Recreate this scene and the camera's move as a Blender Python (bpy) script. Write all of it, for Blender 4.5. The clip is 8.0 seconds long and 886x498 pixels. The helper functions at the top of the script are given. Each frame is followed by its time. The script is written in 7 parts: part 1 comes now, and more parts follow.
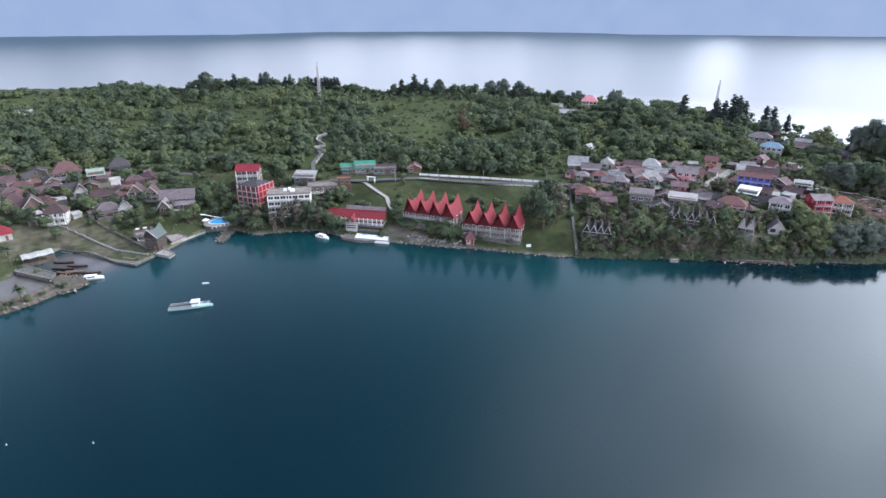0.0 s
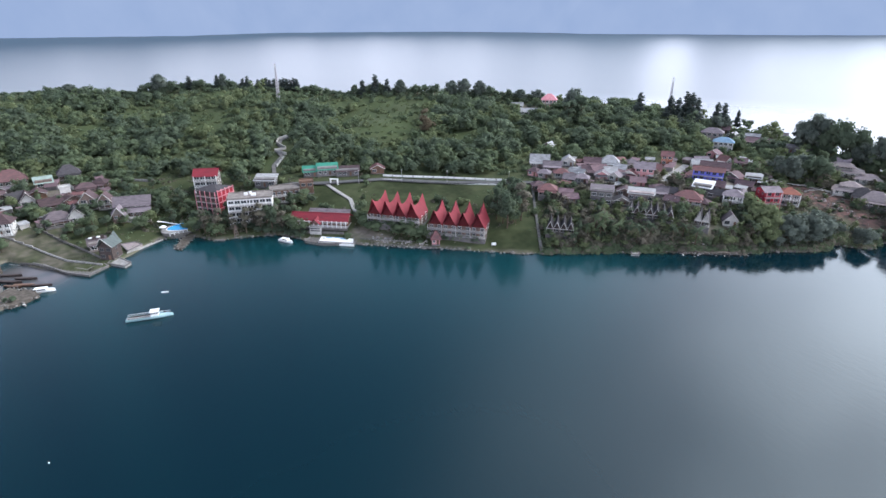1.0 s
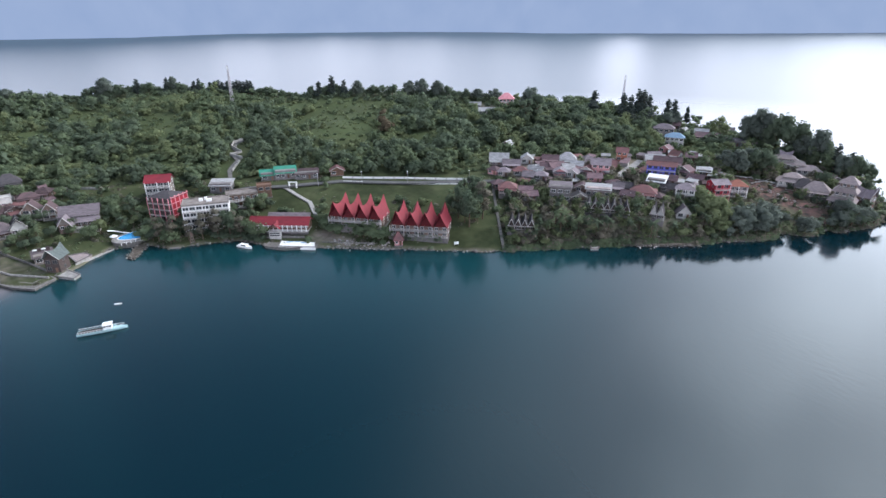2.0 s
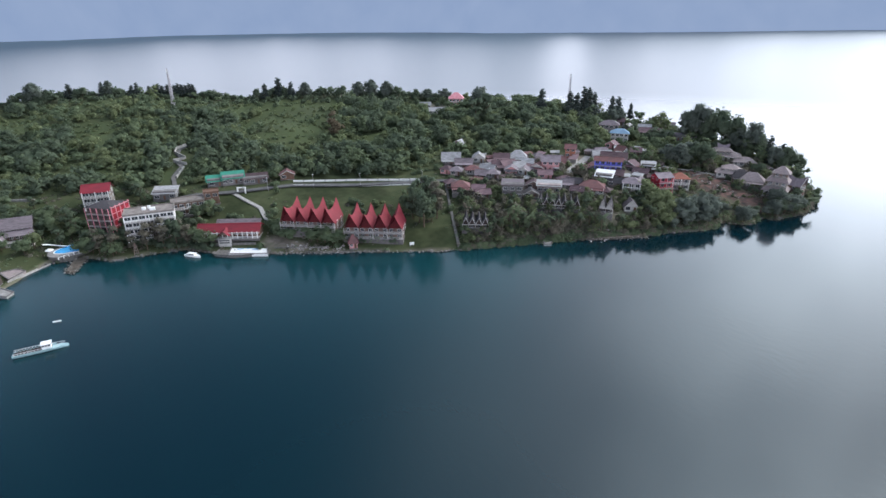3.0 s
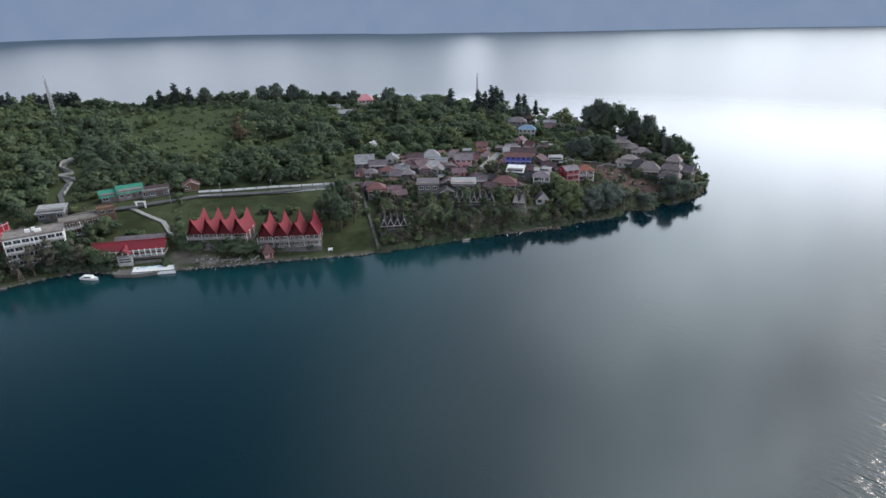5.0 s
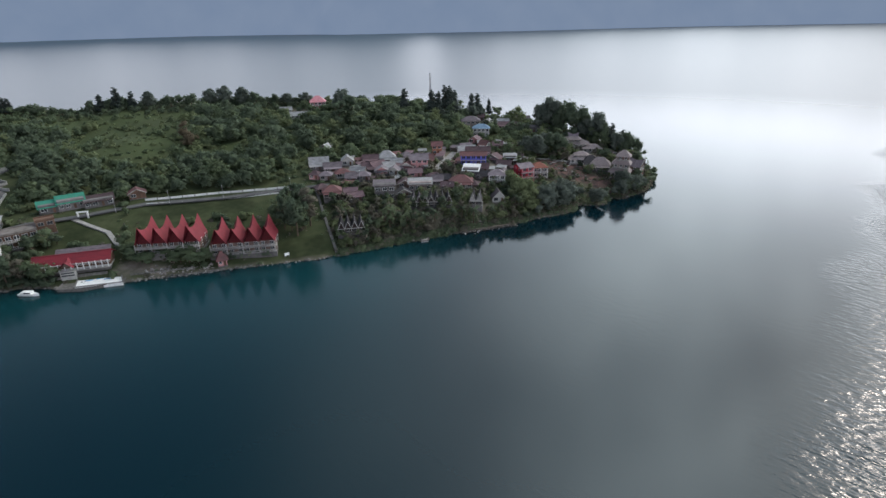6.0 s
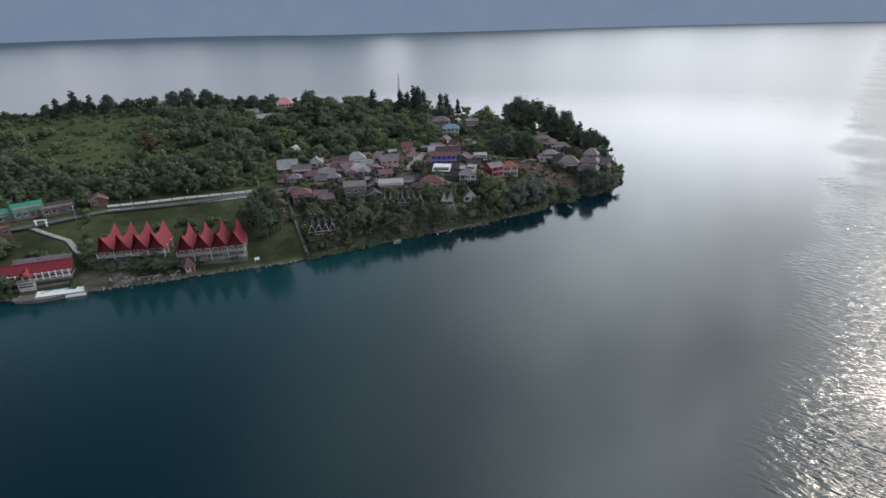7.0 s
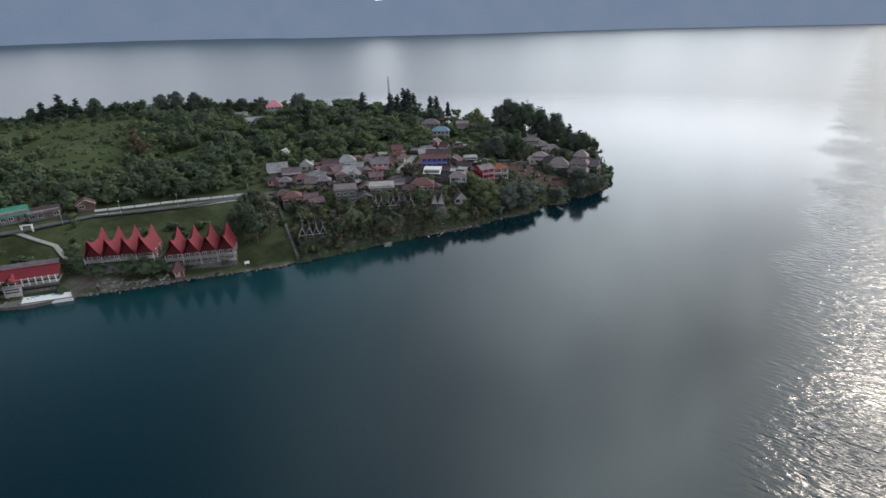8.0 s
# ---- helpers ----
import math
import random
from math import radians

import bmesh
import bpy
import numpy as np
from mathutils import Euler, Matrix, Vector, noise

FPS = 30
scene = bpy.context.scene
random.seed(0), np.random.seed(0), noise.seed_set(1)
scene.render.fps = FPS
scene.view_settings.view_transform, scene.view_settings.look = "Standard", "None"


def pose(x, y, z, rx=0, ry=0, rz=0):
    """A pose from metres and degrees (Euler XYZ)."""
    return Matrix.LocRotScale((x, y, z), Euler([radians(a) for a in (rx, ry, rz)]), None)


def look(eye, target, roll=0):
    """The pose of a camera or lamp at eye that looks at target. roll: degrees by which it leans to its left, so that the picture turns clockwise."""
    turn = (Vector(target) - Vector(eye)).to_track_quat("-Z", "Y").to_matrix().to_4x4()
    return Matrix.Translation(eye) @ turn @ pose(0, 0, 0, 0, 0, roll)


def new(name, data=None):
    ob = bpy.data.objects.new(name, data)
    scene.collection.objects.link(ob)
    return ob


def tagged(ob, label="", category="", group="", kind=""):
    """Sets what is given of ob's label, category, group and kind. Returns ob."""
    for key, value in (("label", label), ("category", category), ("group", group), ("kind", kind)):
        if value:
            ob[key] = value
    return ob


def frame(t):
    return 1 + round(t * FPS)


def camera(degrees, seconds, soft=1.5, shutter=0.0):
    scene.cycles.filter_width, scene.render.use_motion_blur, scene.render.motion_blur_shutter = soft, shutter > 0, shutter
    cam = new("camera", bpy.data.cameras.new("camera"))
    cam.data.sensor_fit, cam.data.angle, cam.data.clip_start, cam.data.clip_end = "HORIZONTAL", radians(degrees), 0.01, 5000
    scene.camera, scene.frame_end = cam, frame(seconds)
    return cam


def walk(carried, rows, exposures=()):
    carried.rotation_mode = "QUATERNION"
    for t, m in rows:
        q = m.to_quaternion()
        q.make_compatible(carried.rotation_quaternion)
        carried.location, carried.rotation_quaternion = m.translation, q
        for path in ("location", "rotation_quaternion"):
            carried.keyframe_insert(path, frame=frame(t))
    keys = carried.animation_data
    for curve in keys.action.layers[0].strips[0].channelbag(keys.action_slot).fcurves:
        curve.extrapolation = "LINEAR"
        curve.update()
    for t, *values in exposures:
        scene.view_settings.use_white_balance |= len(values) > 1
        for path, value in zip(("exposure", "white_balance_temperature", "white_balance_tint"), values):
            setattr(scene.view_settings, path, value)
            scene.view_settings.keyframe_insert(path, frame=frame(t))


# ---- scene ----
cam = camera(78.72, 8.0)
EYE = 92.0
TURNS = [  # seconds, yaw, pitch, roll of a camera that hovers and pans
    (0.0, 18.04, -23.00, 0.12), (0.5, 16.09, -22.99, 0.04), (1.0, 14.11, -22.98, -0.03), (1.5, 12.17, -22.98, -0.12),
    (3.0, 4.75, -22.98, -0.48), (3.5, 2.43, -22.99, -0.58), (4.0, 0.04, -23.00, -0.67), (4.5, -2.15, -23.00, -0.71),
    (6.0, -9.17, -23.05, -1.03), (6.5, -11.18, -23.08, -1.11), (7.0, -12.34, -23.08, -1.18), (7.5, -12.95, -23.05, -1.18),
    (8.0, -13.37, -22.84, -1.18),
]
walk(cam, [(t, Matrix.Translation((0, 0, EYE)) @ pose(0, 0, 0, 0, 0, yaw) @ pose(0, 0, 0, 90 + pitch) @ pose(0, 0, 0, 0, 0, roll))
           for t, yaw, pitch, roll in TURNS], exposures=[(0.0, 0.2, 6380, 19), (1.5, 0.13, 6420, 19), (4.5, -0.42, 6600, 15), (8.0, -0.85, 6880, 14)])

# ---- light: bright hazy sky, a low veiled sun over the open lake ----
SUN_AZ, SUN_EL = 60.0, 36.0
VEIL, VEIL_WIDTH, HAZE, SKY = 6.2, 37.0, 4.5, 0.15
sky_world = bpy.data.worlds.new("sky")
scene.world = sky_world
sky_world.use_nodes = True
wn, wl = sky_world.node_tree.nodes, sky_world.node_tree.links
bg = wn["Background"]
sky = wn.new("ShaderNodeTexSky")
sky.sky_type, sky.sun_disc = "NISHITA", False
sky.sun_elevation, sky.sun_rotation = radians(SUN_EL), radians(SUN_AZ)
sky.dust_density, sky.air_density, sky.altitude = 1.8, 1.1, 900.0
bg.inputs["Strength"].default_value = SKY
a, e = radians(SUN_AZ), radians(SUN_EL)
SUN_WAY = (math.sin(a) * math.cos(e), math.cos(a) * math.cos(e), math.sin(e))
# thin cloud round the sun: a wide white veil that fades with the angle from it, uneven as cloud is
tc, dot = wn.new("ShaderNodeTexCoord"), wn.new("ShaderNodeVectorMath")
dot.operation, dot.inputs[1].default_value = "DOT_PRODUCT", SUN_WAY
wl.new(tc.outputs["Generated"], dot.inputs[0])


def sums(op, x, y):
    node = wn.new("ShaderNodeMath")
    node.operation = op
    for socket, value in zip(node.inputs, (x, y)):
        if isinstance(value, (int, float)):
            socket.default_value = value
        else:
            wl.new(value, socket)
    return node.outputs[0]


cloud = wn.new("ShaderNodeTexNoise")
cloud.inputs["Scale"].default_value, cloud.inputs["Detail"].default_value = 2.2, 3
wl.new(tc.outputs["Generated"], cloud.inputs["Vector"])
angle = sums("MULTIPLY", sums("ARCCOSINE", sums("MINIMUM", dot.outputs["Value"], 1.0), 0), 180 / math.pi / VEIL_WIDTH)
glow = sums("POWER", 2.718, sums("MULTIPLY", sums("POWER", angle, 3.0), -1.0))
edge = sums("POWER", 2.718, sums("MULTIPLY", sums("POWER", sums("MULTIPLY", angle, 0.67), 12.0), -1.0))  # where the cloud sheet ends
glow = sums("ADD", sums("MULTIPLY", glow, 0.85), sums("MULTIPLY", edge, 0.08))
glow = sums("MULTIPLY", sums("MULTIPLY", glow, VEIL / SKY), sums("MAXIMUM", sums("ADD", sums("MULTIPLY", cloud.outputs["Fac"], 3.0), -0.5), 0.15))
up = wn.new("ShaderNodeSeparateXYZ")
wl.new(tc.outputs["Generated"], up.inputs[0])
low = sums("DIVIDE", up.outputs["Z"], math.sin(radians(13)))
low = sums("MULTIPLY", sums("POWER", 2.718, sums("MULTIPLY", sums("MULTIPLY", low, low), -1.0)), HAZE / SKY)  # pale haze towards the horizon
thick = sums("DIVIDE", up.outputs["Z"], math.sin(radians(15)))
thick = sums("SUBTRACT", 1.0, sums("POWER", 2.718, sums("MULTIPLY", sums("MULTIPLY", thick, thick), -1.0)))  # the haze hides the bright cloud low down
glow = sums("MULTIPLY", glow, thick)
veil = wn.new("ShaderNodeCombineColor")
for k, (c, h) in enumerate(zip((0.84, 1.0, 1.03), (0.93, 0.98, 1.1))):
    wl.new(sums("ADD", sums("MULTIPLY", glow, c), sums("MULTIPLY", low, h)), veil.inputs[k])
haze = wn.new("ShaderNodeVectorMath")
wl.new(sky.outputs[0], haze.inputs[0])
wl.new(veil.outputs[0], haze.inputs[1])
wl.new(haze.outputs[0], bg.inputs["Color"])
sun = new("sun", bpy.data.lights.new("sun", "SUN"))
sun.data.energy, sun.data.angle, sun.data.color = 1.7, radians(5), (1.0, 0.92, 0.82)
sun.matrix_world = look((0, 0, 200), (-math.sin(a) * math.cos(e), -math.cos(a) * math.cos(e), 200 - math.sin(e)))

# ---- the lie of the land, in degrees clockwise from north and metres from the middle of the bay ----
SHORE = [(-80, 230), (-62, 243), (-60.5, 249), (-59.8, 252), (-58.8, 255), (-57.9, 262), (-56.4, 270), (-55.6, 272), (-53.5, 255), (-51.5, 242), (-49.9, 236),
         (-48.6, 239), (-45.7, 252), (-43.5, 263), (-40.2, 258), (-38.6, 249), (-32.1, 246), (-29.5, 236), (-24.1, 226), (-19.6, 221),
         (-13.7, 217), (-9.2, 215), (-4.2, 214.5), (0.7, 219.5), (7.5, 229), (9.6, 234), (12.1, 238), (16.9, 248), (18.7, 254), (21.6, 263),
         (23.6, 271), (24.1, 283), (25.2, 282), (26.7, 286), (27.2, 298), (28.0, 298), (29.2, 304.5), (30.1, 312), (30.6, 318), (30.85, 324), (31.05, 331), (31.3, 900), (33, 900)]
LIE = [  # direction; terrace: distance, height; road: distance, height; ridge: distance, height
    (-80, 255, 2.5, 335, 12, 620, 35), (-61, 275, 2.2, 335, 12, 600, 35), (-50, 275, 2.2, 325, 12, 580, 34),
    (-43.5, 282, 3, 320, 13, 560, 30.5), (-38, 265, 4, 305, 13, 540, 36), (-30, 250, 4, 285, 14, 510, 36.5),
    (-24.5, 242, 4.5, 283, 14, 493, 31.5), (-20, 235, 5, 281, 14, 480, 33.5), (-14, 231, 5, 278, 14, 468, 34.5)]
LIE += [  # the eastern half
    (-9, 228, 5, 275, 14, 460, 33), (0, 230, 6, 277, 15, 450, 30), (8, 240, 8, 290, 16, 430, 28),
    (14, 252, 8, 297, 16, 410, 22), (20, 270, 3.5, 312, 11, 390, 20), (25, 292, 2.2, 320, 8, 370, 17), (29, 307, 1.8, 328, 7, 347, 11),
    (30.2, 313, 1.3, 326, 3.2, 340, 4.0), (31.2, 330, 0.9, 338, 1.2, 346, 1.3), (33, 362, 1, 364, 1, 366, 1)]
SHORE_AT, LIE_AT = np.array(SHORE, float), np.array(LIE, float)


def wobble(x, y, size):
    """Smooth, fixed unevenness of about that size, from -1 to 1."""
    u, v = x / size, y / size
    return (np.sin(1.7 * u + 1.1 * np.sin(1.3 * v)) + np.sin(2.1 * v - 1.4 * np.sin(0.9 * u) + 1.0) + np.sin(1.1 * (u + v) + 2.0)) / 3


def land(x, y):
    """Height of the ground; below 0 under the lake."""
    x, y = np.asarray(x, float), np.asarray(y, float)
    d, az = np.hypot(x, y), np.degrees(np.arctan2(x, y))
    s = np.interp(az, SHORE_AT[:, 0], SHORE_AT[:, 1]) + 0.8 * wobble(x, y, 4.0)
    d1, z1, d2, z2, d3, z3 = (np.interp(az, LIE_AT[:, 0], LIE_AT[:, k]) for k in range(1, 7))
    d1 = np.maximum(d1, s + 6)
    d2 = np.maximum(d2, d1 + 6)
    d3 = np.maximum(d3, d2 + 6)
    q = np.clip((d - d2) / (d3 - d2), 0, 1)
    up = z2 + (z3 - z2) * (0.75 * q + 0.25 * q * q * (3 - 2 * q))
    up = up + 14 * q * (1 - q) * np.clip((-2 - az) / 8, 0, 1) * (0.25 + wobble(x - 30, 0.45 * y, 24))  # spurs and gullies of the hill
    back = z3 * (1 - ((d - d3) / (0.75 * (d3 - d2) + 8)) ** 2)
    step = np.minimum(0.9, (d - s) * 0.7)
    low = step + (z1 - 0.9) * np.clip((d - s) / (d1 - s), 0, 1) ** 1.2
    mid = z1 + (z2 - z1) * np.clip((d - d1) / (d2 - d1), 0, 1)
    z = np.where(d < s, -0.35 * (s - d), np.where(d < d1, low, np.where(d < d2, mid, np.where(d < d3, up, back))))
    z = z - 30 * np.clip((az - 31.0) / 0.15, 0, 1)  # open water past the point
    rough = 1.3 * wobble(x, y, 26) + 0.5 * wobble(x + 40, y, 9)
    return np.maximum(z + np.clip((d - d2) / 40, 0, 1) * rough * np.clip(z / 8, 0, 1), -9)
# ---- end of the lie ----


# open slopes, dark groves and lush woods of the hill: direction, distance, half widths in degrees and metres
MEADOWS = [(-43.1, 479, 2.8, 35), (-46.8, 441, 1.8, 16), (-37.6, 418, 2.9, 32), (-36.4, 500, 2.4, 22), (-39.4, 345, 2.6, 12), (-32.5, 321, 0.8, 14), (-25.0, 453, 3.3, 20), (-20.5, 450, 3.4, 26), (-14.7, 441, 3.5, 25), (-21.2, 362, 3.5, 13), (-25.2, 399, 2.2, 24), (-11.8, 345, 3.4, 18), (-19.5, 385, 3.6, 44), (-7.3, 367, 1.2, 17), (-22.9, 408, 3.4, 21), (-54.5, 540, 3.4, 20)]
DARK_WOODS = [(-19.0, 301, 4.0, 15), (-12.5, 298, 4.0, 16), (-47.4, 525, 2.3, 36), (-42.1, 544, 2.6, 23), (-51.1, 405, 2.0, 35), (-45.0, 395, 2.6, 20), (-41.9, 385, 1.8, 18), (-27.4, 400, 1.9, 41), (-12.1, 425, 2.5, 61), (-26.0, 326, 2.8, 20), (-8.2, 333, 1.9, 31), (-40.2, 422, 1.0, 27), (-32.6, 350, 1.5, 20), (-56.4, 424, 2.2, 35), (-44.5, 506, 0.8, 16)]
LUSH_WOODS = [(3.8, 395, 6.6, 63), (-3.5, 365, 2.3, 39)]


def zone(x, y, places):
    """How far inside the nearest of those places a point lies: 1 at its middle, 0 at its rim."""
    d, az, best = np.hypot(x, y), np.degrees(np.arctan2(x, y)), np.full(np.shape(x), -9.0)
    for a0, d0, ra, rd in places:
        best = np.maximum(best, 1 - ((az - a0) / ra) ** 2 - ((d - d0) / rd) ** 2)
    return best + 0.3 * wobble(x, y, 7.0)


def ground(x, y):
    return float(land(x, y))


# ---- materials ----
def paint(name, colour, rough=0.7, other=None, size=1.0, metal=0.0, bump=0.0, vary=0.12, fine=None, stretch=(1, 1, 1), island=False):
    """A surface of two colours mixed by coarse and fine noise, with a little difference from thing to thing."""
    m = bpy.data.materials.new(name)
    m.use_nodes = True
    n, l = m.node_tree.nodes, m.node_tree.links
    p = n["Principled BSDF"]
    p.inputs["Roughness"].default_value, p.inputs["Metallic"].default_value = rough, metal
    p.inputs["Specular IOR Level"].default_value = 0.5 if rough < 0.6 else (0.08 if island else 0.2)
    geo = n.new("ShaderNodeTexCoord")
    mp = n.new("ShaderNodeMapping")
    mp.inputs["Scale"].default_value = stretch
    l.new(geo.outputs["Object"], mp.inputs["Vector"])
    coarse, grain = n.new("ShaderNodeTexNoise"), n.new("ShaderNodeTexNoise")
    coarse.inputs["Scale"].default_value, coarse.inputs["Detail"].default_value = 1 / size, 5
    grain.inputs["Scale"].default_value, grain.inputs["Detail"].default_value = (fine or 9 / size), 3
    l.new(mp.outputs[0], coarse.inputs["Vector"])
    l.new(mp.outputs[0], grain.inputs["Vector"])
    add = n.new("ShaderNodeMath")
    add.operation = "MULTIPLY_ADD"
    add.inputs[1].default_value, add.inputs[2].default_value = 0.35, -0.17
    l.new(grain.outputs["Fac"], add.inputs[0])
    both = n.new("ShaderNodeMath")
    l.new(coarse.outputs["Fac"], both.inputs[0])
    l.new(add.outputs[0], both.inputs[1])
    ramp = n.new("ShaderNodeValToRGB")
    ramp.color_ramp.elements[0].position, ramp.color_ramp.elements[1].position = 0.32, 0.68
    ramp.color_ramp.elements[0].color = (*colour, 1)
    ramp.color_ramp.elements[1].color = (*(other or [c * 0.7 for c in colour]), 1)
    l.new(both.outputs[0], ramp.inputs["Fac"])
    hsv = n.new("ShaderNodeHueSaturation")
    l.new(ramp.outputs["Color"], hsv.inputs["Color"])
    rnd = n.new("ShaderNodeNewGeometry" if island else "ShaderNodeObjectInfo")
    mr = n.new("ShaderNodeMapRange")
    mr.inputs["To Min"].default_value, mr.inputs["To Max"].default_value = 1 - vary, 1 + vary
    l.new(rnd.outputs["Random Per Island" if island else "Random"], mr.inputs["Value"])
    l.new(mr.outputs[0], hsv.inputs["Value"])
    l.new(hsv.outputs["Color"], p.inputs["Base Color"])
    if island and "lea" in name or name == "needles":  # thin leaves let part of the light through
        thin, mixed = n.new("ShaderNodeBsdfTranslucent"), n.new("ShaderNodeMixShader")
        l.new(hsv.outputs["Color"], thin.inputs["Color"])
        mixed.inputs[0].default_value = 0.55
        l.new(p.outputs[0], mixed.inputs[1])
        l.new(thin.outputs[0], mixed.inputs[2])
        l.new(mixed.outputs[0], n["Material Output"].inputs["Surface"])
    if bump:
        b = n.new("ShaderNodeBump")
        b.inputs["Strength"].default_value, b.inputs["Distance"].default_value = 0.6, bump
        l.new(both.outputs[0], b.inputs["Height"])
        l.new(b.outputs[0], p.inputs["Normal"])
    return m


RED_TIN = paint("red_painted_tin", (0.21, 0.024, 0.034), 0.7, (0.14, 0.022, 0.03), 3.0, vary=0.1, stretch=(1, 4, 1))
DARK_RED = paint("dark_red_boards", (0.12, 0.012, 0.016), 0.75, (0.07, 0.01, 0.013), 1.0)
ORANGE_TIN = paint("orange_red_tin", (0.3, 0.1, 0.065), 0.7, (0.2, 0.075, 0.055), 2.0, stretch=(1, 4, 1))
LATTICE = paint("pink_lattice_paint", (0.6, 0.26, 0.29), 0.6, (0.48, 0.18, 0.2), 1.0)
RUST_TIN = paint("rusted_tin", (0.1, 0.063, 0.065), 0.9, (0.052, 0.038, 0.041), 2.0, vary=0.3, stretch=(1, 4, 1))
BRICK_TIN = paint("faded_red_tin", (0.172, 0.077, 0.075), 0.85, (0.105, 0.06, 0.06), 2.0, vary=0.2, stretch=(1, 4, 1))
MAROON_TIN = paint("maroon_brown_tin", (0.118, 0.06, 0.06), 0.85, (0.07, 0.043, 0.044), 2.0, vary=0.2, stretch=(1, 4, 1))
GREY_TIN = paint("grey_tin", (0.122, 0.098, 0.104), 0.85, (0.07, 0.058, 0.062), 2.0, vary=0.2, stretch=(1, 4, 1))
DARK_TIN = paint("dark_weathered_roof", (0.035, 0.032, 0.036), 0.9, (0.062, 0.057, 0.06), 1.5, vary=0.2, stretch=(1, 4, 1))
SLATE_TIN = paint("grey_green_tin", (0.1, 0.125, 0.118), 0.85, (0.07, 0.08, 0.08), 1.5, vary=0.1, stretch=(1, 4, 1))
PALE_TIN = paint("pale_zinc", (0.36, 0.36, 0.36), 0.7, (0.21, 0.205, 0.205), 2.0, vary=0.15, stretch=(1, 4, 1))
GREEN_TIN = paint("green_tin", (0.03, 0.19, 0.13), 0.7, (0.026, 0.15, 0.105), 2.0, vary=0.08)
MINT_TIN = paint("pale_green_tin", (0.24, 0.3, 0.265), 0.8, (0.18, 0.23, 0.2), 2.0)
BLUE_TIN = paint("blue_tin", (0.17, 0.27, 0.36), 0.7, (0.13, 0.21, 0.29), 2.0)
WHITE_WALL = paint("white_plaster", (0.5, 0.48, 0.45), 0.8, (0.32, 0.31, 0.29), 2.5, vary=0.08)
HOTEL_WALL = paint("fresh_white_plaster", (0.68, 0.655, 0.63), 0.8, (0.5, 0.48, 0.46), 2.5, vary=0.05)
CREAM_WALL = paint("cream_plaster", (0.23, 0.2, 0.18), 0.85, (0.13, 0.113, 0.103), 2.5, vary=0.2)
GREY_WALL = paint("bare_cement", (0.185, 0.172, 0.166), 0.9, (0.115, 0.107, 0.104), 2.0, vary=0.2)
BROWN_WALL = paint("brown_timber", (0.16, 0.09, 0.06), 0.7, (0.1, 0.06, 0.045), 1.0, vary=0.25, stretch=(1, 1, 0.2))
MAUVE_TIN = paint("mauve_brown_shingle_roof", (0.29, 0.24, 0.23), 0.85, (0.19, 0.155, 0.152), 1.5, vary=0.15, stretch=(1, 4, 1))
TIMBER = paint("weathered_timber", (0.2, 0.14, 0.115), 0.75, (0.11, 0.08, 0.07), 0.8, vary=0.15, stretch=(1, 1, 0.25))
# pinker, lightened tones: part own colour, part brighter light put into the paint
LIGHTENED_TIN = paint("lightened_rust_tin", (0.17, 0.108, 0.115), 0.88, (0.095, 0.066, 0.073), 2.0, vary=0.35, stretch=(1, 4, 1))
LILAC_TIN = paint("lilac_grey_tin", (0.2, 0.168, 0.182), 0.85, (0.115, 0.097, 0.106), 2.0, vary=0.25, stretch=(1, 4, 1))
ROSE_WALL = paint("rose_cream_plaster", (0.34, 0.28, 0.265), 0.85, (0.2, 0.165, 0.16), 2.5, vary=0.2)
RED_WALL = paint("red_paint", (0.33, 0.02, 0.035), 0.65, (0.24, 0.02, 0.03), 2.0)
ORANGE_WALL = paint("orange_plaster", (0.44, 0.17, 0.1), 0.7, (0.3, 0.12, 0.08), 2.0)
BLUE_WALL = paint("blue_paint", (0.12, 0.13, 0.48), 0.65, (0.095, 0.105, 0.36), 2.0)
PINK_WALL = paint("pink_plaster", (0.55, 0.27, 0.27), 0.7, (0.42, 0.2, 0.2), 2.0)
DARK_WALL = paint("tarred_timber", (0.04, 0.031, 0.03), 0.8, (0.07, 0.053, 0.048), 0.8, vary=0.2)
STONE = paint("shore_stone", (0.18, 0.17, 0.155), 0.85, (0.09, 0.085, 0.08), 0.9, bump=0.15, vary=0.25)
CONCRETE = paint("concrete", (0.36, 0.345, 0.325), 0.8, (0.22, 0.21, 0.2), 1.5, bump=0.02)
WHITE_PAINT = paint("white_paint", (0.8, 0.8, 0.78), 0.5, (0.66, 0.66, 0.64), 1.2, vary=0.05)
PAVING = paint("rosy_paving", (0.33, 0.27, 0.26), 0.8, (0.22, 0.18, 0.175), 1.5, bump=0.02)
ASPHALT = paint("asphalt", (0.075, 0.075, 0.078), 0.85, (0.12, 0.118, 0.115), 4.0)
BARK = paint("bark", (0.11, 0.08, 0.055), 0.9, (0.06, 0.045, 0.035), 0.5)
METAL = paint("galvanised_steel", (0.4, 0.4, 0.42), 0.45, (0.3, 0.28, 0.28), 0.8, metal=0.6)
POOL_BLUE = paint("pool_water", (0.05, 0.3, 0.62), 0.1, (0.04, 0.36, 0.68), 1.5)
GLASS = paint("window_glass", (0.03, 0.035, 0.04), 0.08, (0.05, 0.055, 0.06), 1.0)
TURQUOISE = paint("turquoise_hull_paint", (0.34, 0.5, 0.51), 0.5, (0.27, 0.41, 0.43), 1.0)
MUD = paint("muddy_shallows", (0.1, 0.09, 0.078), 0.25, (0.072, 0.066, 0.058), 6.0)
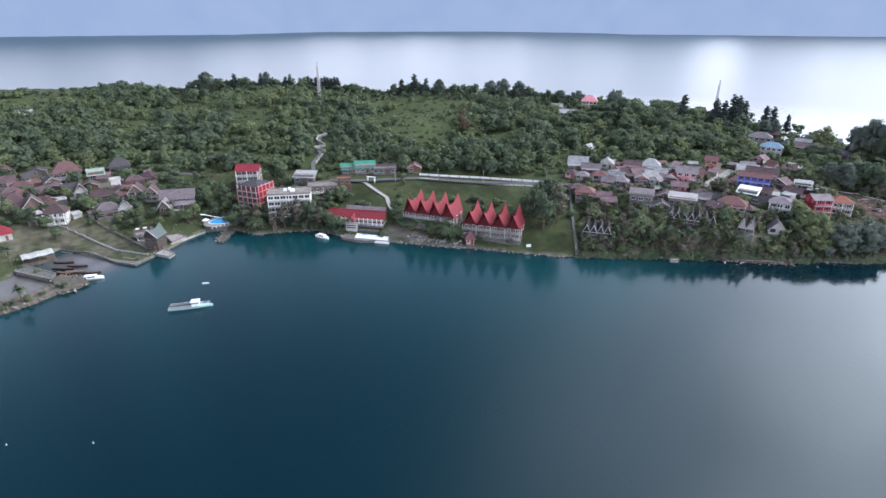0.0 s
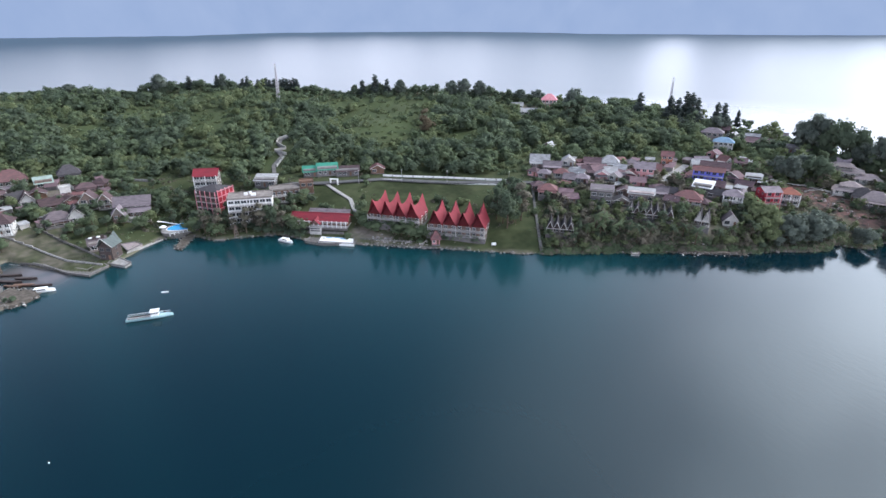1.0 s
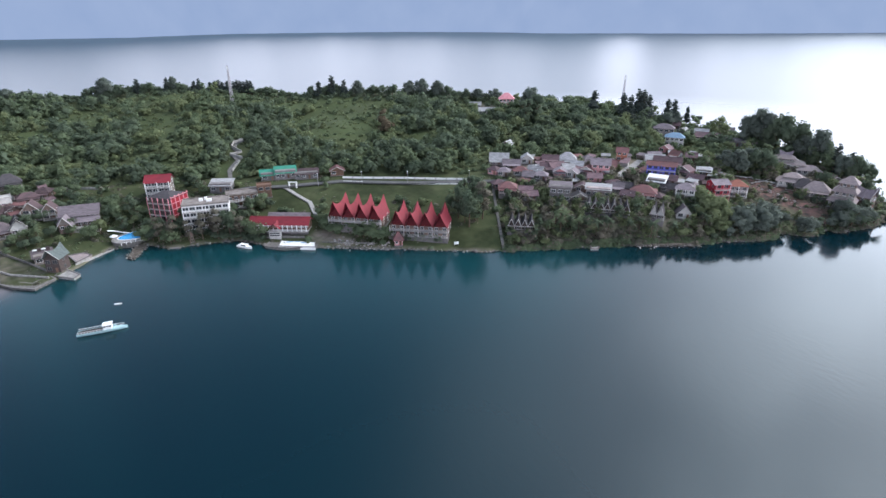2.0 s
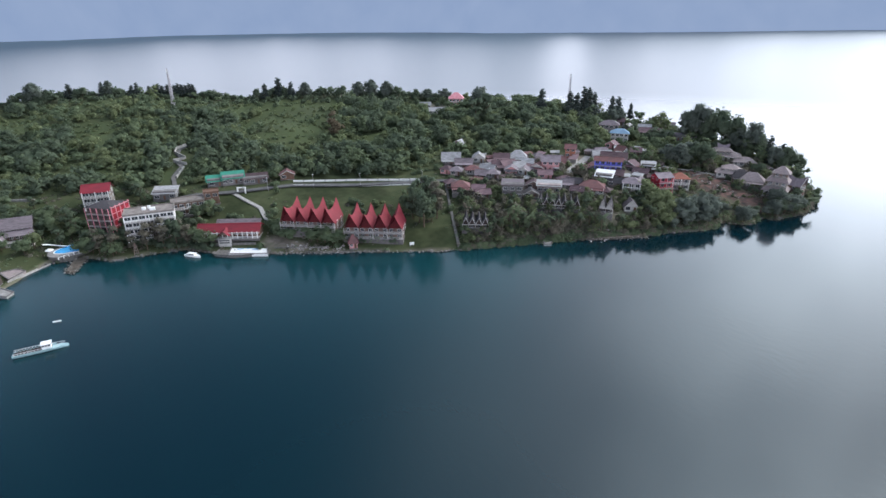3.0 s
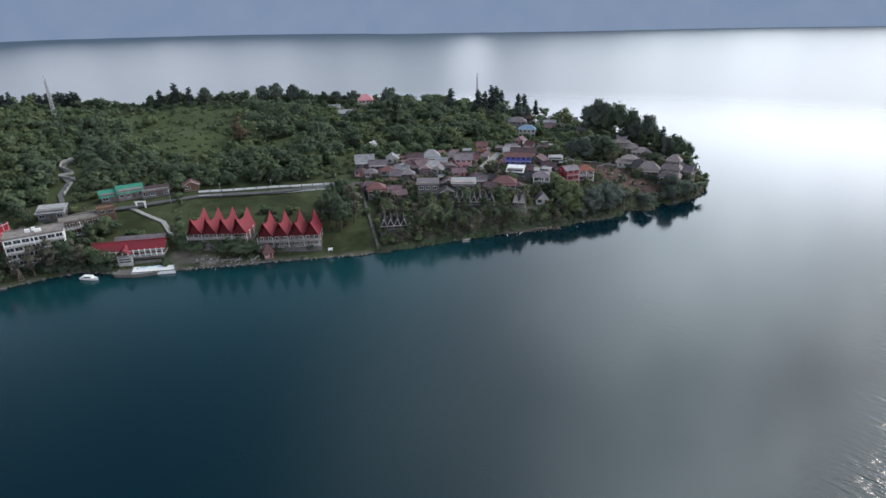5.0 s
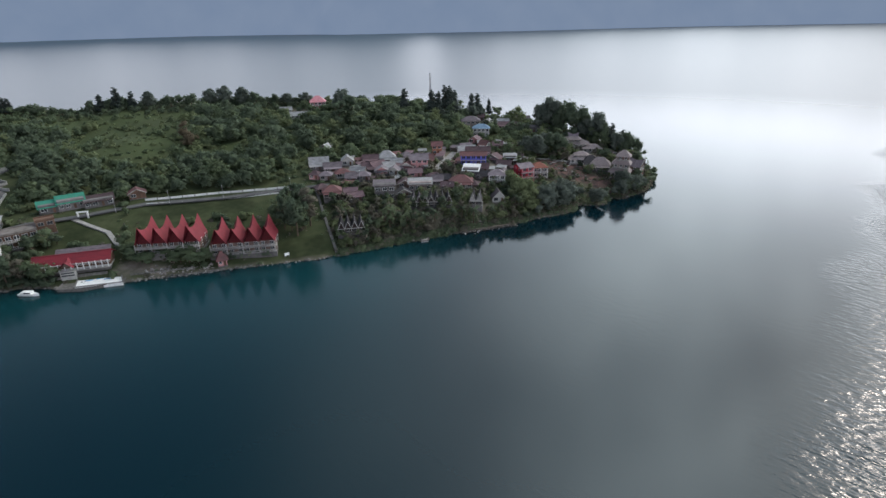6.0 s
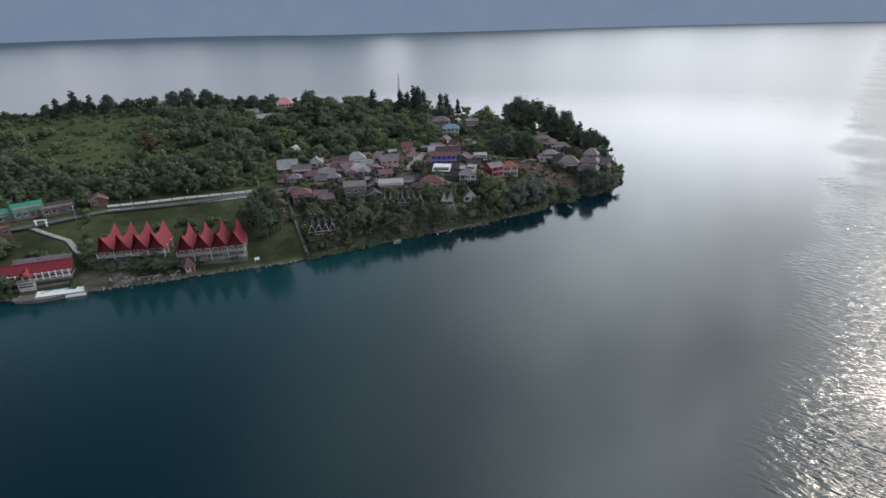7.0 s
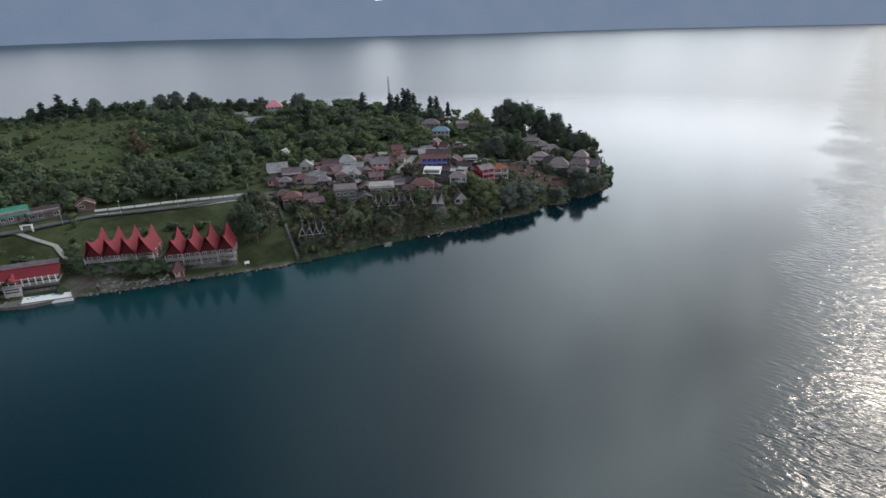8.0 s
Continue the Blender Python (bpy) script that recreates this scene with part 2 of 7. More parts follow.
RUBBLE = paint("rubble_and_litter", (0.135, 0.112, 0.093), 0.9, (0.06, 0.052, 0.042), 1.6, bump=0.1)
LEAF = paint("broad_leaves", (0.119, 0.158, 0.094), 0.75, (0.142, 0.18, 0.105), 14.0, vary=0.14, fine=0.4, island=True)
# leaf green greyed and paled towards blue: haze painted into the colour
HAZED_LEAF = paint("hazed_grey_leaves", (0.13, 0.157, 0.132), 0.75, (0.152, 0.178, 0.148), 8.0, vary=0.14, fine=0.4, island=True)
LEAF_DARK = paint("dark_leaves", (0.1, 0.134, 0.09), 0.75, (0.122, 0.155, 0.102), 8.0, vary=0.14, fine=0.4, island=True)
LEAF_PALE = paint("pale_leaves", (0.15, 0.185, 0.095), 0.75, (0.172, 0.2, 0.108), 8.0, vary=0.14, fine=0.4, island=True)
PALE_ROCK = paint("pale_rubble", (0.36, 0.33, 0.31), 0.85, (0.16, 0.145, 0.14), 1.2, vary=0.5, island=True)
ROCK = paint("boulders", (0.22, 0.2, 0.18), 0.85, (0.1, 0.095, 0.09), 1.2, vary=0.35, island=True)
LEAF_DRY = paint("dry_brown_leaves", (0.15, 0.122, 0.082), 0.7, (0.118, 0.1, 0.066), 5.0, vary=0.14, fine=0.4, island=True)
SCRUB = paint("scrub_leaves", (0.156, 0.15, 0.116), 0.7, (0.182, 0.164, 0.13), 7.0, vary=0.14, fine=0.4, island=True)
NEEDLE = paint("needles", (0.0759, 0.0974, 0.0895), 0.65, (0.092, 0.114, 0.1), 4.0, vary=0.22, fine=0.5, island=True)


def sums_in(n, l, amount, noise, depth):
    """The amount of a cover, broken up by noise to the given depth."""
    away, left = n.new("ShaderNodeMapRange"), n.new("ShaderNodeMath")
    for key, value in (("From Min", 0.38), ("From Max", 0.62), ("To Min", 1 - depth), ("To Max", 1.0)):
        away.inputs[key].default_value = value
    l.new(noise, away.inputs["Value"])
    left.operation, left.use_clamp = "MULTIPLY", True
    l.new(amount, left.inputs[0])
    l.new(away.outputs[0], left.inputs[1])
    return left.outputs[0]


def earth_material():
    """Grass, scrub and bare earth, by noise, with the cut red bank and the mown lawns as places of their own."""
    m = paint("grass_and_earth", (0.036, 0.048, 0.021), 0.9, (0.06, 0.068, 0.033), 7.0, vary=0.0, fine=0.6, bump=0.25)
    n, l = m.node_tree.nodes, m.node_tree.links
    p = n["Principled BSDF"]
    grass = p.inputs["Base Color"].links[0].from_socket
    col = n.new("ShaderNodeVertexColor")
    col.layer_name = "cover"
    sep = n.new("ShaderNodeSeparateColor")
    l.new(col.outputs["Color"], sep.inputs[0])
    patch = n.new("ShaderNodeTexNoise")
    patch.inputs["Scale"].default_value, patch.inputs["Detail"].default_value = 0.45, 6
    l.new(n["Texture Coordinate"].outputs["Object"], patch.inputs["Vector"])
    meadow = n.new("ShaderNodeMix")
    meadow.data_type, meadow.inputs["B"].default_value = "RGBA", (0.052, 0.07, 0.029, 1)
    l.new(sums_in(n, l, col.outputs["Alpha"], patch.outputs["Fac"], 0.5), meadow.inputs["Factor"])
    l.new(grass, meadow.inputs["A"])
    grass = meadow.outputs["Result"]
    for channel, colour in (("Red", (0.088, 0.049, 0.044)), ("Green", (0.0185, 0.025, 0.0105)), ("Blue", (0.21, 0.176, 0.147))):
        mix = n.new("ShaderNodeMix")
        mix.data_type = "RGBA"
        l.new(sums_in(n, l, sep.outputs[channel], patch.outputs["Fac"], 0.4 if channel == "Blue" else 0.25), mix.inputs["Factor"])
        l.new(grass, mix.inputs["A"])
        mix.inputs["B"].default_value = (*colour, 1)
        if channel == "Red":  # raw earth between runs of dark topsoil
            runs, earth = n.new("ShaderNodeTexNoise"), n.new("ShaderNodeValToRGB")
            runs.inputs["Scale"].default_value, runs.inputs["Detail"].default_value, runs.inputs["Distortion"].default_value = 0.33, 8, 0.8
            l.new(n["Texture Coordinate"].outputs["Object"], runs.inputs["Vector"])
            earth.color_ramp.elements[0].position, earth.color_ramp.elements[1].position = 0.4, 0.62
            earth.color_ramp.elements[0].color, earth.color_ramp.elements[1].color = (0.038, 0.03, 0.029, 1), (0.15, 0.078, 0.07, 1)
            l.new(runs.outputs["Fac"], earth.inputs["Fac"])
            l.new(earth.outputs["Color"], mix.inputs["B"])
        grass = mix.outputs["Result"]
    l.new(grass, p.inputs["Base Color"])
    p.inputs["Specular IOR Level"].default_value = 0.1
    return m


def water_material():
    m = bpy.data.materials.new("lake_water")
    m.use_nodes = True
    n, l = m.node_tree.nodes, m.node_tree.links
    p = n["Principled BSDF"]
    near, mix = n.new("ShaderNodeVertexColor"), n.new("ShaderNodeMix")
    near.layer_name, mix.data_type = "shallow", "RGBA"
    mix.inputs["A"].default_value, mix.inputs["B"].default_value = (0.0004, 0.0108, 0.0165, 1), (0.0045, 0.05, 0.057, 1)
    parts, silt = n.new("ShaderNodeSeparateColor"), n.new("ShaderNodeMix")
    silt.data_type = "RGBA"
    l.new(near.outputs["Color"], parts.inputs[0])
    l.new(parts.outputs["Red"], mix.inputs["Factor"])
    l.new(parts.outputs["Green"], silt.inputs["Factor"])
    l.new(mix.outputs["Result"], silt.inputs["A"])
    silt.inputs["B"].default_value = (0.1, 0.088, 0.088, 1)
    l.new(silt.outputs["Result"], p.inputs["Base Color"])
    p.inputs["IOR"].default_value = 1.333
    geo = n.new("ShaderNodeTexCoord")
    far, ruffled = n.new("ShaderNodeVectorMath"), n.new("ShaderNodeMapRange")
    far.operation = "LENGTH"
    l.new(geo.outputs["Object"], far.inputs[0])
    l.new(far.outputs["Value"], ruffled.inputs["Value"])
    for key, value in (("From Min", 330), ("From Max", 800), ("To Min", 0.085), ("To Max", 0.3)):
        ruffled.inputs[key].default_value = value
    split, still, calm, rough = n.new("ShaderNodeSeparateXYZ"), n.new("ShaderNodeMapRange"), n.new("ShaderNodeMath"), n.new("ShaderNodeMath")
    l.new(geo.outputs["Object"], split.inputs[0])
    l.new(split.outputs["X"], still.inputs["Value"])  # a faint air moves over the bay; off the steep bank the water lies still
    for key, value in (("From Min", 8), ("From Max", 62), ("To Min", 0.175), ("To Max", 0.085)):
        still.inputs[key].default_value = value
    calm.operation = "MAXIMUM"
    l.new(ruffled.outputs[0], calm.inputs[0])
    l.new(still.outputs[0], calm.inputs[1])
    l.new(calm.outputs[0], rough.inputs[0])
    l.new(rough.outputs[0], p.inputs["Roughness"])
    wide, ripples = n.new("ShaderNodeTexNoise"), n.new("ShaderNodeTexNoise")
    wide.inputs["Scale"].default_value, ripples.inputs["Scale"].default_value = 0.02, 0.62
    ripples.inputs["Detail"].default_value = 3
    mp, crest = n.new("ShaderNodeMapping"), n.new("ShaderNodeMapping")  # crests lie across the breeze
    crest.inputs["Rotation"].default_value = (0, 0, radians(-40))
    mp.inputs["Scale"].default_value = (1, 0.36, 1)
    l.new(geo.outputs["Object"], crest.inputs["Vector"])
    l.new(crest.outputs[0], mp.inputs["Vector"])
    l.new(geo.outputs["Object"], wide.inputs["Vector"])
    l.new(mp.outputs[0], ripples.inputs["Vector"])
    b = n.new("ShaderNodeBump")
    b.inputs["Distance"].default_value = 0.5
    side, breeze = n.new("ShaderNodeVectorMath"), n.new("ShaderNodeMapRange")  # the breeze ruffles the open water past the point
    side.operation, side.inputs[1].default_value = "DOT_PRODUCT", (math.cos(radians(50)), -math.sin(radians(50)), 0)
    gust = n.new("ShaderNodeMath")
    gust.operation, gust.inputs[1].default_value = "MULTIPLY_ADD", 40
    l.new(geo.outputs["Object"], side.inputs[0])
    l.new(wide.outputs["Fac"], gust.inputs[0])
    l.new(side.outputs["Value"], gust.inputs[2])
    l.new(gust.outputs[0], breeze.inputs["Value"])
    for key, value in (("From Min", 10), ("From Max", 36), ("To Min", 0.09), ("To Max", 2.1)):
        breeze.inputs[key].default_value = value
    l.new(breeze.outputs[0], b.inputs["Strength"])
    rough.operation, rough.inputs[2].default_value = "MULTIPLY_ADD", 0.0
    rough.inputs[1].default_value = 1.0
    haze_of = n.new("ShaderNodeMath")
    haze_of.operation, haze_of.inputs[1].default_value = "MULTIPLY", 0.05
    l.new(breeze.outputs[0], haze_of.inputs[0])
    l.new(haze_of.outputs[0], rough.inputs[2])
    mul = n.new("ShaderNodeMath")
    mul.operation = "MULTIPLY"
    l.new(wide.outputs["Fac"], mul.inputs[0])
    l.new(ripples.outputs["Fac"], mul.inputs[1])
    l.new(mul.outputs[0], b.inputs["Height"])
    l.new(b.outputs[0], p.inputs["Normal"])
    return m


EARTH, WATER = earth_material(), water_material()


# ---- mesh helpers ----
def mesh_of(name, verts, faces, material, smooth=False):
    me = bpy.data.meshes.new(name)
    me.from_pydata([tuple(v) for v in verts], [], faces)
    me.materials.append(material)
    if smooth:
        me.shade_smooth()
    return me


def part(name, bm, material, parent, label=""):
    """Links a bmesh as one mesh object under a thing or a part."""
    me = bpy.data.meshes.new(name)
    bm.to_mesh(me)
    bm.free()
    me.materials.append(material)
    ob = new(name, me)
    ob.parent = parent
    return tagged(ob, label)


def block(bm, x0, y0, z0, x1, y1, z1):
    v = [bm.verts.new(p) for p in ((x0, y0, z0), (x1, y0, z0), (x1, y1, z0), (x0, y1, z0), (x0, y0, z1), (x1, y0, z1), (x1, y1, z1), (x0, y1, z1))]
    for q in ((3, 2, 1, 0), (4, 5, 6, 7), (0, 1, 5, 4), (1, 2, 6, 5), (2, 3, 7, 6), (3, 0, 4, 7)):
        bm.faces.new([v[i] for i in q])
    return bm


def box(*a):
    return block(bmesh.new(), *a)


def bar(bm, a, b, r=0.06):
    """A square bar from a to b."""
    a, b = Vector(a), Vector(b)
    d = (b - a).normalized()
    s = d.cross((0, 0, 1)) if abs(d.z) < 0.95 else d.cross((1, 0, 0))
    s.normalize()
    u = d.cross(s)
    v = [bm.verts.new(p + r * (i * s + j * u)) for p in (a, b) for i, j in ((-1, -1), (1, -1), (1, 1), (-1, 1))]
    for q in ((0, 1, 2, 3), (7, 6, 5, 4), (0, 4, 5, 1), (1, 5, 6, 2), (2, 6, 7, 3), (3, 7, 4, 0)):
        bm.faces.new([v[i] for i in q])
    return bm


def skin(bm, rows, thick=0.12):
    """A sheet through rows of points, with a thickness downwards."""
    top = [[bm.verts.new(p) for p in r] for r in rows]
    low = [[bm.verts.new((p[0], p[1], p[2] - thick)) for p in r] for r in rows]
    n, k = len(rows), len(rows[0])
    for i in range(n - 1):
        for j in range(k - 1):
            bm.faces.new((top[i][j], top[i][j + 1], top[i + 1][j + 1], top[i + 1][j]))
            bm.faces.new((low[i + 1][j], low[i + 1][j + 1], low[i][j + 1], low[i][j]))
    for i in range(n - 1):
        bm.faces.new((top[i + 1][0], top[i][0], low[i][0], low[i + 1][0])[::-1])
        bm.faces.new((top[i][-1], top[i + 1][-1], low[i + 1][-1], low[i][-1])[::-1])
    for j in range(k - 1):
        bm.faces.new((top[0][j], top[0][j + 1], low[0][j + 1], low[0][j])[::-1])
        bm.faces.new((top[-1][j + 1], top[-1][j], low[-1][j], low[-1][j + 1])[::-1])
    return bm


def mesh_cone(r, h, n=10):
    bm = bmesh.new()
    bmesh.ops.create_cone(bm, cap_ends=True, segments=n, radius1=r, radius2=0.05, depth=h)
    return bm


# ---- lake, far shore and ground ----
SILT = [(*(-210.1, 145.2), 9.0), (*(-204.6, 147.0), 9.0), (*(-193.7, 143.6), 8.0), (*(-192.9, 147.3), 6.0)]  # silty water by the boats: x, y, reach


def lake():
    """The lake's sheet, finer near the land, which knows how near the shallows are."""
    azs = np.radians(np.concatenate([np.arange(-180, -82, 6.0), np.arange(-82, 34, 0.5), np.arange(34, 180, 6.0)]))
    ds = np.concatenate([[0.5], np.arange(20, 190, 10.0), np.arange(190, 345, 3.0), np.arange(350, 800, 25.0), [900, 1200, 1700, 2400, 3400, 4900, 7600]])
    A, D = np.meshgrid(azs, ds, indexing="ij")
    X, Y = D * np.sin(A), D * np.cos(A)
    na, nd = A.shape
    idx = np.arange(na * nd).reshape(na, nd)
    nxt = np.roll(idx, -1, axis=0)
    quads = np.stack([idx[:, :-1], nxt[:, :-1], nxt[:, 1:], idx[:, 1:]], -1).reshape(-1, 4)
    me = mesh_of("water", np.stack([X, Y, 0 * X], -1).reshape(-1, 3).tolist(), quads.tolist() + [tuple(int(v) for v in idx[::-1, 0])], WATER)
    s = np.interp(np.degrees(A), SHORE_AT[:, 0], SHORE_AT[:, 1], left=600, right=600)
    # the tint thins along the waterline, painting in the bank's dark reflection
    near = np.where(D < s, np.exp(-(s - D) / 46.0) * (1 - 0.7 * np.exp(-(s - D) / 12.0)), 0.3) * np.clip((14 - np.degrees(A)) / 12, 0, 1) * (np.degrees(A) > -82)
    shallow = me.color_attributes.new("shallow", "FLOAT_COLOR", "POINT")
    mud = np.zeros_like(near)
    for x, y, r in SILT:
        mud = np.maximum(mud, np.exp(-((np.hypot(X - x, Y - y) / r) ** 2)))
    shallow.data.foreach_set("color", np.stack([near, mud, near, np.ones_like(near)], -1).reshape(-1).astype(np.float32))
    tagged(new("water", me), "deep teal lake water, greener in the shallows, with faint ripples", "lake", kind="structure")


def far_hills():
    m = bpy.data.materials.new("painted_haze")
    m.use_nodes = True
    n, l = m.node_tree.nodes, m.node_tree.links
    n.remove(n["Principled BSDF"])
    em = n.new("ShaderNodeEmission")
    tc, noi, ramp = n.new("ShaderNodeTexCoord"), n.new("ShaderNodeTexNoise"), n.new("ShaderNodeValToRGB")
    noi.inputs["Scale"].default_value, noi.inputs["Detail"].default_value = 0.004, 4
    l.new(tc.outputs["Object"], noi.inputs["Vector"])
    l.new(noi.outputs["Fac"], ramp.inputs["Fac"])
    # blue haze painted into an emissive colour; the slopes glow instead of being lit
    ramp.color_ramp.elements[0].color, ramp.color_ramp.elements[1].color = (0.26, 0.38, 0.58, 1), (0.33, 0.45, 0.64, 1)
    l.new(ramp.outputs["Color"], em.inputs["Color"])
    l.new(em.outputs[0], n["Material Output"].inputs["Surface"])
    verts, faces, k = [], [], 0
    for i in range(241):
        az = -75 + i * 0.75
        t = radians(az)
        dip = math.exp(-((az - 7.7) / 2.2) ** 2)
        crest = 390 + 70 * math.sin(az * 0.11 + 1) + 25 * math.sin(az * 0.7) + 12 * math.sin(az * 1.9) - dip * 195
        far = float(np.interp(az, (-75, -38, -30, -14, -4, 0, 16, 22, 32, 40, 50, 105), (4000, 4000, 4700, 4950, 4600, 4250, 4350, 4600, 5300, 5700, 6250, 6250))) + 25 * math.sin(az * 1.7)
        for d, z in ((1.0, -1), (1.004, 30 + 6 * math.sin(az * 2.3)), (1.025, 0.5 * crest), (1.05, crest), (1.06, -1)):
            verts.append((far * d * math.sin(t), far * d * math.cos(t), z * far / 4400))
    for i in range(240):
        for j in range(4):
            q = i * 5 + j
            faces.append((q, q + 5, q + 6, q + 1))
    tagged(new("backdrop", mesh_of("backdrop", verts, faces, m, True)), "blue mountains across the lake, their haze painted as a glow", "mountains", kind="structure")


def terrain():
    azs = np.radians(np.linspace(-80, 33, 420))
    ds = np.concatenate([np.linspace(195, 345, 190), np.linspace(347, 800, 120)])
    A, D = np.meshgrid(azs, ds, indexing="ij")
    X, Y = D * np.sin(A), D * np.cos(A)
    Z = land(X, Y)
    na, nd = A.shape
    verts = np.stack([X, Y, Z], -1).reshape(-1, 3)
    idx = np.arange(na * nd).reshape(na, nd)
    quads = np.stack([idx[:-1, :-1], idx[1:, :-1], idx[1:, 1:], idx[:-1, 1:]], -1).reshape(-1, 4)
    keep = Z.reshape(-1)[quads].max(1) > -2.5
    me = mesh_of("ground", verts.tolist(), quads[keep].tolist(), EARTH, True)
    az, d = np.degrees(A), D
    soil = np.zeros_like(az)
    for x, y, r in BANK:
        soil = np.maximum(soil, np.clip(1.8 - 1.2 * np.hypot(X - x, Y - y) / r + 0.35 * wobble(X, Y, 5) + 0.25 * wobble(X, Y, 1.7), 0, 1))
    lawn = np.zeros_like(az)
    for x, y, r in LAWNS:
        lawn = np.maximum(lawn, np.clip(1.3 - 1.1 * np.hypot(X - x, Y - y) / r + 0.4 * wobble(X, Y, 3) + 0.3 * wobble(X, Y, 1.3), 0, 0.9))
    s = np.interp(az, SHORE_AT[:, 0], SHORE_AT[:, 1])
    bare = 0.6 * np.clip(1.0 - (d - s) / 1.6 + 0.5 * wobble(X, Y, 2.5), 0, 1)
    for x, y, r in YARDS:
        bare = np.maximum(bare, np.clip(1.5 - 1.3 * np.hypot(X - x, Y - y) / r + 0.4 * wobble(X, Y, 2.5), 0, 1))
    top = np.interp(az, LIE_AT[:, 0], LIE_AT[:, 3])
    bare = np.maximum(bare, np.clip((az + 3) / 3, 0, 1) * (d < top + 6) * np.clip(0.34 + 0.3 * wobble(X, Y, 9) + 0.25 * wobble(X, Y, 3), 0, 0.8))  # trodden earth on the eastern bank
    for x, y, r in LAWNS[5:8]:
        bare = np.maximum(bare, np.clip(0.48 - 0.35 * np.hypot(X - x, Y - y) / r + 0.22 * wobble(X, Y, 4) + 0.2 * wobble(X, Y, 1.5), 0, 0.55))
    bare = bare * (1 - soil) ** 2
    cover = me.color_attributes.new("cover", "FLOAT_COLOR", "POINT")
    rgba = np.stack([soil, lawn, bare, np.clip(0.25 + 1.2 * zone(X, Y, MEADOWS), 0, 1)], -1).reshape(-1)
    cover.data.foreach_set("color", rgba.astype(np.float32))
    tagged(new("ground", me), "grassy hillside with scrub, lawns and bare red earth", "ground", kind="structure")


BANK = [(*(115.1, 300.7), 6), (*(117.1, 295.1), 7), (*(121.1, 291.3), 8), (*(125.0, 286.9), 8), (*(128.9, 282.5), 7), (*(133.3, 279.3), 7), (*(137.7, 278.3), 6), (*(127.2, 297.4), 6), (*(110.6, 302.4), 5), (*(135.9, 270.2), 5)]  # the cut red bank
LAWNS = [(*(-21.2, 219.5), 9), (*(-30.8, 218.3), 6), (*(-83.4, 261.5), 18), (*(-59.0, 261.4), 12), (*(-121.3, 238.4), 12), (*(-227.6, 163.1), 18), (*(-203.1, 158.3), 14), (*(-238.9, 153.6), 16),
         (*(-216.6, 180.5), 10)]
YARDS = [(*(-92.2, 213.2), 4.5), (*(-93.4, 214.0), 5), (*(-88.9, 213.7), 5), (*(-84.2, 212.4), 5), (*(-79.2, 211.1), 4), (*(-204.5, 126.5), 14), (*(-198.7, 113.9), 12), (*(50.3, 308.4), 14), (*(-279.3, 186.8), 22), (*(0.7, 294.0), 20), (*(25.9, 291.9), 14), (*(69.8, 305.1), 14), (*(-41.7, 426.5), 12), (*(-248.4, 205.6), 16), (*(21.4, 265.1), 14), (*(40.3, 269.5), 13), (*(25.0, 257.8), 10), (*(67.3, 273.9), 10), (*(79.6, 289.2), 10)]
lake()
far_hills()
terrain()


# ---- buildings ----
def toward(x, y):
    """The turn about z that faces a thing's front to the open bay."""
    return -math.degrees(math.atan2(x, y))


def roof_gable(w, d, h, over, along="x"):
    """Two pitched sheets; the ridge runs along x or y."""
    if along == "y":
        bm = roof_gable(d, w, h, over)
        bmesh.ops.rotate(bm, verts=bm.verts, matrix=Matrix.Rotation(radians(90), 3, "Z"))
        return bm
    a, b, drop = w / 2 + over, d / 2 + over, over * h / (d / 2)
    return skin(bmesh.new(), [[(-a, -b, -drop), (a, -b, -drop)], [(-a, 0, h), (a, 0, h)], [(-a, b, -drop), (a, b, -drop)]], 0.16)


def roof_hip(w, d, h, over):
    a, b = w / 2 + over, d / 2 + over
    r = max(a - b, 0.3)
    bm = bmesh.new()
    e = [bm.verts.new(p) for p in ((-a, -b, -0.2), (a, -b, -0.2), (a, b, -0.2), (-a, b, -0.2))]
    f = [bm.verts.new((v.co.x, v.co.y, -0.36)) for v in e]
    t = [bm.verts.new((-r, 0, h)), bm.verts.new((r, 0, h))]
    for q in ((e[0], e[1], t[1], t[0]), (e[2], e[3], t[0], t[1]), (e[1], e[2], t[1]), (e[3], e[0], t[0]), tuple(f[::-1])):
        bm.faces.new(q)
    for i in range(4):
        bm.faces.new((f[i], f[(i + 1) % 4], e[(i + 1) % 4], e[i]))
    return bm


def roof_saddle(w, d, h, over, sweep=0.8, n=10):
    """A roof whose ridge sags in the middle and sweeps up to points at both ends; ridge along y."""
    rows = []
    for i in range(n + 1):
        u = -1 + 2 * i / n
        ridge = h * (0.62 + 0.38 * u * u)
        y, ye = u * (d / 2 + over + sweep), u * (d / 2 + over * 0.6)
        a = w / 2 + over * (0.8 + 0.2 * u * u)
        rows.append([(-a, ye, -0.25), (-a * 0.55, (y + ye) / 2, ridge * 0.36), (-a * 0.22, y * 0.9 + ye * 0.1, ridge * 0.74), (0, y, ridge),
                     (a * 0.22, y * 0.9 + ye * 0.1, ridge * 0.74), (a * 0.55, (y + ye) / 2, ridge * 0.36), (a, ye, -0.25)])
    return skin(bmesh.new(), rows, 0.14)


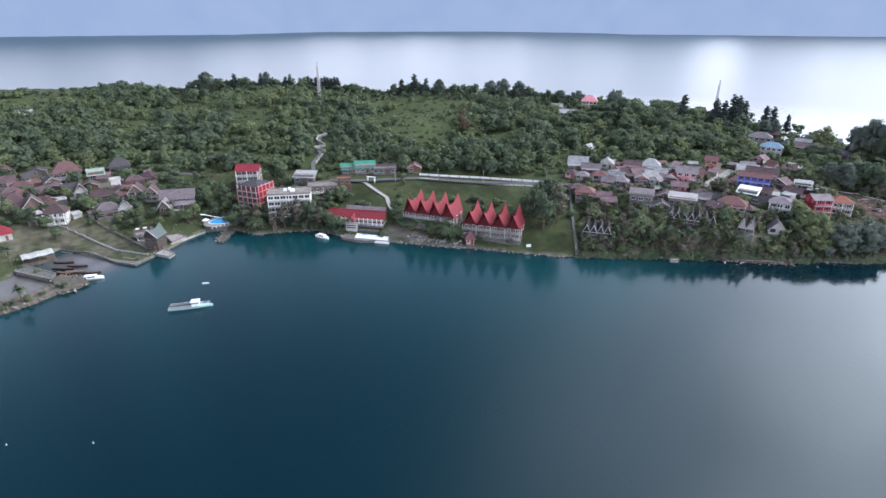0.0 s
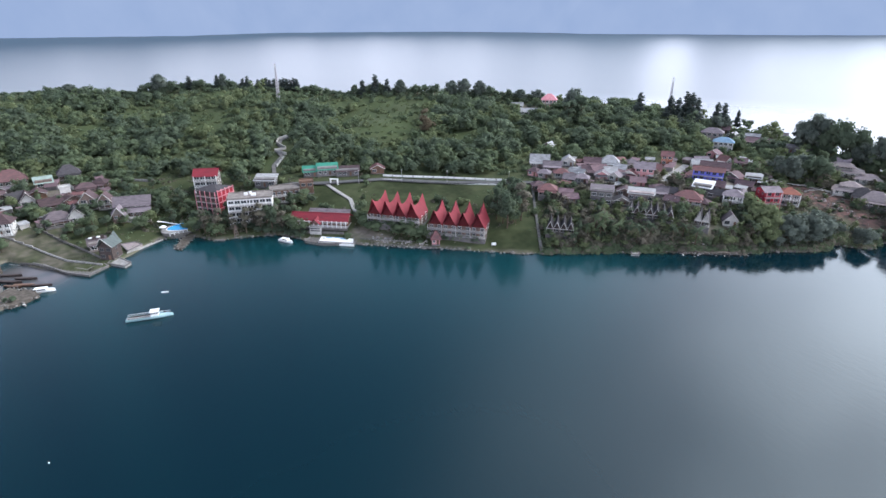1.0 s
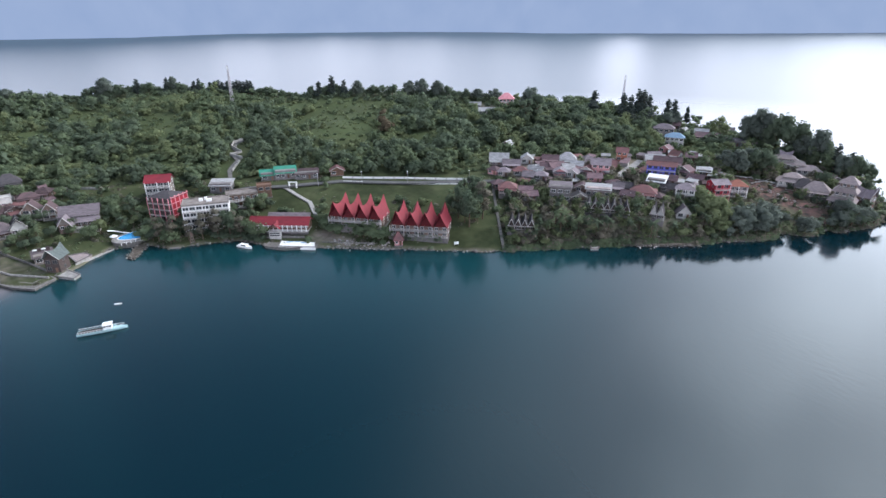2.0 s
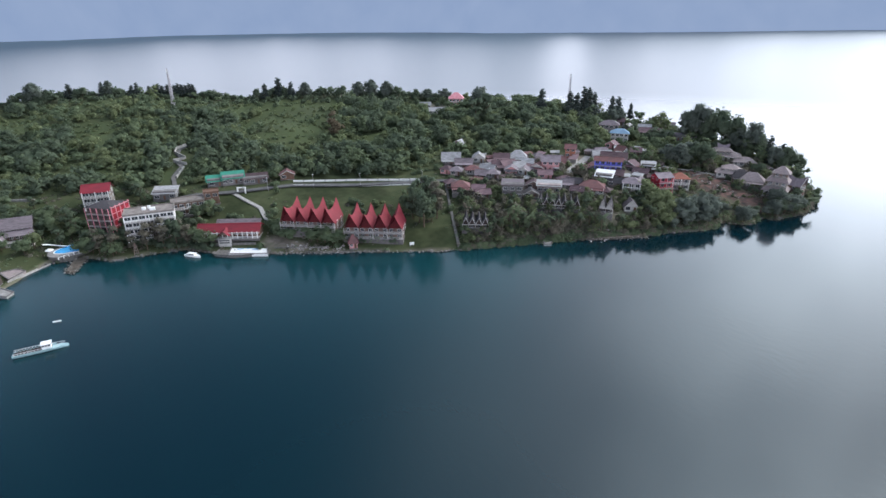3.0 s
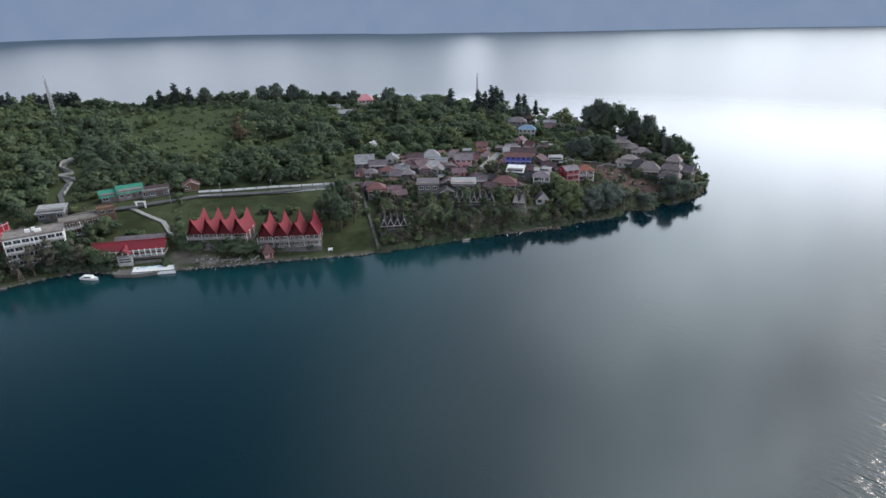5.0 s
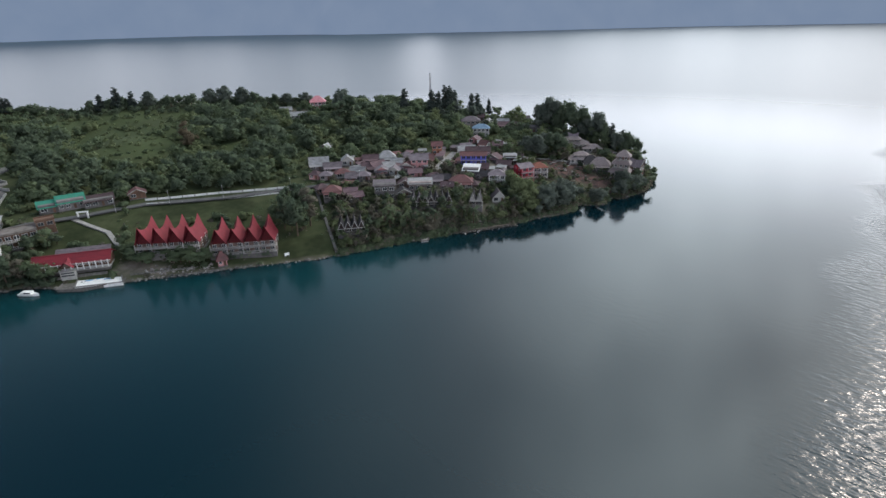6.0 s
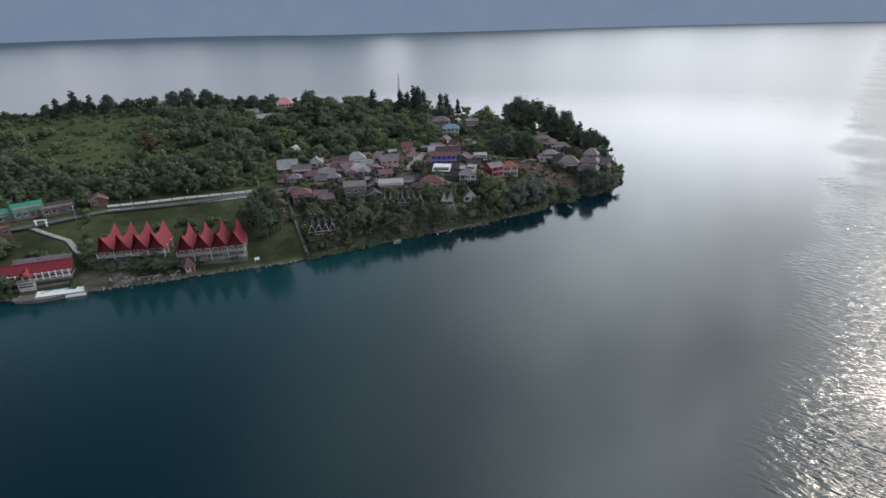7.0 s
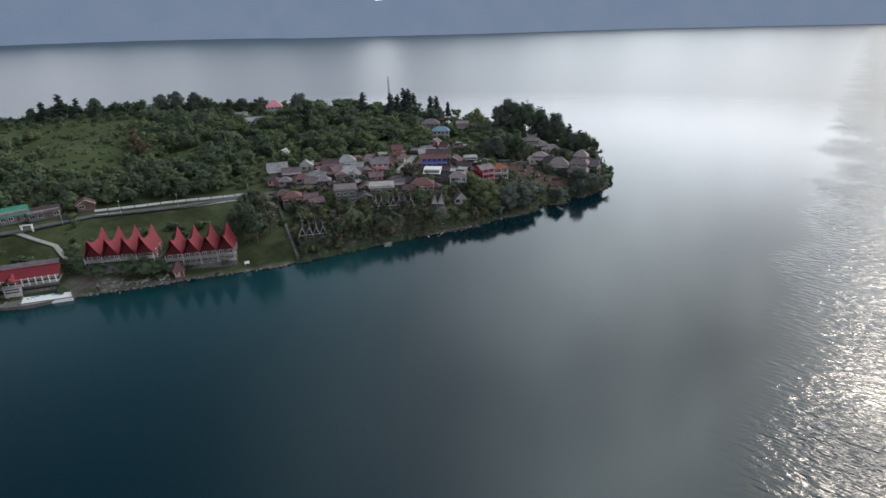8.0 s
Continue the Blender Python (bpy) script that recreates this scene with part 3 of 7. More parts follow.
def gable_end(w, h, y, thick=0.12):
    bm = bmesh.new()
    pts = [(-w / 2, y, 0), (w / 2, y, 0), (0, y, h)]
    f = [bm.verts.new(p) for p in pts]
    b = [bm.verts.new((p[0], p[1] + thick, p[2])) for p in pts]
    bm.faces.new(f), bm.faces.new(b[::-1])
    for i in range(3):
        bm.faces.new((f[i], b[i], b[(i + 1) % 3], f[(i + 1) % 3]))
    return bm


WINDOWS = {}


def window(parent, x, y, z, w, h, side="front", frame_material=None):
    """A framed window standing a little proud of the wall, with its own pane."""
    key = (round(w, 2), round(h, 2), frame_material)
    if key not in WINDOWS:
        t, bm = 0.09, bmesh.new()
        for q in ((-w / 2 - t, -h / 2 - t, w / 2 + t, -h / 2), (-w / 2 - t, h / 2, w / 2 + t, h / 2 + t), (-w / 2 - t, -h / 2, -w / 2, h / 2),
                  (w / 2, -h / 2, w / 2 + t, h / 2), (-0.04, -h / 2, 0.04, h / 2)):
            block(bm, q[0], -0.07, q[1], q[2], 0.1, q[3])
        fm = bpy.data.meshes.new("window")
        bm.to_mesh(fm), bm.free()
        fm.materials.append(frame_material or WHITE_PAINT)
        bm = box(-w / 2, -0.02, -h / 2, w / 2, 0.03, h / 2)
        pm = bpy.data.meshes.new("pane")
        bm.to_mesh(pm), bm.free()
        pm.materials.append(GLASS)
        WINDOWS[key] = fm, pm
    fm, pm = WINDOWS[key]
    ob, pane = new("window", fm), new("pane", pm)
    ob.parent, pane.parent = parent, ob
    ob.matrix_basis = pose(x, y, z, 0, 0, {"front": 0, "right": 90, "left": -90}[side])


def house(name, label, x, y, w, d, floors=1, roof="gable", wall=CREAM_WALL, top=RUST_TIN, turn=0.0, rise=None, over=0.7, storey=3.0, lift=0.0,
          balcony=False, trim=None, sink=4.0, category="house", group="", door=True, glazed=0.6, porch=False):
    """A house on its plinth: walls, roof, windows, door, floor slabs with rails where it has balconies."""
    root = tagged(new(name), label, category, group)
    root.matrix_basis = pose(x, y, ground(x, y) + lift, 0, 0, toward(x, y) + turn)
    h = floors * storey
    rise = rise if rise is not None else 0.28 * min(w, d) + 0.4
    part("plinth", box(-w / 2 - 0.15, -d / 2 - 0.15, -sink - lift, w / 2 + 0.15, d / 2 + 0.15, 0.0), GREY_WALL, root)
    part("wall", box(-w / 2, -d / 2, 0.004, w / 2, d / 2, h), wall, root)
    if roof == "gable":
        part("roof", roof_gable(w, d, rise, over), top, root).location.z = h
        for s in (-1, 1):
            g = part("gable", gable_end(d, rise - 0.17, -0.06), wall, root)
            g.matrix_basis = pose(s * (w / 2 - 0.07), 0, h, 0, 0, 90)
    elif roof == "cross":
        part("roof", roof_gable(w, d, rise, over, "y"), top, root).location.z = h
        for s in (-1, 1):
            part("gable", gable_end(w, rise - 0.17, -0.06), wall, root).location = (0, s * (d / 2 - 0.07), h)
        for s in (-1, 1):
            bm = bar(bmesh.new(), (s * (w / 2 + over), -d / 2 - over - 0.1, h - over * rise / (w / 2) - 0.1), (0, -d / 2 - over - 0.1, h + rise - 0.05), 0.12)
            part("bargeboard", bm, WHITE_WALL, root, "white bargeboard")
    elif roof == "hip":
        part("roof", roof_hip(w, d, rise, over), top, root).location.z = h + 0.18
    elif roof == "saddle":
        part("roof", roof_saddle(w, d, rise, over), top, root).location.z = h
        for s in (-1, 1):
            part("gable", gable_end(w * 0.9, rise * 0.8, -0.06), wall, root).location = (0, s * (d / 2 - 0.3), h)
        for s in (-1, 1):
            bm = bar(bmesh.new(), (s * (w / 2 + over), -d / 2 - 0.5 * over, h - 0.2), (0, -d / 2 - over - 0.75, h + rise - 0.1), 0.09)
            part("bargeboard", bm, WHITE_WALL, root, "pale bargeboard")
    elif roof == "shed":
        a, b = w / 2 + over, d / 2 + over
        part("roof", skin(bmesh.new(), [[(-a, -b, 0.0), (a, -b, 0.0)], [(-a, b, rise), (a, b, rise)]], 0.14), top, root).location.z = h + 0.15
        part("gable", box(-w / 2, -d / 2 + 0.2, 0, w / 2, d / 2, rise * 0.6), wall, root).location.z = h + 0.004
    else:
        bm = box(-w / 2 - 0.3, -d / 2 - 0.3, 0, w / 2 + 0.3, d / 2 + 0.3, 0.3)
        for q in ((-w / 2 - 0.3, -d / 2 - 0.3, w / 2 + 0.3, -d / 2 - 0.1), (-w / 2 - 0.3, d / 2 + 0.1, w / 2 + 0.3, d / 2 + 0.3),
                  (-w / 2 - 0.3, -d / 2 - 0.1, -w / 2 - 0.1, d / 2 + 0.1), (w / 2 + 0.1, -d / 2 - 0.1, w / 2 + 0.3, d / 2 + 0.1)):
            block(bm, q[0], q[1], 0.3, q[2], q[3], 0.8)
        part("roof", bm, top, root).location.z = h + 0.004
    if roof == "gable":
        part("ridge_cap", box(-w / 2 - over, -0.16, 0.0, w / 2 + over, 0.16, 0.12), top, root).location.z = h + rise - 0.02
    if porch:
        y0 = -d / 2 - 1.9
        part("porch_roof", skin(bmesh.new(), [[(-w / 2 - 0.2, y0 - 0.3, storey - 0.75), (w / 2 + 0.2, y0 - 0.3, storey - 0.75)], [(-w / 2 - 0.2, -d / 2 - 0.01, storey - 0.15), (w / 2 + 0.2, -d / 2 - 0.01, storey - 0.15)]], 0.09), top, root)
        part("porch_floor", box(-w / 2, y0, -sink - lift, w / 2, -d / 2 - 0.16, 0.1), GREY_WALL, root)
        for i in range(4):
            u = -w / 2 + 0.1 + (w - 0.2) * i / 3
            part("post", box(u - 0.08, y0 - 0.02, 0.104, u + 0.08, y0 + 0.14, storey - 0.78), trim or WHITE_WALL, root)
        part("rail", box(-w / 2 + 0.2, y0 + 0.15, 0.75, w / 2 - 0.2, y0 + 0.22, 0.88), trim or WHITE_WALL, root)
    n = max(2, int(w / 2.6))
    for k in range(floors):
        z = k * storey + 1.6
        for i in range(n):
            u = -w / 2 + w * (i + 0.5) / n
            if k == 0 and door and i == n // 2:
                dr = part("door", box(-0.5, -0.06, 0.02, 0.5, 0.05, 2.1), BROWN_WALL, root)
                dr.location = (u, -d / 2, 0)
            else:
                window(root, u, -d / 2, z, min(2.3, w / n * glazed), 1.4, "front", trim)
        for i in range(max(1, int(d / 3.4))):
            v = -d / 2 + d * (i + 0.5) / max(1, int(d / 3.4))
            window(root, w / 2, v, z, 1.2, 1.2, "right", trim)
            window(root, -w / 2, v, z, 1.2, 1.2, "left", trim)
        if balcony:
            part("balcony", box(-w / 2 - 0.1, -d / 2 - 1.5, -0.12, w / 2 + 0.1, -d / 2 - 0.004, 0.12), CONCRETE, root).location.z = k * storey + 0.05
            bm = bmesh.new()
            y0 = -d / 2 - 1.42
            for zz in (0.5, 0.95):
                block(bm, -w / 2, y0, zz, w / 2, y0 + 0.07, zz + 0.09)
            for i in range(int(w / 1.2) + 1):
                u = -w / 2 + w * i / int(w / 1.2)
                block(bm, u - 0.05, y0 + 0.08, 0.0, u + 0.05, y0 + 0.14, 1.0)
            part("railing", bm, trim or WHITE_PAINT, root).location.z = k * storey + 0.17
            for i in range(3):
                u = -w / 2 + 0.15 + (w - 0.3) * i / 2
                part("post", box(u - 0.12, y0 - 0.02, 0, u + 0.12, y0 + 0.22, storey - 0.1), trim or WHITE_PAINT, root).location.z = k * storey + 0.12
    return root


def gable_hotel(label, x, y, turn, units=4, unit=5.6, d=10.0, storey=2.9, lift=0.6, rise=6.6):
    """A two-storey row of hotel rooms under as many tall swept roofs."""
    root = tagged(new("hotel_block"), label, "hotel", "red-roofed hotel blocks")
    root.matrix_basis = pose(x, y, ground(x, y) + lift, 0, 0, toward(x, y) + turn)
    w = units * unit
    part("plinth", box(-w / 2 - 0.4, -d / 2 - 2.0, -5, w / 2 + 0.4, d / 2 + 0.4, 0), GREY_WALL, root)
    part("wall", box(-w / 2, -d / 2, 0.004, w / 2, d / 2, 2 * storey), TIMBER, root)
    for k in range(2):
        part("balcony", box(-w / 2 - 0.2, -d / 2 - 1.8, -0.14, w / 2 + 0.2, -d / 2 - 0.004, 0.12), CONCRETE, root).location.z = k * storey + 0.15
        for i in range(units):
            u = -w / 2 + unit * (i + 0.5)
            bm = bmesh.new()
            for zz in (0.45, 0.9):
                block(bm, u - unit / 2 + 0.2, -d / 2 - 1.75, zz, u + unit / 2 - 0.2, -d / 2 - 1.66, zz + 0.1)
            for j in range(7):
                q = u - unit / 2 + 0.3 + (unit - 0.6) * j / 6
                block(bm, q - 0.05, -d / 2 - 1.65, 0, q + 0.05, -d / 2 - 1.58, 0.95)
            part("railing", bm, WHITE_WALL, root).location.z = k * storey + 0.27
            for s in (-0.28, 0.28):
                window(root, u + s * unit, -d / 2, k * storey + 1.25, 1.3, 1.4)
        for i in range(units + 1):
            u = -w / 2 + unit * i
            part("post", box(u - 0.16, -d / 2 - 1.72, 0, u + 0.16, -d / 2 - 1.4, storey), WHITE_WALL, root).location.z = k * storey
        for v in (-0.25, 0.25):
            window(root, w / 2, v * d, k * storey + 1.6, 1.2, 1.3, "right")
    for i in range(units):
        u = -w / 2 + unit * (i + 0.5)
        part("roof", roof_saddle(unit - 0.9, d, rise, 0.75, 1.5), RED_TIN, root).location = (u, -0.6, 2 * storey)
        for s in (-1, 1):
            part("gable", gable_end(unit * 0.84, rise * 0.7, -0.06), DARK_RED, root).location = (u, s * (d / 2 - 0.2) - 0.6, 2 * storey)
    return root


def restaurant(label, x, y, turn, floor=4.6):
    """The long red-roofed restaurant, one storey on a high base, with a porch and a lower deck towards the water."""
    root = tagged(new("restaurant"), label, "restaurant")
    root.matrix_basis = pose(x, y, floor, 0, 0, toward(x, y) + turn)
    w, d = 26.0, 8.0
    part("base", box(-w / 2, -d / 2 + 0.4, -7, w / 2, d / 2, -0.25), GREY_WALL, root)
    part("terrace_slab", box(-w / 2 - 0.3, -d / 2 - 1.4, -0.246, w / 2 + 0.3, d / 2, 0.0), CONCRETE, root)
    part("lower_deck", box(-w / 2 + 7, -d / 2 - 2.3, -7, w / 2 - 1, -d / 2 - 1.404, -1.7), STONE, root, "dark paved lower deck")
    wall = part("wall", box(-w / 2, -d / 2 + 1.4, 0.004, w / 2, d / 2, 3.0), BROWN_WALL, root)
    for i in range(13):
        u = -w / 2 + 0.15 + (w - 0.3) * i / 12
        part("post", box(u - 0.13, -d / 2 - 1.2, 0, u + 0.13, -d / 2 - 0.94, 3.0), WHITE_PAINT, root)
        if i < 12:
            window(wall, u + w / 24, -d / 2 + 1.4, 1.7, 1.5, 1.5)
    bm = bmesh.new()
    for z in (0.5, 0.95):
        block(bm, -w / 2, -d / 2 - 1.3, z, w / 2, -d / 2 - 1.22, z + 0.1)
    part("railing", bm, WHITE_PAINT, root)
    part("roof", roof_gable(w, d, 2.2, 0.9), RED_TIN, root).location.z = 3.1
    part("ridge_cap", box(-w / 2 - 0.9, -0.25, 2.2, w / 2 + 0.9, 0.25, 2.32), RED_TIN, root).location.z = 3.1
    part("eaves_board", box(-w / 2 - 0.9, -d / 2 - 1.02, 2.35, w / 2 + 0.9, -d / 2 - 0.9, 2.75), WHITE_WALL, root)
    part("back_roof", skin(bmesh.new(), [[(-w / 2 + 5, d / 2 + 0.95, 3.4), (w / 2 - 1, d / 2 + 0.95, 3.4)], [(-w / 2 + 5, d / 2 + 3.6, 4.8), (w / 2 - 1, d / 2 + 3.6, 4.8)]], 0.14), LILAC_TIN, root, "patched pale back roof")
    part("back_wall", box(-w / 2 + 5.4, d / 2 + 0.004, -5, w / 2 - 1.4, d / 2 + 3.3, 3.3), CREAM_WALL, root)
    porch = part("porch", box(-3.6, -d / 2 - 3.0, -3, 1.6, -d / 2 - 1.404, 0.5), WHITE_WALL, root, "white boxed porch")
    for z in (-1.4, -0.4):
        part("pane", box(-3.2, -d / 2 - 3.04, z, 1.2, -d / 2 - 3.004, z + 0.55), GLASS, porch)
    part("porch_roof", roof_saddle(4.0, 3.4, 2.6, 0.5, 0.5, 8), RED_TIN, root).location = (-1.0, -d / 2 - 1.2, 2.2)
    part("porch_gable", gable_end(3.2, 1.8, 0), TIMBER, root).location = (-1.0, -d / 2 - 2.4, 2.2)
    for s in (-1, 1):
        g = part("gable", gable_end(d, 2.0, -0.06), WHITE_WALL, root)
        g.matrix_basis = pose(s * (w / 2 - 0.07), 0, 3.1, 0, 0, 90)
    return root


def ribbon(name, label, category, points, width, material, lift=0.12, thick=0.5, kind="structure"):
    """A road, path or wall-foot laid over the ground through plan points."""
    pts = []
    for (x0, y0), (x1, y1) in zip(points, points[1:]):
        n = max(1, int(math.hypot(x1 - x0, y1 - y0) / 2.5))
        pts += [(x0 + (x1 - x0) * i / n, y0 + (y1 - y0) * i / n) for i in range(n)]
    pts.append(points[-1])
    rows = []
    for i, (x, y) in enumerate(pts):
        xa, ya = pts[max(i - 1, 0)]
        xb, yb = pts[min(i + 1, len(pts) - 1)]
        k = math.hypot(xb - xa, yb - ya)
        nx, ny = -(yb - ya) / k * width / 2, (xb - xa) / k * width / 2
        z = max(ground(x, y), ground(x + nx, y + ny), ground(x - nx, y - ny), 0.3) + lift
        rows.append([(x - nx, y - ny, z), (x + nx, y + ny, z)])
    bm = skin(bmesh.new(), [r[::-1] for r in rows], thick)
    me = bpy.data.meshes.new(name)
    bm.to_mesh(me), bm.free()
    me.materials.append(material)
    return tagged(new(name, me), label, category, kind=kind), rows


# the lakeside road, the lane up the hill, the garden path and the village street
ROAD = [(-149.1, 241.7), (-126.9, 250.2), (-99.6, 262.7), (-66.3, 266.4), (-33.3, 272.5), (-9.5, 275.3), (17.6, 281.0), (38.7, 284.4)]
ribbon("road", "grey asphalt lakeside road", "road", ROAD, 4.2, ASPHALT)
ribbon("hill_lane", "grey concrete lane climbing the hillside", "lane", [(-153.6, 242.5), (-158.4, 255.0), (-165.8, 267.0), (-169.3, 282.9), (-175.2, 288.6), (-175.0, 294.4), (-181.6, 300.9), (-184.6, 309.6), (-181.6, 315.9)], 2.1, GREY_WALL, 0.4)
ribbon("garden_path", "pale concrete garden path", "path", [(-126.3, 250.4), (-117.3, 244.8), (-108.0, 239.3), (-103.1, 232.1), (-100.4, 228.4)], 2.0, CONCRETE, 0.25)
ribbon("village_street", "pale dusty village street", "street", [(43.4, 284.7), (48.2, 296.6), (56.0, 310.5), (59.7, 316.9)], 5.0, CONCRETE, 0.3)
ribbon("boundary_path", "narrow stepped path beside a low wall", "path", [(-20.5, 268.2), (-16.6, 244.9), (-13.2, 226.6), (-11.0, 216.7)], 1.2, STONE, 0.5)


def white_wall(points, label, h=1.1, seg=6.0):
    """A low white roadside wall in straight lengths between piers."""
    root = tagged(new("roadside_wall"), label, "wall")
    for (x0, y0), (x1, y1) in zip(points, points[1:]):
        n = max(1, round(math.hypot(x1 - x0, y1 - y0) / seg))
        for i in range(n):
            a, b = i / n, (i + 0.93) / n
            xa, ya, xb, yb = x0 + (x1 - x0) * a, y0 + (y1 - y0) * a, x0 + (x1 - x0) * b, y0 + (y1 - y0) * b
            z, k = ground((xa + xb) / 2, (ya + yb) / 2), math.hypot(xb - xa, yb - ya)
            p = part("panel", box(0, -0.12, -0.8, k, 0.12, h + 0.1), WHITE_PAINT, root)
            p.matrix_basis = pose(xa, ya, z, 0, 0, math.degrees(math.atan2(yb - ya, xb - xa)))
            q = part("pier", box(k + 0.004, -0.2, -0.8, k + 0.38, 0.2, h + 0.25), GREY_WALL, root)
            q.matrix_basis = p.matrix_basis.copy()


white_wall([(-100.6, 267.2), (-67.8, 272.2), (-34.2, 274.4)], "low white-painted wall along the lakeside road", 0.9)
white_wall([(-98.9, 262.5), (-66.0, 265.4), (-37.1, 269.0)], "grey-white kerb wall on the lake side of the road", 0.5)

gable_hotel("two-storey hotel row under four tall swept red roofs", *(-77.6, 224.5), -22, 4, 6.2, 11.0, 2.1, 0.6, 7.8)
gable_hotel("two-storey hotel row under four red roofs beside the lawn", *(-48.6, 223.3), -12, 4, 6.4, 11.0, 2.4, -0.6, 7.4)
rx, ry = (-110.9, 212.9)
restaurant("long red-roofed restaurant with white posts above the water", rx * 1.015, ry * 1.015, -20)

# ---- named houses: name, label, place, width, depth, floors, roof, wall, roof material, and more ----
HOUSES_A = [
    ("hotel", "white four-storey concrete hotel with long balconies", (-147.3, 214.2), 19.5, 10, 4, "flat", HOTEL_WALL, CREAM_WALL, dict(balcony=True, storey=2.9, turn=-6, glazed=0.88)),
    ("tower_house", "tall white house with balconies under a red hip roof", (-183.6, 232.8), 11, 9, 3, "gable", CREAM_WALL, RED_TIN, dict(balcony=True, storey=2.9, turn=-14, rise=2.6, glazed=0.85)),
    ("guesthouse", "four-storey guesthouse with dark verandahs and a red latticed flank", (-168.3, 216.9), 11.8, 10.6, 4, "hip", DARK_WALL, DARK_TIN, dict(balcony=True, trim=TIMBER, storey=2.8, turn=-43, rise=1.8, glazed=0.5)),
    ("shed", "open shed with a pale zinc roof beside the hill lane", (-155.8, 242.2), 12, 7, 1, "shed", GREY_WALL, PALE_TIN, dict(turn=-20)),
    ("shop_row", "long brown shop row with a pale flat roof", (-139.5, 232.0), 14, 8, 2, "flat", BROWN_WALL, CREAM_WALL, dict(balcony=True)),
    ("gate_lodge", "two-storey red-brown gate building with a flat roof beside the road", (-132.0, 240.6), 6.5, 5, 2, "flat", BROWN_WALL, BROWN_WALL, dict(storey=2.8, trim=WHITE_WALL)),
    ("stall", "roadside stall under a bright green tin roof", (-138.4, 258.4), 7.5, 5.5, 1, "shed", GREY_WALL, GREEN_TIN, dict(storey=2.5)),
    ("stall", "taller roadside stall under a bright green tin roof", (-130.6, 262.4), 10.5, 6.5, 1, "shed", GREY_WALL, GREEN_TIN, dict(storey=2.8, lift=.3)),
    ("stall", "roadside shed under a rusted tin roof", (-119.6, 264.2), 12, 5, 1, "shed", GREY_WALL, RUST_TIN, dict(storey=2.5)),
]
HOUSES_B = [
    ("gatehouse", "small dark red hut with a white gable beside the road", (-105.3, 271.8), 7, 5, 1, "cross", BROWN_WALL, BRICK_TIN, dict(trim=WHITE_PAINT)),
    ("house", "brown hip-roofed house below the road", (-12.6, 261.2), 11, 9, 1, "hip", CREAM_WALL, BRICK_TIN, dict(storey=3.2, lift=0.8)),
    ("cottage", "small house with a rusted roof", (-3.6, 261.0), 8, 6, 1, "gable", GREY_WALL, RUST_TIN, {}),
    ("house", "grey two-storey house with a flat pale roof", (13.1, 258.7), 13, 10, 2, "shed", GREY_WALL, GREY_TIN, dict(storey=3.4, rise=0.8)),
    ("house", "wide house with a white roof edge", (31.6, 265.1), 15, 9, 1, "shed", CREAM_WALL, PALE_TIN, dict(storey=3.4, rise=1.2)),
    ("cottage", "small bare cottage beside the street", (41.3, 269.9), 7, 6, 1, "gable", GREY_WALL, GREY_TIN, {}),
    ("house", "broad house with a dark red hip roof and verandah", (53.0, 265.8), 15, 11, 1, "hip", WHITE_WALL, BRICK_TIN, dict(storey=3.2, balcony=True)),
    ("blue_house", "bright blue painted house with a brown roof", (64.6, 288.3), 16, 6.5, 2, "gable", BLUE_WALL, BRICK_TIN, dict(storey=2.8, lift=1.6, rise=1.5, balcony=True, trim=BLUE_WALL)),
    ("shed", "lean-to with a clean white tin roof", (61.1, 277.9), 9.5, 6.5, 1, "shed", GREY_WALL, WHITE_PAINT, dict(storey=3.0, turn=-10, rise=2.4)),
]
HOUSES_C = [
    ("house", "two-storey house with a blue-grey tin roof", (73.0, 268.8), 11, 9, 2, "hip", WHITE_WALL, GREY_TIN, dict(storey=2.8, balcony=True)),
    ("red_house", "three-storey red house with open balconies", (89.4, 275.6), 10, 9.5, 3, "gable", RED_WALL, GREY_TIN, dict(balcony=True, trim=LATTICE, storey=2.9, turn=34, rise=1.6)),
    ("orange_house", "two-storey house with an orange roof and white balconies", (100.6, 283.6), 11, 9, 2, "hip", ROSE_WALL, ORANGE_TIN, dict(balcony=True, storey=2.9, turn=18)),
    ("shed", "small shed with a white tin roof among trees", (89.7, 302.5), 8, 5, 1, "shed", GREY_WALL, PALE_TIN, dict(storey=2.2)),
    ("house", "pale zinc-roofed house at the wood's edge", (-19.9, 300.3), 13, 8, 1, "gable", CREAM_WALL, PALE_TIN, dict(storey=3.0, rise=3.5)),
    ("house", "low house with a grey tin roof", (-12.6, 295.7), 12, 7, 1, "gable", GREY_WALL, GREY_TIN, {}),
    ("house", "white-gabled house at the wood's edge", (-4.5, 304.5), 8, 8, 1, "cross", WHITE_WALL, PALE_TIN, dict(storey=3.2)),
    ("house", "small house with a rusted gable roof", (8.5, 304.9), 11, 7, 1, "gable", CREAM_WALL, RUST_TIN, {}),
    ("house", "house with a pale weathered roof", (17.8, 306.0), 12, 8, 1, "hip", CREAM_WALL, PALE_TIN, dict(rise=3.5)),
]
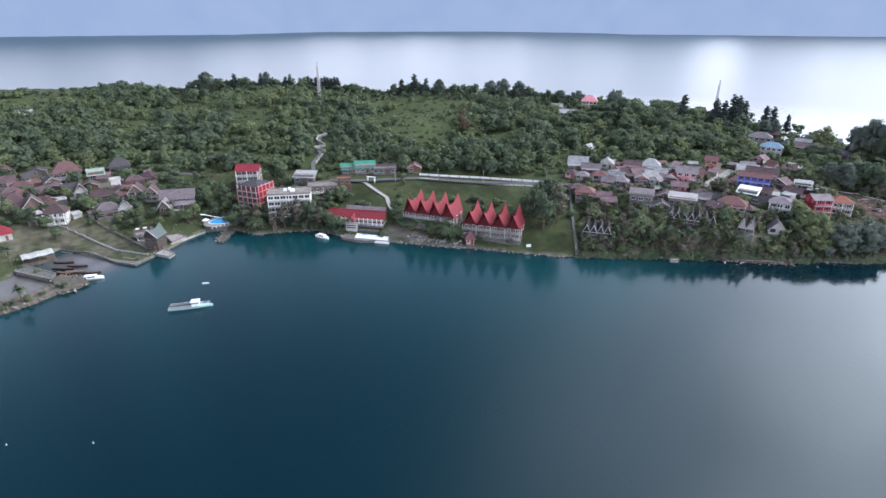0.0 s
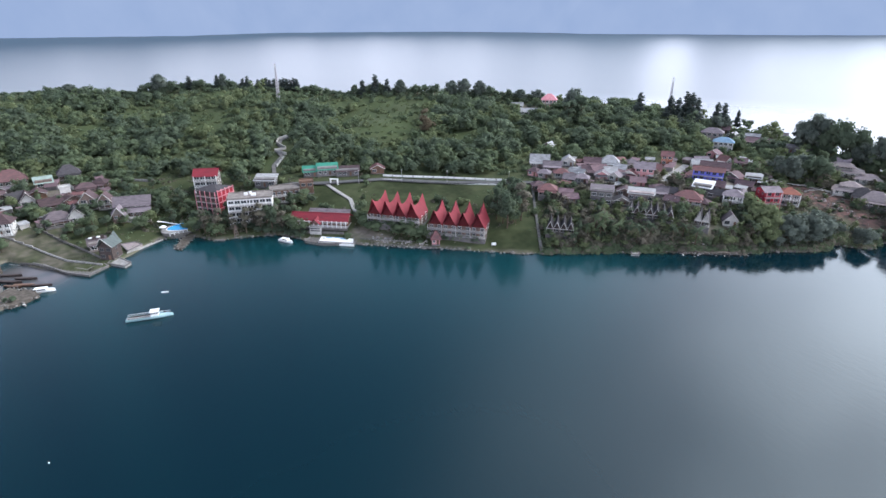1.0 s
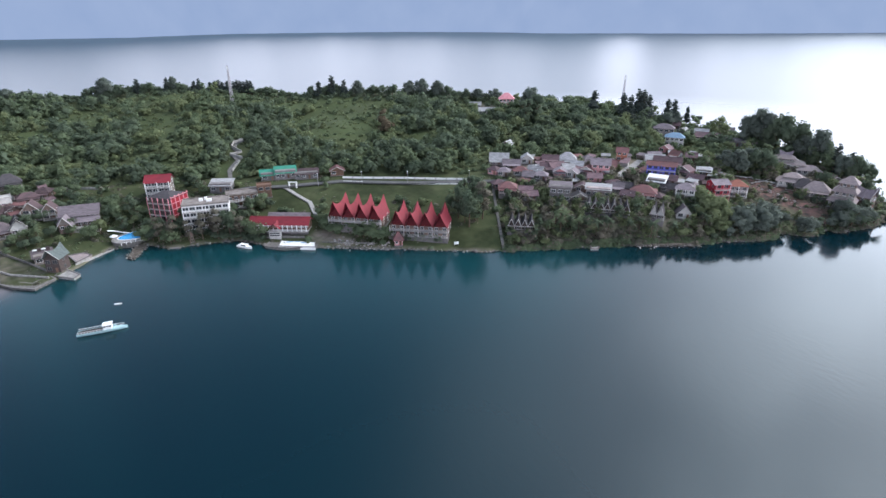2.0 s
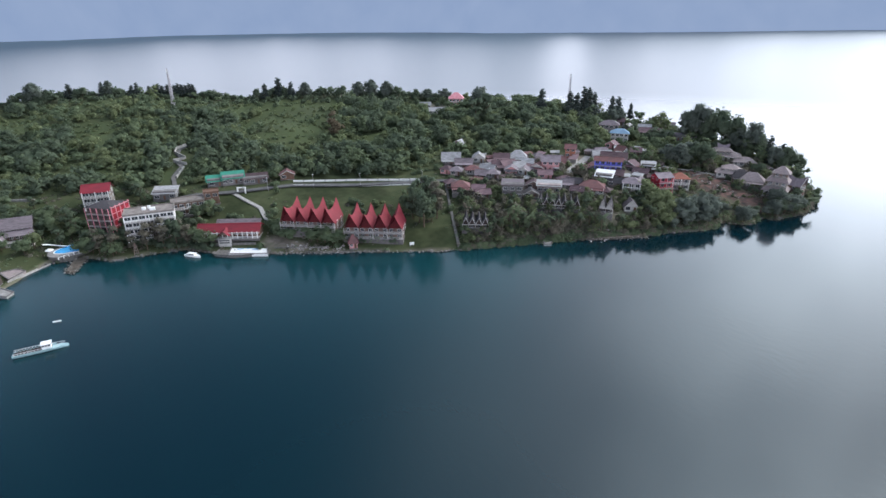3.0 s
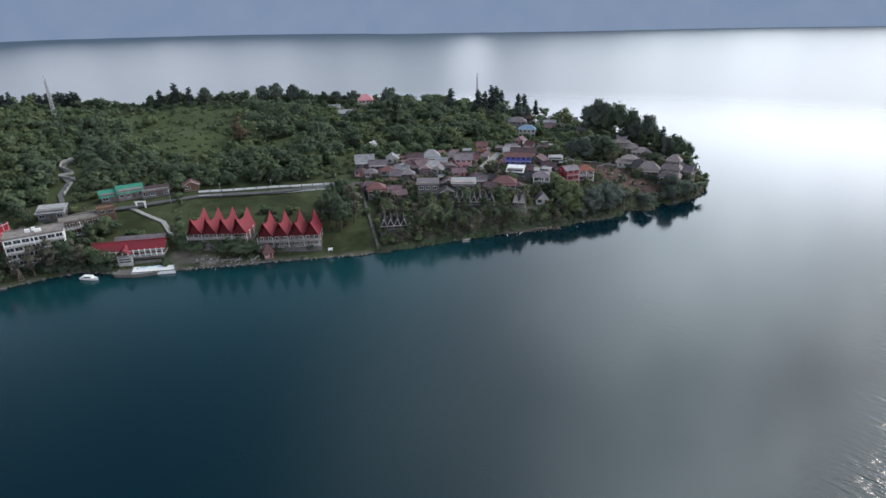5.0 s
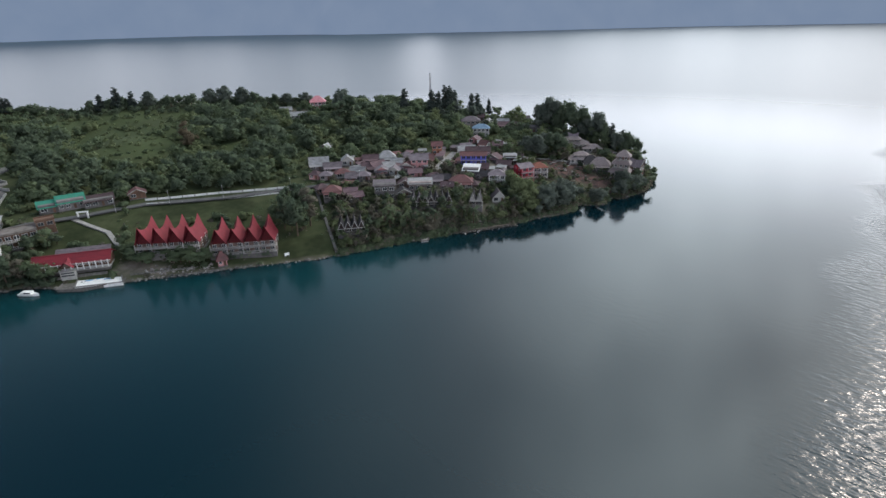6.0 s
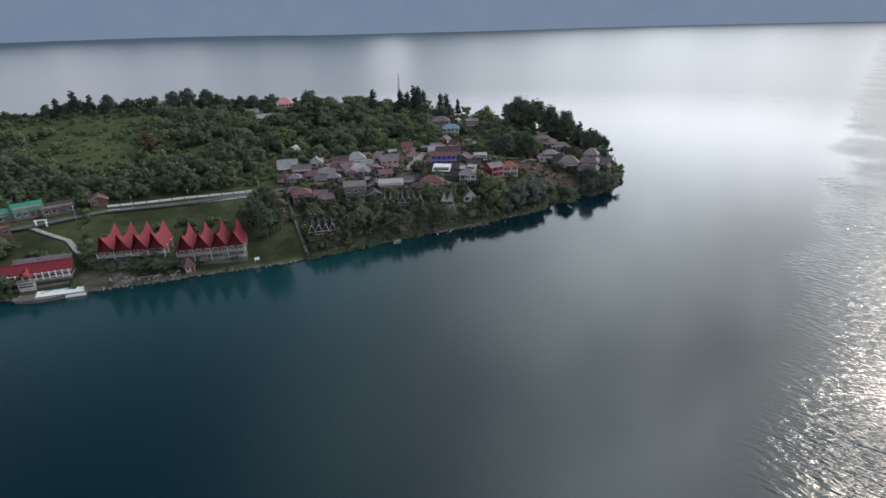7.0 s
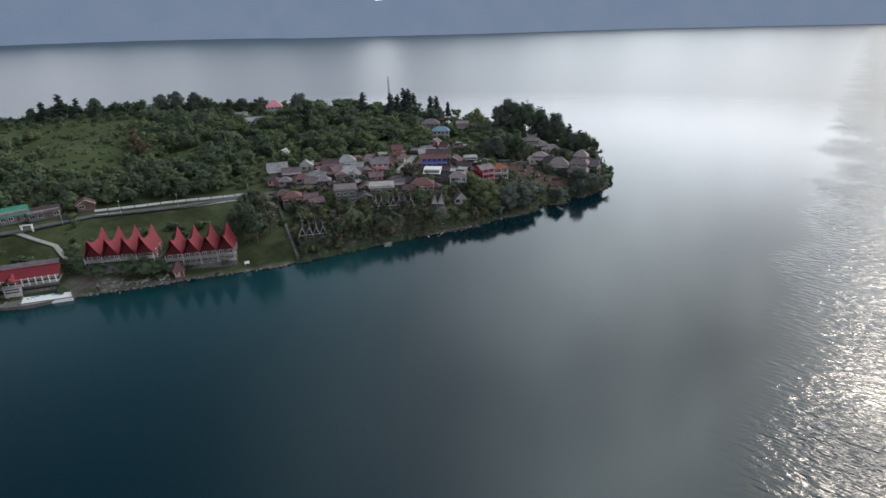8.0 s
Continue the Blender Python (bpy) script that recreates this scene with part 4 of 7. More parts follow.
HOUSES_D = [
    ("orange_house", "tall orange-red house at the wood's edge", (48.6, 316.8), 7.5, 7, 2, "gable", ORANGE_WALL, BRICK_TIN, dict(storey=2.8)),
    ("house", "house with a pale grey roof", (66.0, 314.6), 13, 8, 1, "gable", WHITE_WALL, PALE_TIN, dict(turn=15)),
    ("house", "wide house with a faded red roof", (38.6, 300.2), 13, 9, 1, "gable", ORANGE_WALL, BRICK_TIN, {}),
    ("house", "lilac-grey two-storey house under a tin roof", (34.8, 292.4), 12, 9, 2, "gable", PINK_WALL, GREY_TIN, dict(storey=2.8)),
    ("house", "long house with a rusted roof", (71.6, 307.8), 18, 9, 1, "gable", PINK_WALL, RUST_TIN, dict(lift=1.0)),
    ("villa", "grey-roofed villa high in the trees", (81.6, 373.7), 16, 10, 2, "hip", CREAM_WALL, GREY_TIN, dict(storey=2.8)),
    ("house", "house with a light blue tin roof in the trees", (84.5, 354.6), 14, 9, 2, "hip", WHITE_WALL, BLUE_TIN, dict(storey=2.8)),
    ("shed", "small pale-roofed house among trees", (106.2, 378.4), 9, 6, 1, "gable", WHITE_WALL, PALE_TIN, {}),
    ("house", "long low house with a pale tin roof among trees", (124.5, 394.3), 16, 7, 1, "gable", CREAM_WALL, GREY_TIN, {}),
]
HOUSES_E = [
    ("house", "long low dark-roofed house among trees", (107.8, 370.6), 18, 7, 1, "gable", GREY_WALL, RUST_TIN, {}),
    ("house", "long house with a pale flat roof among trees", (123.3, 360.0), 26, 8, 1, "shed", GREY_WALL, GREY_TIN, dict(rise=1.0)),
    ("cottage", "small white cottage among the trees", (108.0, 326.6), 5, 5, 1, "gable", WHITE_WALL, GREY_TIN, {}),
    ("house", "house with a weathered brown hip roof beside the red bank", (142.5, 294.3), 15, 10, 1, "hip", GREY_WALL, MAUVE_TIN, dict(rise=4.0)),
    ("house", "low brown-roofed house on the bank's edge", (138.3, 298.5), 12, 9, 1, "hip", BROWN_WALL, DARK_TIN, dict(rise=3.4, turn=15)),
    ("hilltop_hotel", "pink and white hotel on the ridge", (-24.9, 435.3), 11, 8, 2, "hip", PINK_WALL, LATTICE, dict(rise=4, balcony=True)),
    ("pavilion", "white-roofed pavilion on the ridge", (-37.8, 410.3), 12, 6, 1, "gable", WHITE_WALL, PALE_TIN, dict(storey=2.4)),
    ("pavilion", "low white pavilion beside the hilltop hotel", (-48.3, 427.8), 8, 5, 1, "gable", WHITE_WALL, PALE_TIN, dict(storey=2.4)),
]
HOUSES_F = [
    ("house", "white-framed house with pale steep gables", (-227.4, 201.0), 11, 9, 2, "cross", TIMBER, RUST_TIN, dict(rise=3.8, turn=-15, balcony=True, storey=2.3)),
    ("house", "white-framed cottage with a steep gable", (-220.8, 204.0), 8, 8, 2, "cross", TIMBER, RUST_TIN, dict(rise=3.2, turn=-15, balcony=True, storey=2.3)),
    ("house", "dark swept-roof house in the garden", (-229.3, 184.2), 16, 10, 1, "hip", BROWN_WALL, GREY_TIN, dict(rise=3)),
    ("cottage", "small dark cottage with steep roof", (-223.6, 188.6), 8, 8, 1, "saddle", WHITE_WALL, DARK_TIN, dict(rise=4.5)),
    ("white_house", "white two-storey house with a brown roof and balcony", (-241.2, 168.0), 9.8, 8, 2, "hip", WHITE_WALL, RUST_TIN, dict(balcony=True, turn=-20, storey=2.7, rise=3.6)),
    ("house", "brown-roofed house with white gable trim", (-259.6, 171.2), 14, 10, 1, "cross", CREAM_WALL, RUST_TIN, dict(rise=5)),
    ("house", "house with a rusted hip roof", (-269.1, 169.4), 14, 10, 1, "hip", CREAM_WALL, RUST_TIN, dict(rise=4)),
    ("house", "brown-roofed house beside the lane", (-268.9, 184.3), 15, 10, 1, "gable", CREAM_WALL, RUST_TIN, dict(turn=20)),
    ("house", "rust-red house on a slope", (-282.7, 183.5), 13, 9, 1, "hip", CREAM_WALL, BRICK_TIN, {}),
]
HOUSES_G = [
    ("house", "house with a dull red roof", (-296.2, 185.5), 12, 9, 1, "gable", CREAM_WALL, RUST_TIN, {}),
    ("red_roof_house", "large house with a faded maroon roof", (-282.5, 208.3), 17, 11, 1, "hip", CREAM_WALL, BRICK_TIN, dict(rise=5)),
    ("shed", "shed with a pale green tin roof", (-264.7, 210.9), 8.5, 6.5, 1, "shed", TIMBER, MINT_TIN, dict(storey=2.3, rise=2.4)),
    ("house", "dark hip-roofed house against the woods", (-263.8, 225.4), 15, 10, 1, "hip", GREY_WALL, DARK_TIN, dict(rise=4)),
    ("water_tower", "small white square tower house", (-245.8, 205.6), 4.5, 4.5, 1, "flat", WHITE_WALL, WHITE_WALL, dict(storey=4.5)),
    ("house", "brown-roofed house in the garden", (-243.4, 194.4), 14, 9, 1, "gable", CREAM_WALL, RUST_TIN, dict(turn=10)),
    ("house", "rusted long roof above the garden", (-240.9, 212.9), 13, 8, 1, "hip", GREY_WALL, RUST_TIN, {}),
    ("house", "low brown house with pale trim", (-253.4, 191.3), 9, 8, 1, "saddle", WHITE_WALL, RUST_TIN, dict(rise=4.5)),
    ("red_roof_house", "small house with a bright red roof", (-248.0, 146.4), 10, 8, 1, "hip", WHITE_WALL, RED_TIN, dict(rise=3.5)),
]
HOUSES_H = [
    ("boathouse", "pale grey boathouse with roof dishes on the quay", (-195.6, 171.4), 6.5, 6, 1, "shed", CREAM_WALL, GREY_TIN, dict(storey=2.8, rise=1.2)),
    ("swept_house", "dark timber house with a steep swept roof on the quay", (-184.2, 166.4), 5.4, 6.5, 2, "saddle", DARK_WALL, SLATE_TIN, dict(storey=2.9, rise=4.2, turn=-35, trim=GREY_WALL)),
    ("house", "white hillside house in the woods", (-409.1, 283.0), 14, 8, 1, "gable", WHITE_WALL, PALE_TIN, {}),
    ("house", "small house on the skyline", (-404.7, 383.4), 12, 8, 1, "gable", WHITE_WALL, GREY_TIN, {}),
]
for name, label, at, w, d, floors, roof, wall, top, more in HOUSES_A + HOUSES_B + HOUSES_C + HOUSES_D + HOUSES_E + HOUSES_F + HOUSES_G + HOUSES_H:
    k = 0.76 if name in ("house", "cottage", "red_roof_house", "red_house", "orange_house", "villa", "lodge") else (0.86 if name in ("white_house", "shed", "blue_house") else 1.0)
    if at[0] < -200:
        top = {BRICK_TIN: MAROON_TIN}.get(top, top)
    if name == "house" and at[0] < -150:
        k, wall = 0.66, {CREAM_WALL: TIMBER, GREY_WALL: BROWN_WALL}.get(wall, wall)
        more = dict(storey=2.5, trim=WHITE_WALL) | more
    elif at[0] > -30:  # the eastern village: pinker tin and plaster, lightened to stand in for brighter light
        wall, top = {CREAM_WALL: ROSE_WALL}.get(wall, wall), {RUST_TIN: LIGHTENED_TIN, GREY_TIN: LILAC_TIN}.get(top, top)
    if name in ("house", "cottage") and floors == 1 and roof in ("gable", "hip"):
        more = dict(porch=True) | more
    made = house(name, label, *at, k * w, k * d, floors, roof, wall, top, **more)
    if name == "guesthouse":
        part("flank", box(w / 2 + 0.2, -d / 2 - 0.2, -3, w / 2 + 0.4, d / 2, floors * 2.8), RED_WALL, made, "bright red flank wall")
        for i in range(5):
            v = -d / 2 - 0.2 + (d + 0.2) * i / 4
            part("frame_post", box(w / 2 + 0.404, v - 0.17, -3, w / 2 + 0.7, v + 0.17, floors * 2.8 + 0.9), LATTICE, made, "pale pink lattice post")
            part("frame_beam", box(w / 2 + 0.704, -d / 2 - 0.4, 0.2 + i * 2.8, w / 2 + 0.84, d / 2 + 0.2, 0.55 + i * 2.8), LATTICE, made, "pale pink lattice beam")
        for i in range(5):
            u = -w / 2 + 0.1 + (w - 0.2) * i / 4
            part("front_post", box(u - 0.14, -d / 2 - 1.5, -3, u + 0.14, -d / 2 - 1.22, floors * 2.8 + 0.2), LATTICE, made, "pale pink lattice post")
    if name == "boathouse":
        for u in (-2.2, 0.8):
            part("dish", mesh_cone(0.9, 0.35), WHITE_PAINT, made, "white dish aerial").location = (u, 1.6, 4.9)
            part("roof_tank", box(u + 0.9, 1.4, 3.6, u + 2.1, 2.4, 5.2), DARK_WALL, made, "black water tank")
    if name == "hotel":
        for u, v, q in ((-2.0, 0.5, 1.6), (1.5, -1.0, 2.2), (0.0, 2.0, 1.2)):
            part("roof_tank", box(u - q / 2, v - 0.6, floors * 2.9 + 0.31, u + q / 2, v + 0.6, floors * 2.9 + 1.5), WHITE_PAINT, made, "white roof tank")


def garden_house(label, x, y, turn):
    """A wide two-tier house: a tall main roof, a windowed upper wall over a skirt roof, and a gabled wing towards the garden."""
    root = tagged(new("garden_house"), label, "house")
    root.matrix_basis = pose(x, y, ground(x, y), 0, 0, toward(x, y) + turn)
    part("plinth", box(-8.2, -5.2, -4, 8.2, 5.2, 0), GREY_WALL, root)
    wall = part("wall", box(-8, -5, 0.004, 8, 5, 2.7), TIMBER, root)
    part("skirt_roof", skin(bmesh.new(), [[(-9, -6.6, 2.2), (9, -6.6, 2.2)], [(-8, -3.4, 4.0), (8, -3.4, 4.0)]], 0.14), LILAC_TIN, root)
    upper = part("upper_wall", box(-7.4, -3.2, 2.704, 7.4, 4.6, 5.4), CREAM_WALL, root)
    part("main_roof", roof_gable(14.8, 7.8, 3.0, 1.0), LILAC_TIN, root).location = (0, 0.7, 5.4)
    part("ridge_cap", box(-8.4, -0.2, 3.0, 8.4, 0.2, 3.14), LILAC_TIN, root).location = (0, 0.7, 5.4)
    for k in range(7):
        window(upper, -6.3 + 2.1 * k, -3.2, 4.6, 1.5, 0.9)
        if k not in (0, 1, 2):
            window(wall, -6.3 + 2.1 * k, -5, 1.4, 1.4, 1.3)
    for s in (-1, 1):
        part("gable", gable_end(7.8, 2.8, -0.06), CREAM_WALL, root).matrix_basis = pose(s * 7.33, 0.7, 5.4, 0, 0, 90)
    part("wing", box(-7.6, -9.0, -3, -2.4, -5.004, 2.6), TIMBER, root)
    part("wing_roof", roof_gable(5.2, 5.0, 3.6, 0.8, "y"), LILAC_TIN, root).location = (-5.0, -7.0, 2.6)
    part("wing_gable", gable_end(5.2, 3.4, -0.06), CREAM_WALL, root).location = (-5.0, -8.9, 2.6)
    for s in (-1, 1):
        part("bargeboard", bar(bmesh.new(), (-5.0 + s * 3.4, -10.4, 1.4), (-5.0, -10.4, 6.2), 0.13), WHITE_WALL, root, "white bargeboard")
        window(root, -5.0 + s * 1.2, -9.0, 1.3, 1.4, 1.3)
    part("terrace", box(-2.2, -8.6, -3, 8.0, -5.204, 0.1), CONCRETE, root)
    for k in range(5):
        part("post", box(-1.8 + 2.4 * k - 0.1, -6.5, 0.104, -1.8 + 2.4 * k + 0.1, -6.3, 2.2), WHITE_WALL, root)


garden_house("wide two-tier house with grey-brown roofs and a gabled wing", -206.4, 205.4, -14)


def tiered_villa(label, x, y, turn, tiers, lift=0.0, crown=0.0):
    """A villa of stacked storeys, each with its own skirt of shingle roof; tiers: width, depth, wall height, roof rise, shift."""
    root = tagged(new("villa"), label, "villa", "villas at the point")
    root.matrix_basis = pose(x, y, ground(x, y) + lift, 0, 0, toward(x, y) + turn)
    z = 0.0
    for i, (w, d, h, rise, shift) in enumerate(tiers):
        wall = part("wall", box(-w / 2 + shift, -d / 2, z - (5 if i == 0 else 1.2), w / 2 + shift, d / 2, z + h), (WHITE_WALL, CREAM_WALL, TIMBER)[i % 3], root)
        part("roof", roof_hip(w, d, rise, 1.1), MAUVE_TIN, root).location = (shift, 0, z + h + 0.18)
        for k in range(max(2, int(w / 2.6))):
            window(wall, -w / 2 + shift + w * (k + 0.5) / max(2, int(w / 2.6)), -d / 2, z + 0.6 * h, 1.3, min(1.4, 0.6 * h))
        part("verandah", box(-w / 2 + shift - 0.3, -d / 2 - 1.2, z - 0.15, w / 2 + shift + 0.3, -d / 2 - 0.004, z + 0.1), CONCRETE, root)
        part("railing", box(-w / 2 + shift - 0.2, -d / 2 - 1.1, z + 0.55, w / 2 + shift + 0.2, -d / 2 - 1.0, z + 0.7), WHITE_WALL, root)
        z += h + 0.45 * rise
        top = shift, z + 0.55 * rise
    if crown:
        part("crown_roof", roof_saddle(crown * 0.7, crown, crown * 0.8, 0.5, 0.9), LILAC_TIN, root, "small swept grey roof on the ridge").matrix_basis = pose(top[0], 0, top[1] - 0.3 * crown, 0, 0, 90)
    return root


tiered_villa("large pale villa with tiered mauve-brown roofs and a swept crown", *(139.3, 323.8), 4, [(14, 9, 3.4, 2.4, 0.0), (8.5, 6.0, 1.4, 2.2, -2.2)], 0.0, 4.2)
tiered_villa("villa wing with a low mauve-brown roof", *(147.1, 317.6), 8, [(11, 7, 2.6, 2.2, 0.0)])
tiered_villa("broad villa with stacked mauve-brown roofs above the red bank", *(135.5, 303.6), 4, [(15, 9, 2.6, 2.4, 0.0), (7.0, 5.0, 1.0, 2.0, -1.0)])
tiered_villa("tall lodge with three stacked mauve-brown roofs at the point", *(150.6, 284.1), -6, [(10, 8, 3.4, 5.2, 0.0), (8.6, 6.6, 2.4, 4.6, 0.3), (6.2, 5, 2.2, 3.2, 1.0)])
house("lodge", "brown timber lodge with a steep swept roof at the point", *(162.0, 286.9), 6.5, 6.5, 2, "saddle", TIMBER, LILAC_TIN, 70, 5.2, 0.45, 2.8)

def cottage_row(label, x, y, turn, n, unit, rise, gable=DARK_WALL, lift=0.6, d=7.0):
    """A terrace of small guest rooms: one dark body under a row of steep swept gables with pale boards, over an open verandah."""
    root = tagged(new("cottage_row"), label, "cottages", "cottage rows on the bank")
    root.matrix_basis = pose(x, y, ground(x, y) + lift, 0, 0, toward(x, y) + turn)
    w, h = n * unit, 2.3
    part("plinth", box(-w / 2 - 0.3, -d / 2 - 1.6, -4.5, w / 2 + 0.3, d / 2 + 0.2, 0.0), GREY_WALL, root)
    part("wall", box(-w / 2, -d / 2, 0.004, w / 2, d / 2, h), DARK_WALL, root)
    part("eaves_beam", box(-w / 2 - 0.2, -d / 2 - 1.5, h - 0.22, w / 2 + 0.2, -d / 2 - 1.3, h), WHITE_WALL, root, "pale eaves beam")
    part("verandah_rail", box(-w / 2, -d / 2 - 1.48, 0.7, w / 2, -d / 2 - 1.4, 0.86), WHITE_WALL, root)
    for i in range(n + 1):
        u = -w / 2 + unit * i
        part("post", box(u - 0.11, -d / 2 - 1.52, 0.004, u + 0.11, -d / 2 - 1.3, h - 0.224), WHITE_WALL, root)
    for i in range(n):
        u = -w / 2 + unit * (i + 0.5)
        part("roof", roof_saddle(unit - 0.5, d + 1.6, rise, 0.3, 0.7, 8), DARK_TIN, root).location = (u, -0.7, h)
        part("gable", gable_end(unit * 0.86, rise * 0.76, -0.06), gable, root).location = (u, -d / 2 - 1.2, h)
        for q in (-1, 1):
            part("bargeboard", bar(bmesh.new(), (u + q * unit * 0.5, -d / 2 - 1.75, h - 0.1), (u, -d / 2 - 2.4, h + rise), 0.1), WHITE_WALL, root, "pale bargeboard")
        window(root, u, -d / 2, 1.3, 1.1, 1.2, "front", WHITE_WALL)


cottage_row("dark terrace of four guest rooms under steep gables with pale boards", -4.2, 229.4, 0, 4, 2.9, 3.4)
cottage_row("long dark terrace under seven steep gables with pale boards", 34.4, 247.2, 1, 7, 2.8, 3.2)
cottage_row("pair of narrow white-fronted cottages under tall pointed gables", 56.6, 246.2, -4, 2, 3.0, 4.6, WHITE_WALL, 0.3, 5.0)
house("cottage", "white cottage under crossed grey tin gables", *(68.8, 251.0), 6.2, 6.0, 1, "cross", WHITE_WALL, GREY_TIN, 12, 3.2, 0.5, 2.4, 0.2, False, GREY_WALL, group="cottage rows on the bank")

# crowded small houses of the village
crowd = random.Random(7)
for at in ((1.0, 287.0), (5.9, 293.4), (11.5, 294.8), (17.7, 293.0), (23.3, 298.1), (28.0, 290.7), (20.3, 285.3), (3.5, 279.0), (-7.4, 285.4), (-21.4, 285.7), (-15.9, 283.6), (-2.8, 278.5),
           (29.4, 309.1), (79.2, 300.2), (80.0, 325.8), (66.9, 321.6), (76.2, 336.0), (88.0, 324.8), (30.8, 280.8), (13.5, 286.7),
           (-280.0, 175.7), (-291.7, 193.4), (-276.9, 194.6), (-313.1, 197.1), (-296.1, 202.9), (-266.9, 188.9), (-261.1, 191.8), (-255.5, 198.4), (-274.2, 176.3), (-258.4, 178.4), (-238.2, 200.8), (-237.7, 219.4),
           (156.2, 307.1), (95.6, 381.2), (93.0, 397.3), (-17.1, 333.1)):
    house("house", *crowd.choice([("small house under a rusted tin roof",), ("small plastered house with a tin roof",)]), *at,
          crowd.uniform(5, 8), crowd.uniform(4.5, 6), 1, crowd.choice(["gable", "gable", "hip", "cross"] if at[0] > -150 else ["gable", "saddle", "cross", "hip"]),
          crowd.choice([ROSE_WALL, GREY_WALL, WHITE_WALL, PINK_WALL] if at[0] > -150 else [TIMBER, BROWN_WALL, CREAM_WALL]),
          crowd.choice([LIGHTENED_TIN, LIGHTENED_TIN, BRICK_TIN, LILAC_TIN, PALE_TIN] if at[0] > -150 else [RUST_TIN, RUST_TIN, DARK_TIN, MAROON_TIN]), crowd.uniform(-30, 30), storey=2.6, porch=crowd.random() < 0.5, group="small village houses")


for at in ((24.2, 268.4), (22.1, 258.6), (44.9, 271.8), (45.6, 263.1), (66.1, 273.6), (82.7, 289.9), (79.3, 279.0), (68.6, 282.8), (-17.7, 267.9), (40.1, 274.1), (58.8, 263.0), (-1.5, 257.5)):
    house("house", *crowd.choice([("low weathered house with a dark tin roof",), ("small timber house among yard walls",)]), *at, crowd.uniform(5, 7.5), crowd.uniform(4.5, 5.5), 1, crowd.choice(["gable", "hip", "cross"]),
          crowd.choice([TIMBER, GREY_WALL, ROSE_WALL, CREAM_WALL]), crowd.choice([LIGHTENED_TIN, DARK_TIN, LILAC_TIN, LIGHTENED_TIN]), crowd.uniform(-20, 20), storey=2.4, group="weathered houses below the street")


def yard_wall(x, y, turn, length):
    root = tagged(new("yard_wall"), "rough grey retaining wall between yards", "wall", "yard walls")
    root.matrix_basis = pose(x, y, ground(x, y), 0, 0, toward(x, y) + turn)
    part("body", box(-length / 2, -0.2, -2.5, length / 2, 0.2, 0.9), GREY_WALL, root)
    part("coping", box(-length / 2 - 0.05, -0.26, 0.904, length / 2 + 0.05, 0.26, 1.02), CONCRETE, root)


for at, length in (((-3.2, 263.0), 14), ((9.9, 263.8), 12), ((20.1, 256.7), 12), ((29.8, 254.8), 14), ((41.5, 259.7), 12), ((53.3, 255.5), 14), ((64.0, 259.2), 12), ((-1.0, 250.0), 10), ((12.9, 242.7), 12), ((75.5, 265.5), 10)):
    yard_wall(*at, crowd.uniform(-8, 8), length)

house("kiosk", "small hut with a pointed red-brown roof by the shore", *(-56.8, 213.1), 3.4, 3.4, 1, "hip", PINK_WALL, BRICK_TIN, rise=3.2, storey=2.4, category="hut")


def sign_board(x, y):
    root = tagged(new("sign_board"), "white board on two posts at the lawn's edge", "sign")
    root.matrix_basis = pose(x, y, ground(x, y), 0, 0, toward(x, y) + 15)
    part("board", box(-1.0, -0.06, 0.7, 1.0, 0.06, 1.9), WHITE_PAINT, root)
    for q in (-0.8, 0.8):
        part("post", box(q - 0.07, 0.064, -0.8, q + 0.07, 0.2, 1.9), METAL, root)


sign_board(*(-31.4, 215.2))


def landing_frame(x, y):
    """The old timber frame that stands at the water below the trees."""
    root = tagged(new("timber_frame"), "old brown timber frame with leaning posts at the water", "frame")
    root.matrix_basis = pose(x, y, 0.2, 0, 0, toward(x, y)) @ Matrix.Diagonal((0.7, 0.7, 0.85, 1))
    for a, b in (((-1.6, 0, -1), (-0.3, 0.5, 6.5)), ((1.6, 0, -1), (0.3, 0.5, 6.5)), ((0, 2, -1), (0, 0.6, 6.6))):
        part("post", bar(bmesh.new(), a, b, 0.22), TIMBER, root)
    for z, q in ((1.2, 1.3), (2.8, 1.0), (4.4, 0.65)):
        part("rung", bar(bmesh.new(), (-q, 0.2, z), (q, 0.2, z), 0.14), CREAM_WALL, root)
    part("platform", box(-2.0, -1.2, -0.3, 2.0, 2.4, 0.1), TIMBER, root)


landing_frame(*(-147.9, 200.5))


def gateway(x, y):
    root = tagged(new("gateway"), "small white garden gateway beside the road", "gate")
    root.matrix_basis = pose(x, y, ground(x, y), 0, 0, toward(x, y) - 20)
    for q in (-1.9, 1.9):
        part("pillar", box(q - 0.3, -0.3, -1, q + 0.3, 0.3, 2.6), WHITE_PAINT, root)
    part("beam", box(-2.4, -0.25, 2.604, 2.4, 0.25, 3.1), WHITE_PAINT, root)
    part("kerb", box(-3.4, -0.25, -1, -2.21, 0.25, 0.9), WHITE_WALL, root)


gateway(*(-121.7, 251.1))


def lamp_post(x, y):
    root = tagged(new("street_lamp"), "slim grey street lamp beside the road", "lamp", "street lamps")
    root.matrix_basis = pose(x, y, ground(x, y), 0, 0, toward(x, y))
    part("pole", bar(bmesh.new(), (0, 0, -0.8), (0, 0, 7.0), 0.09), METAL, root)
    part("arm", bar(bmesh.new(), (0, 0, 6.9), (0, -1.6, 7.2), 0.06), METAL, root)
    part("head", box(-0.18, -2.1, 7.12, 0.18, -1.5, 7.26), WHITE_PAINT, root)


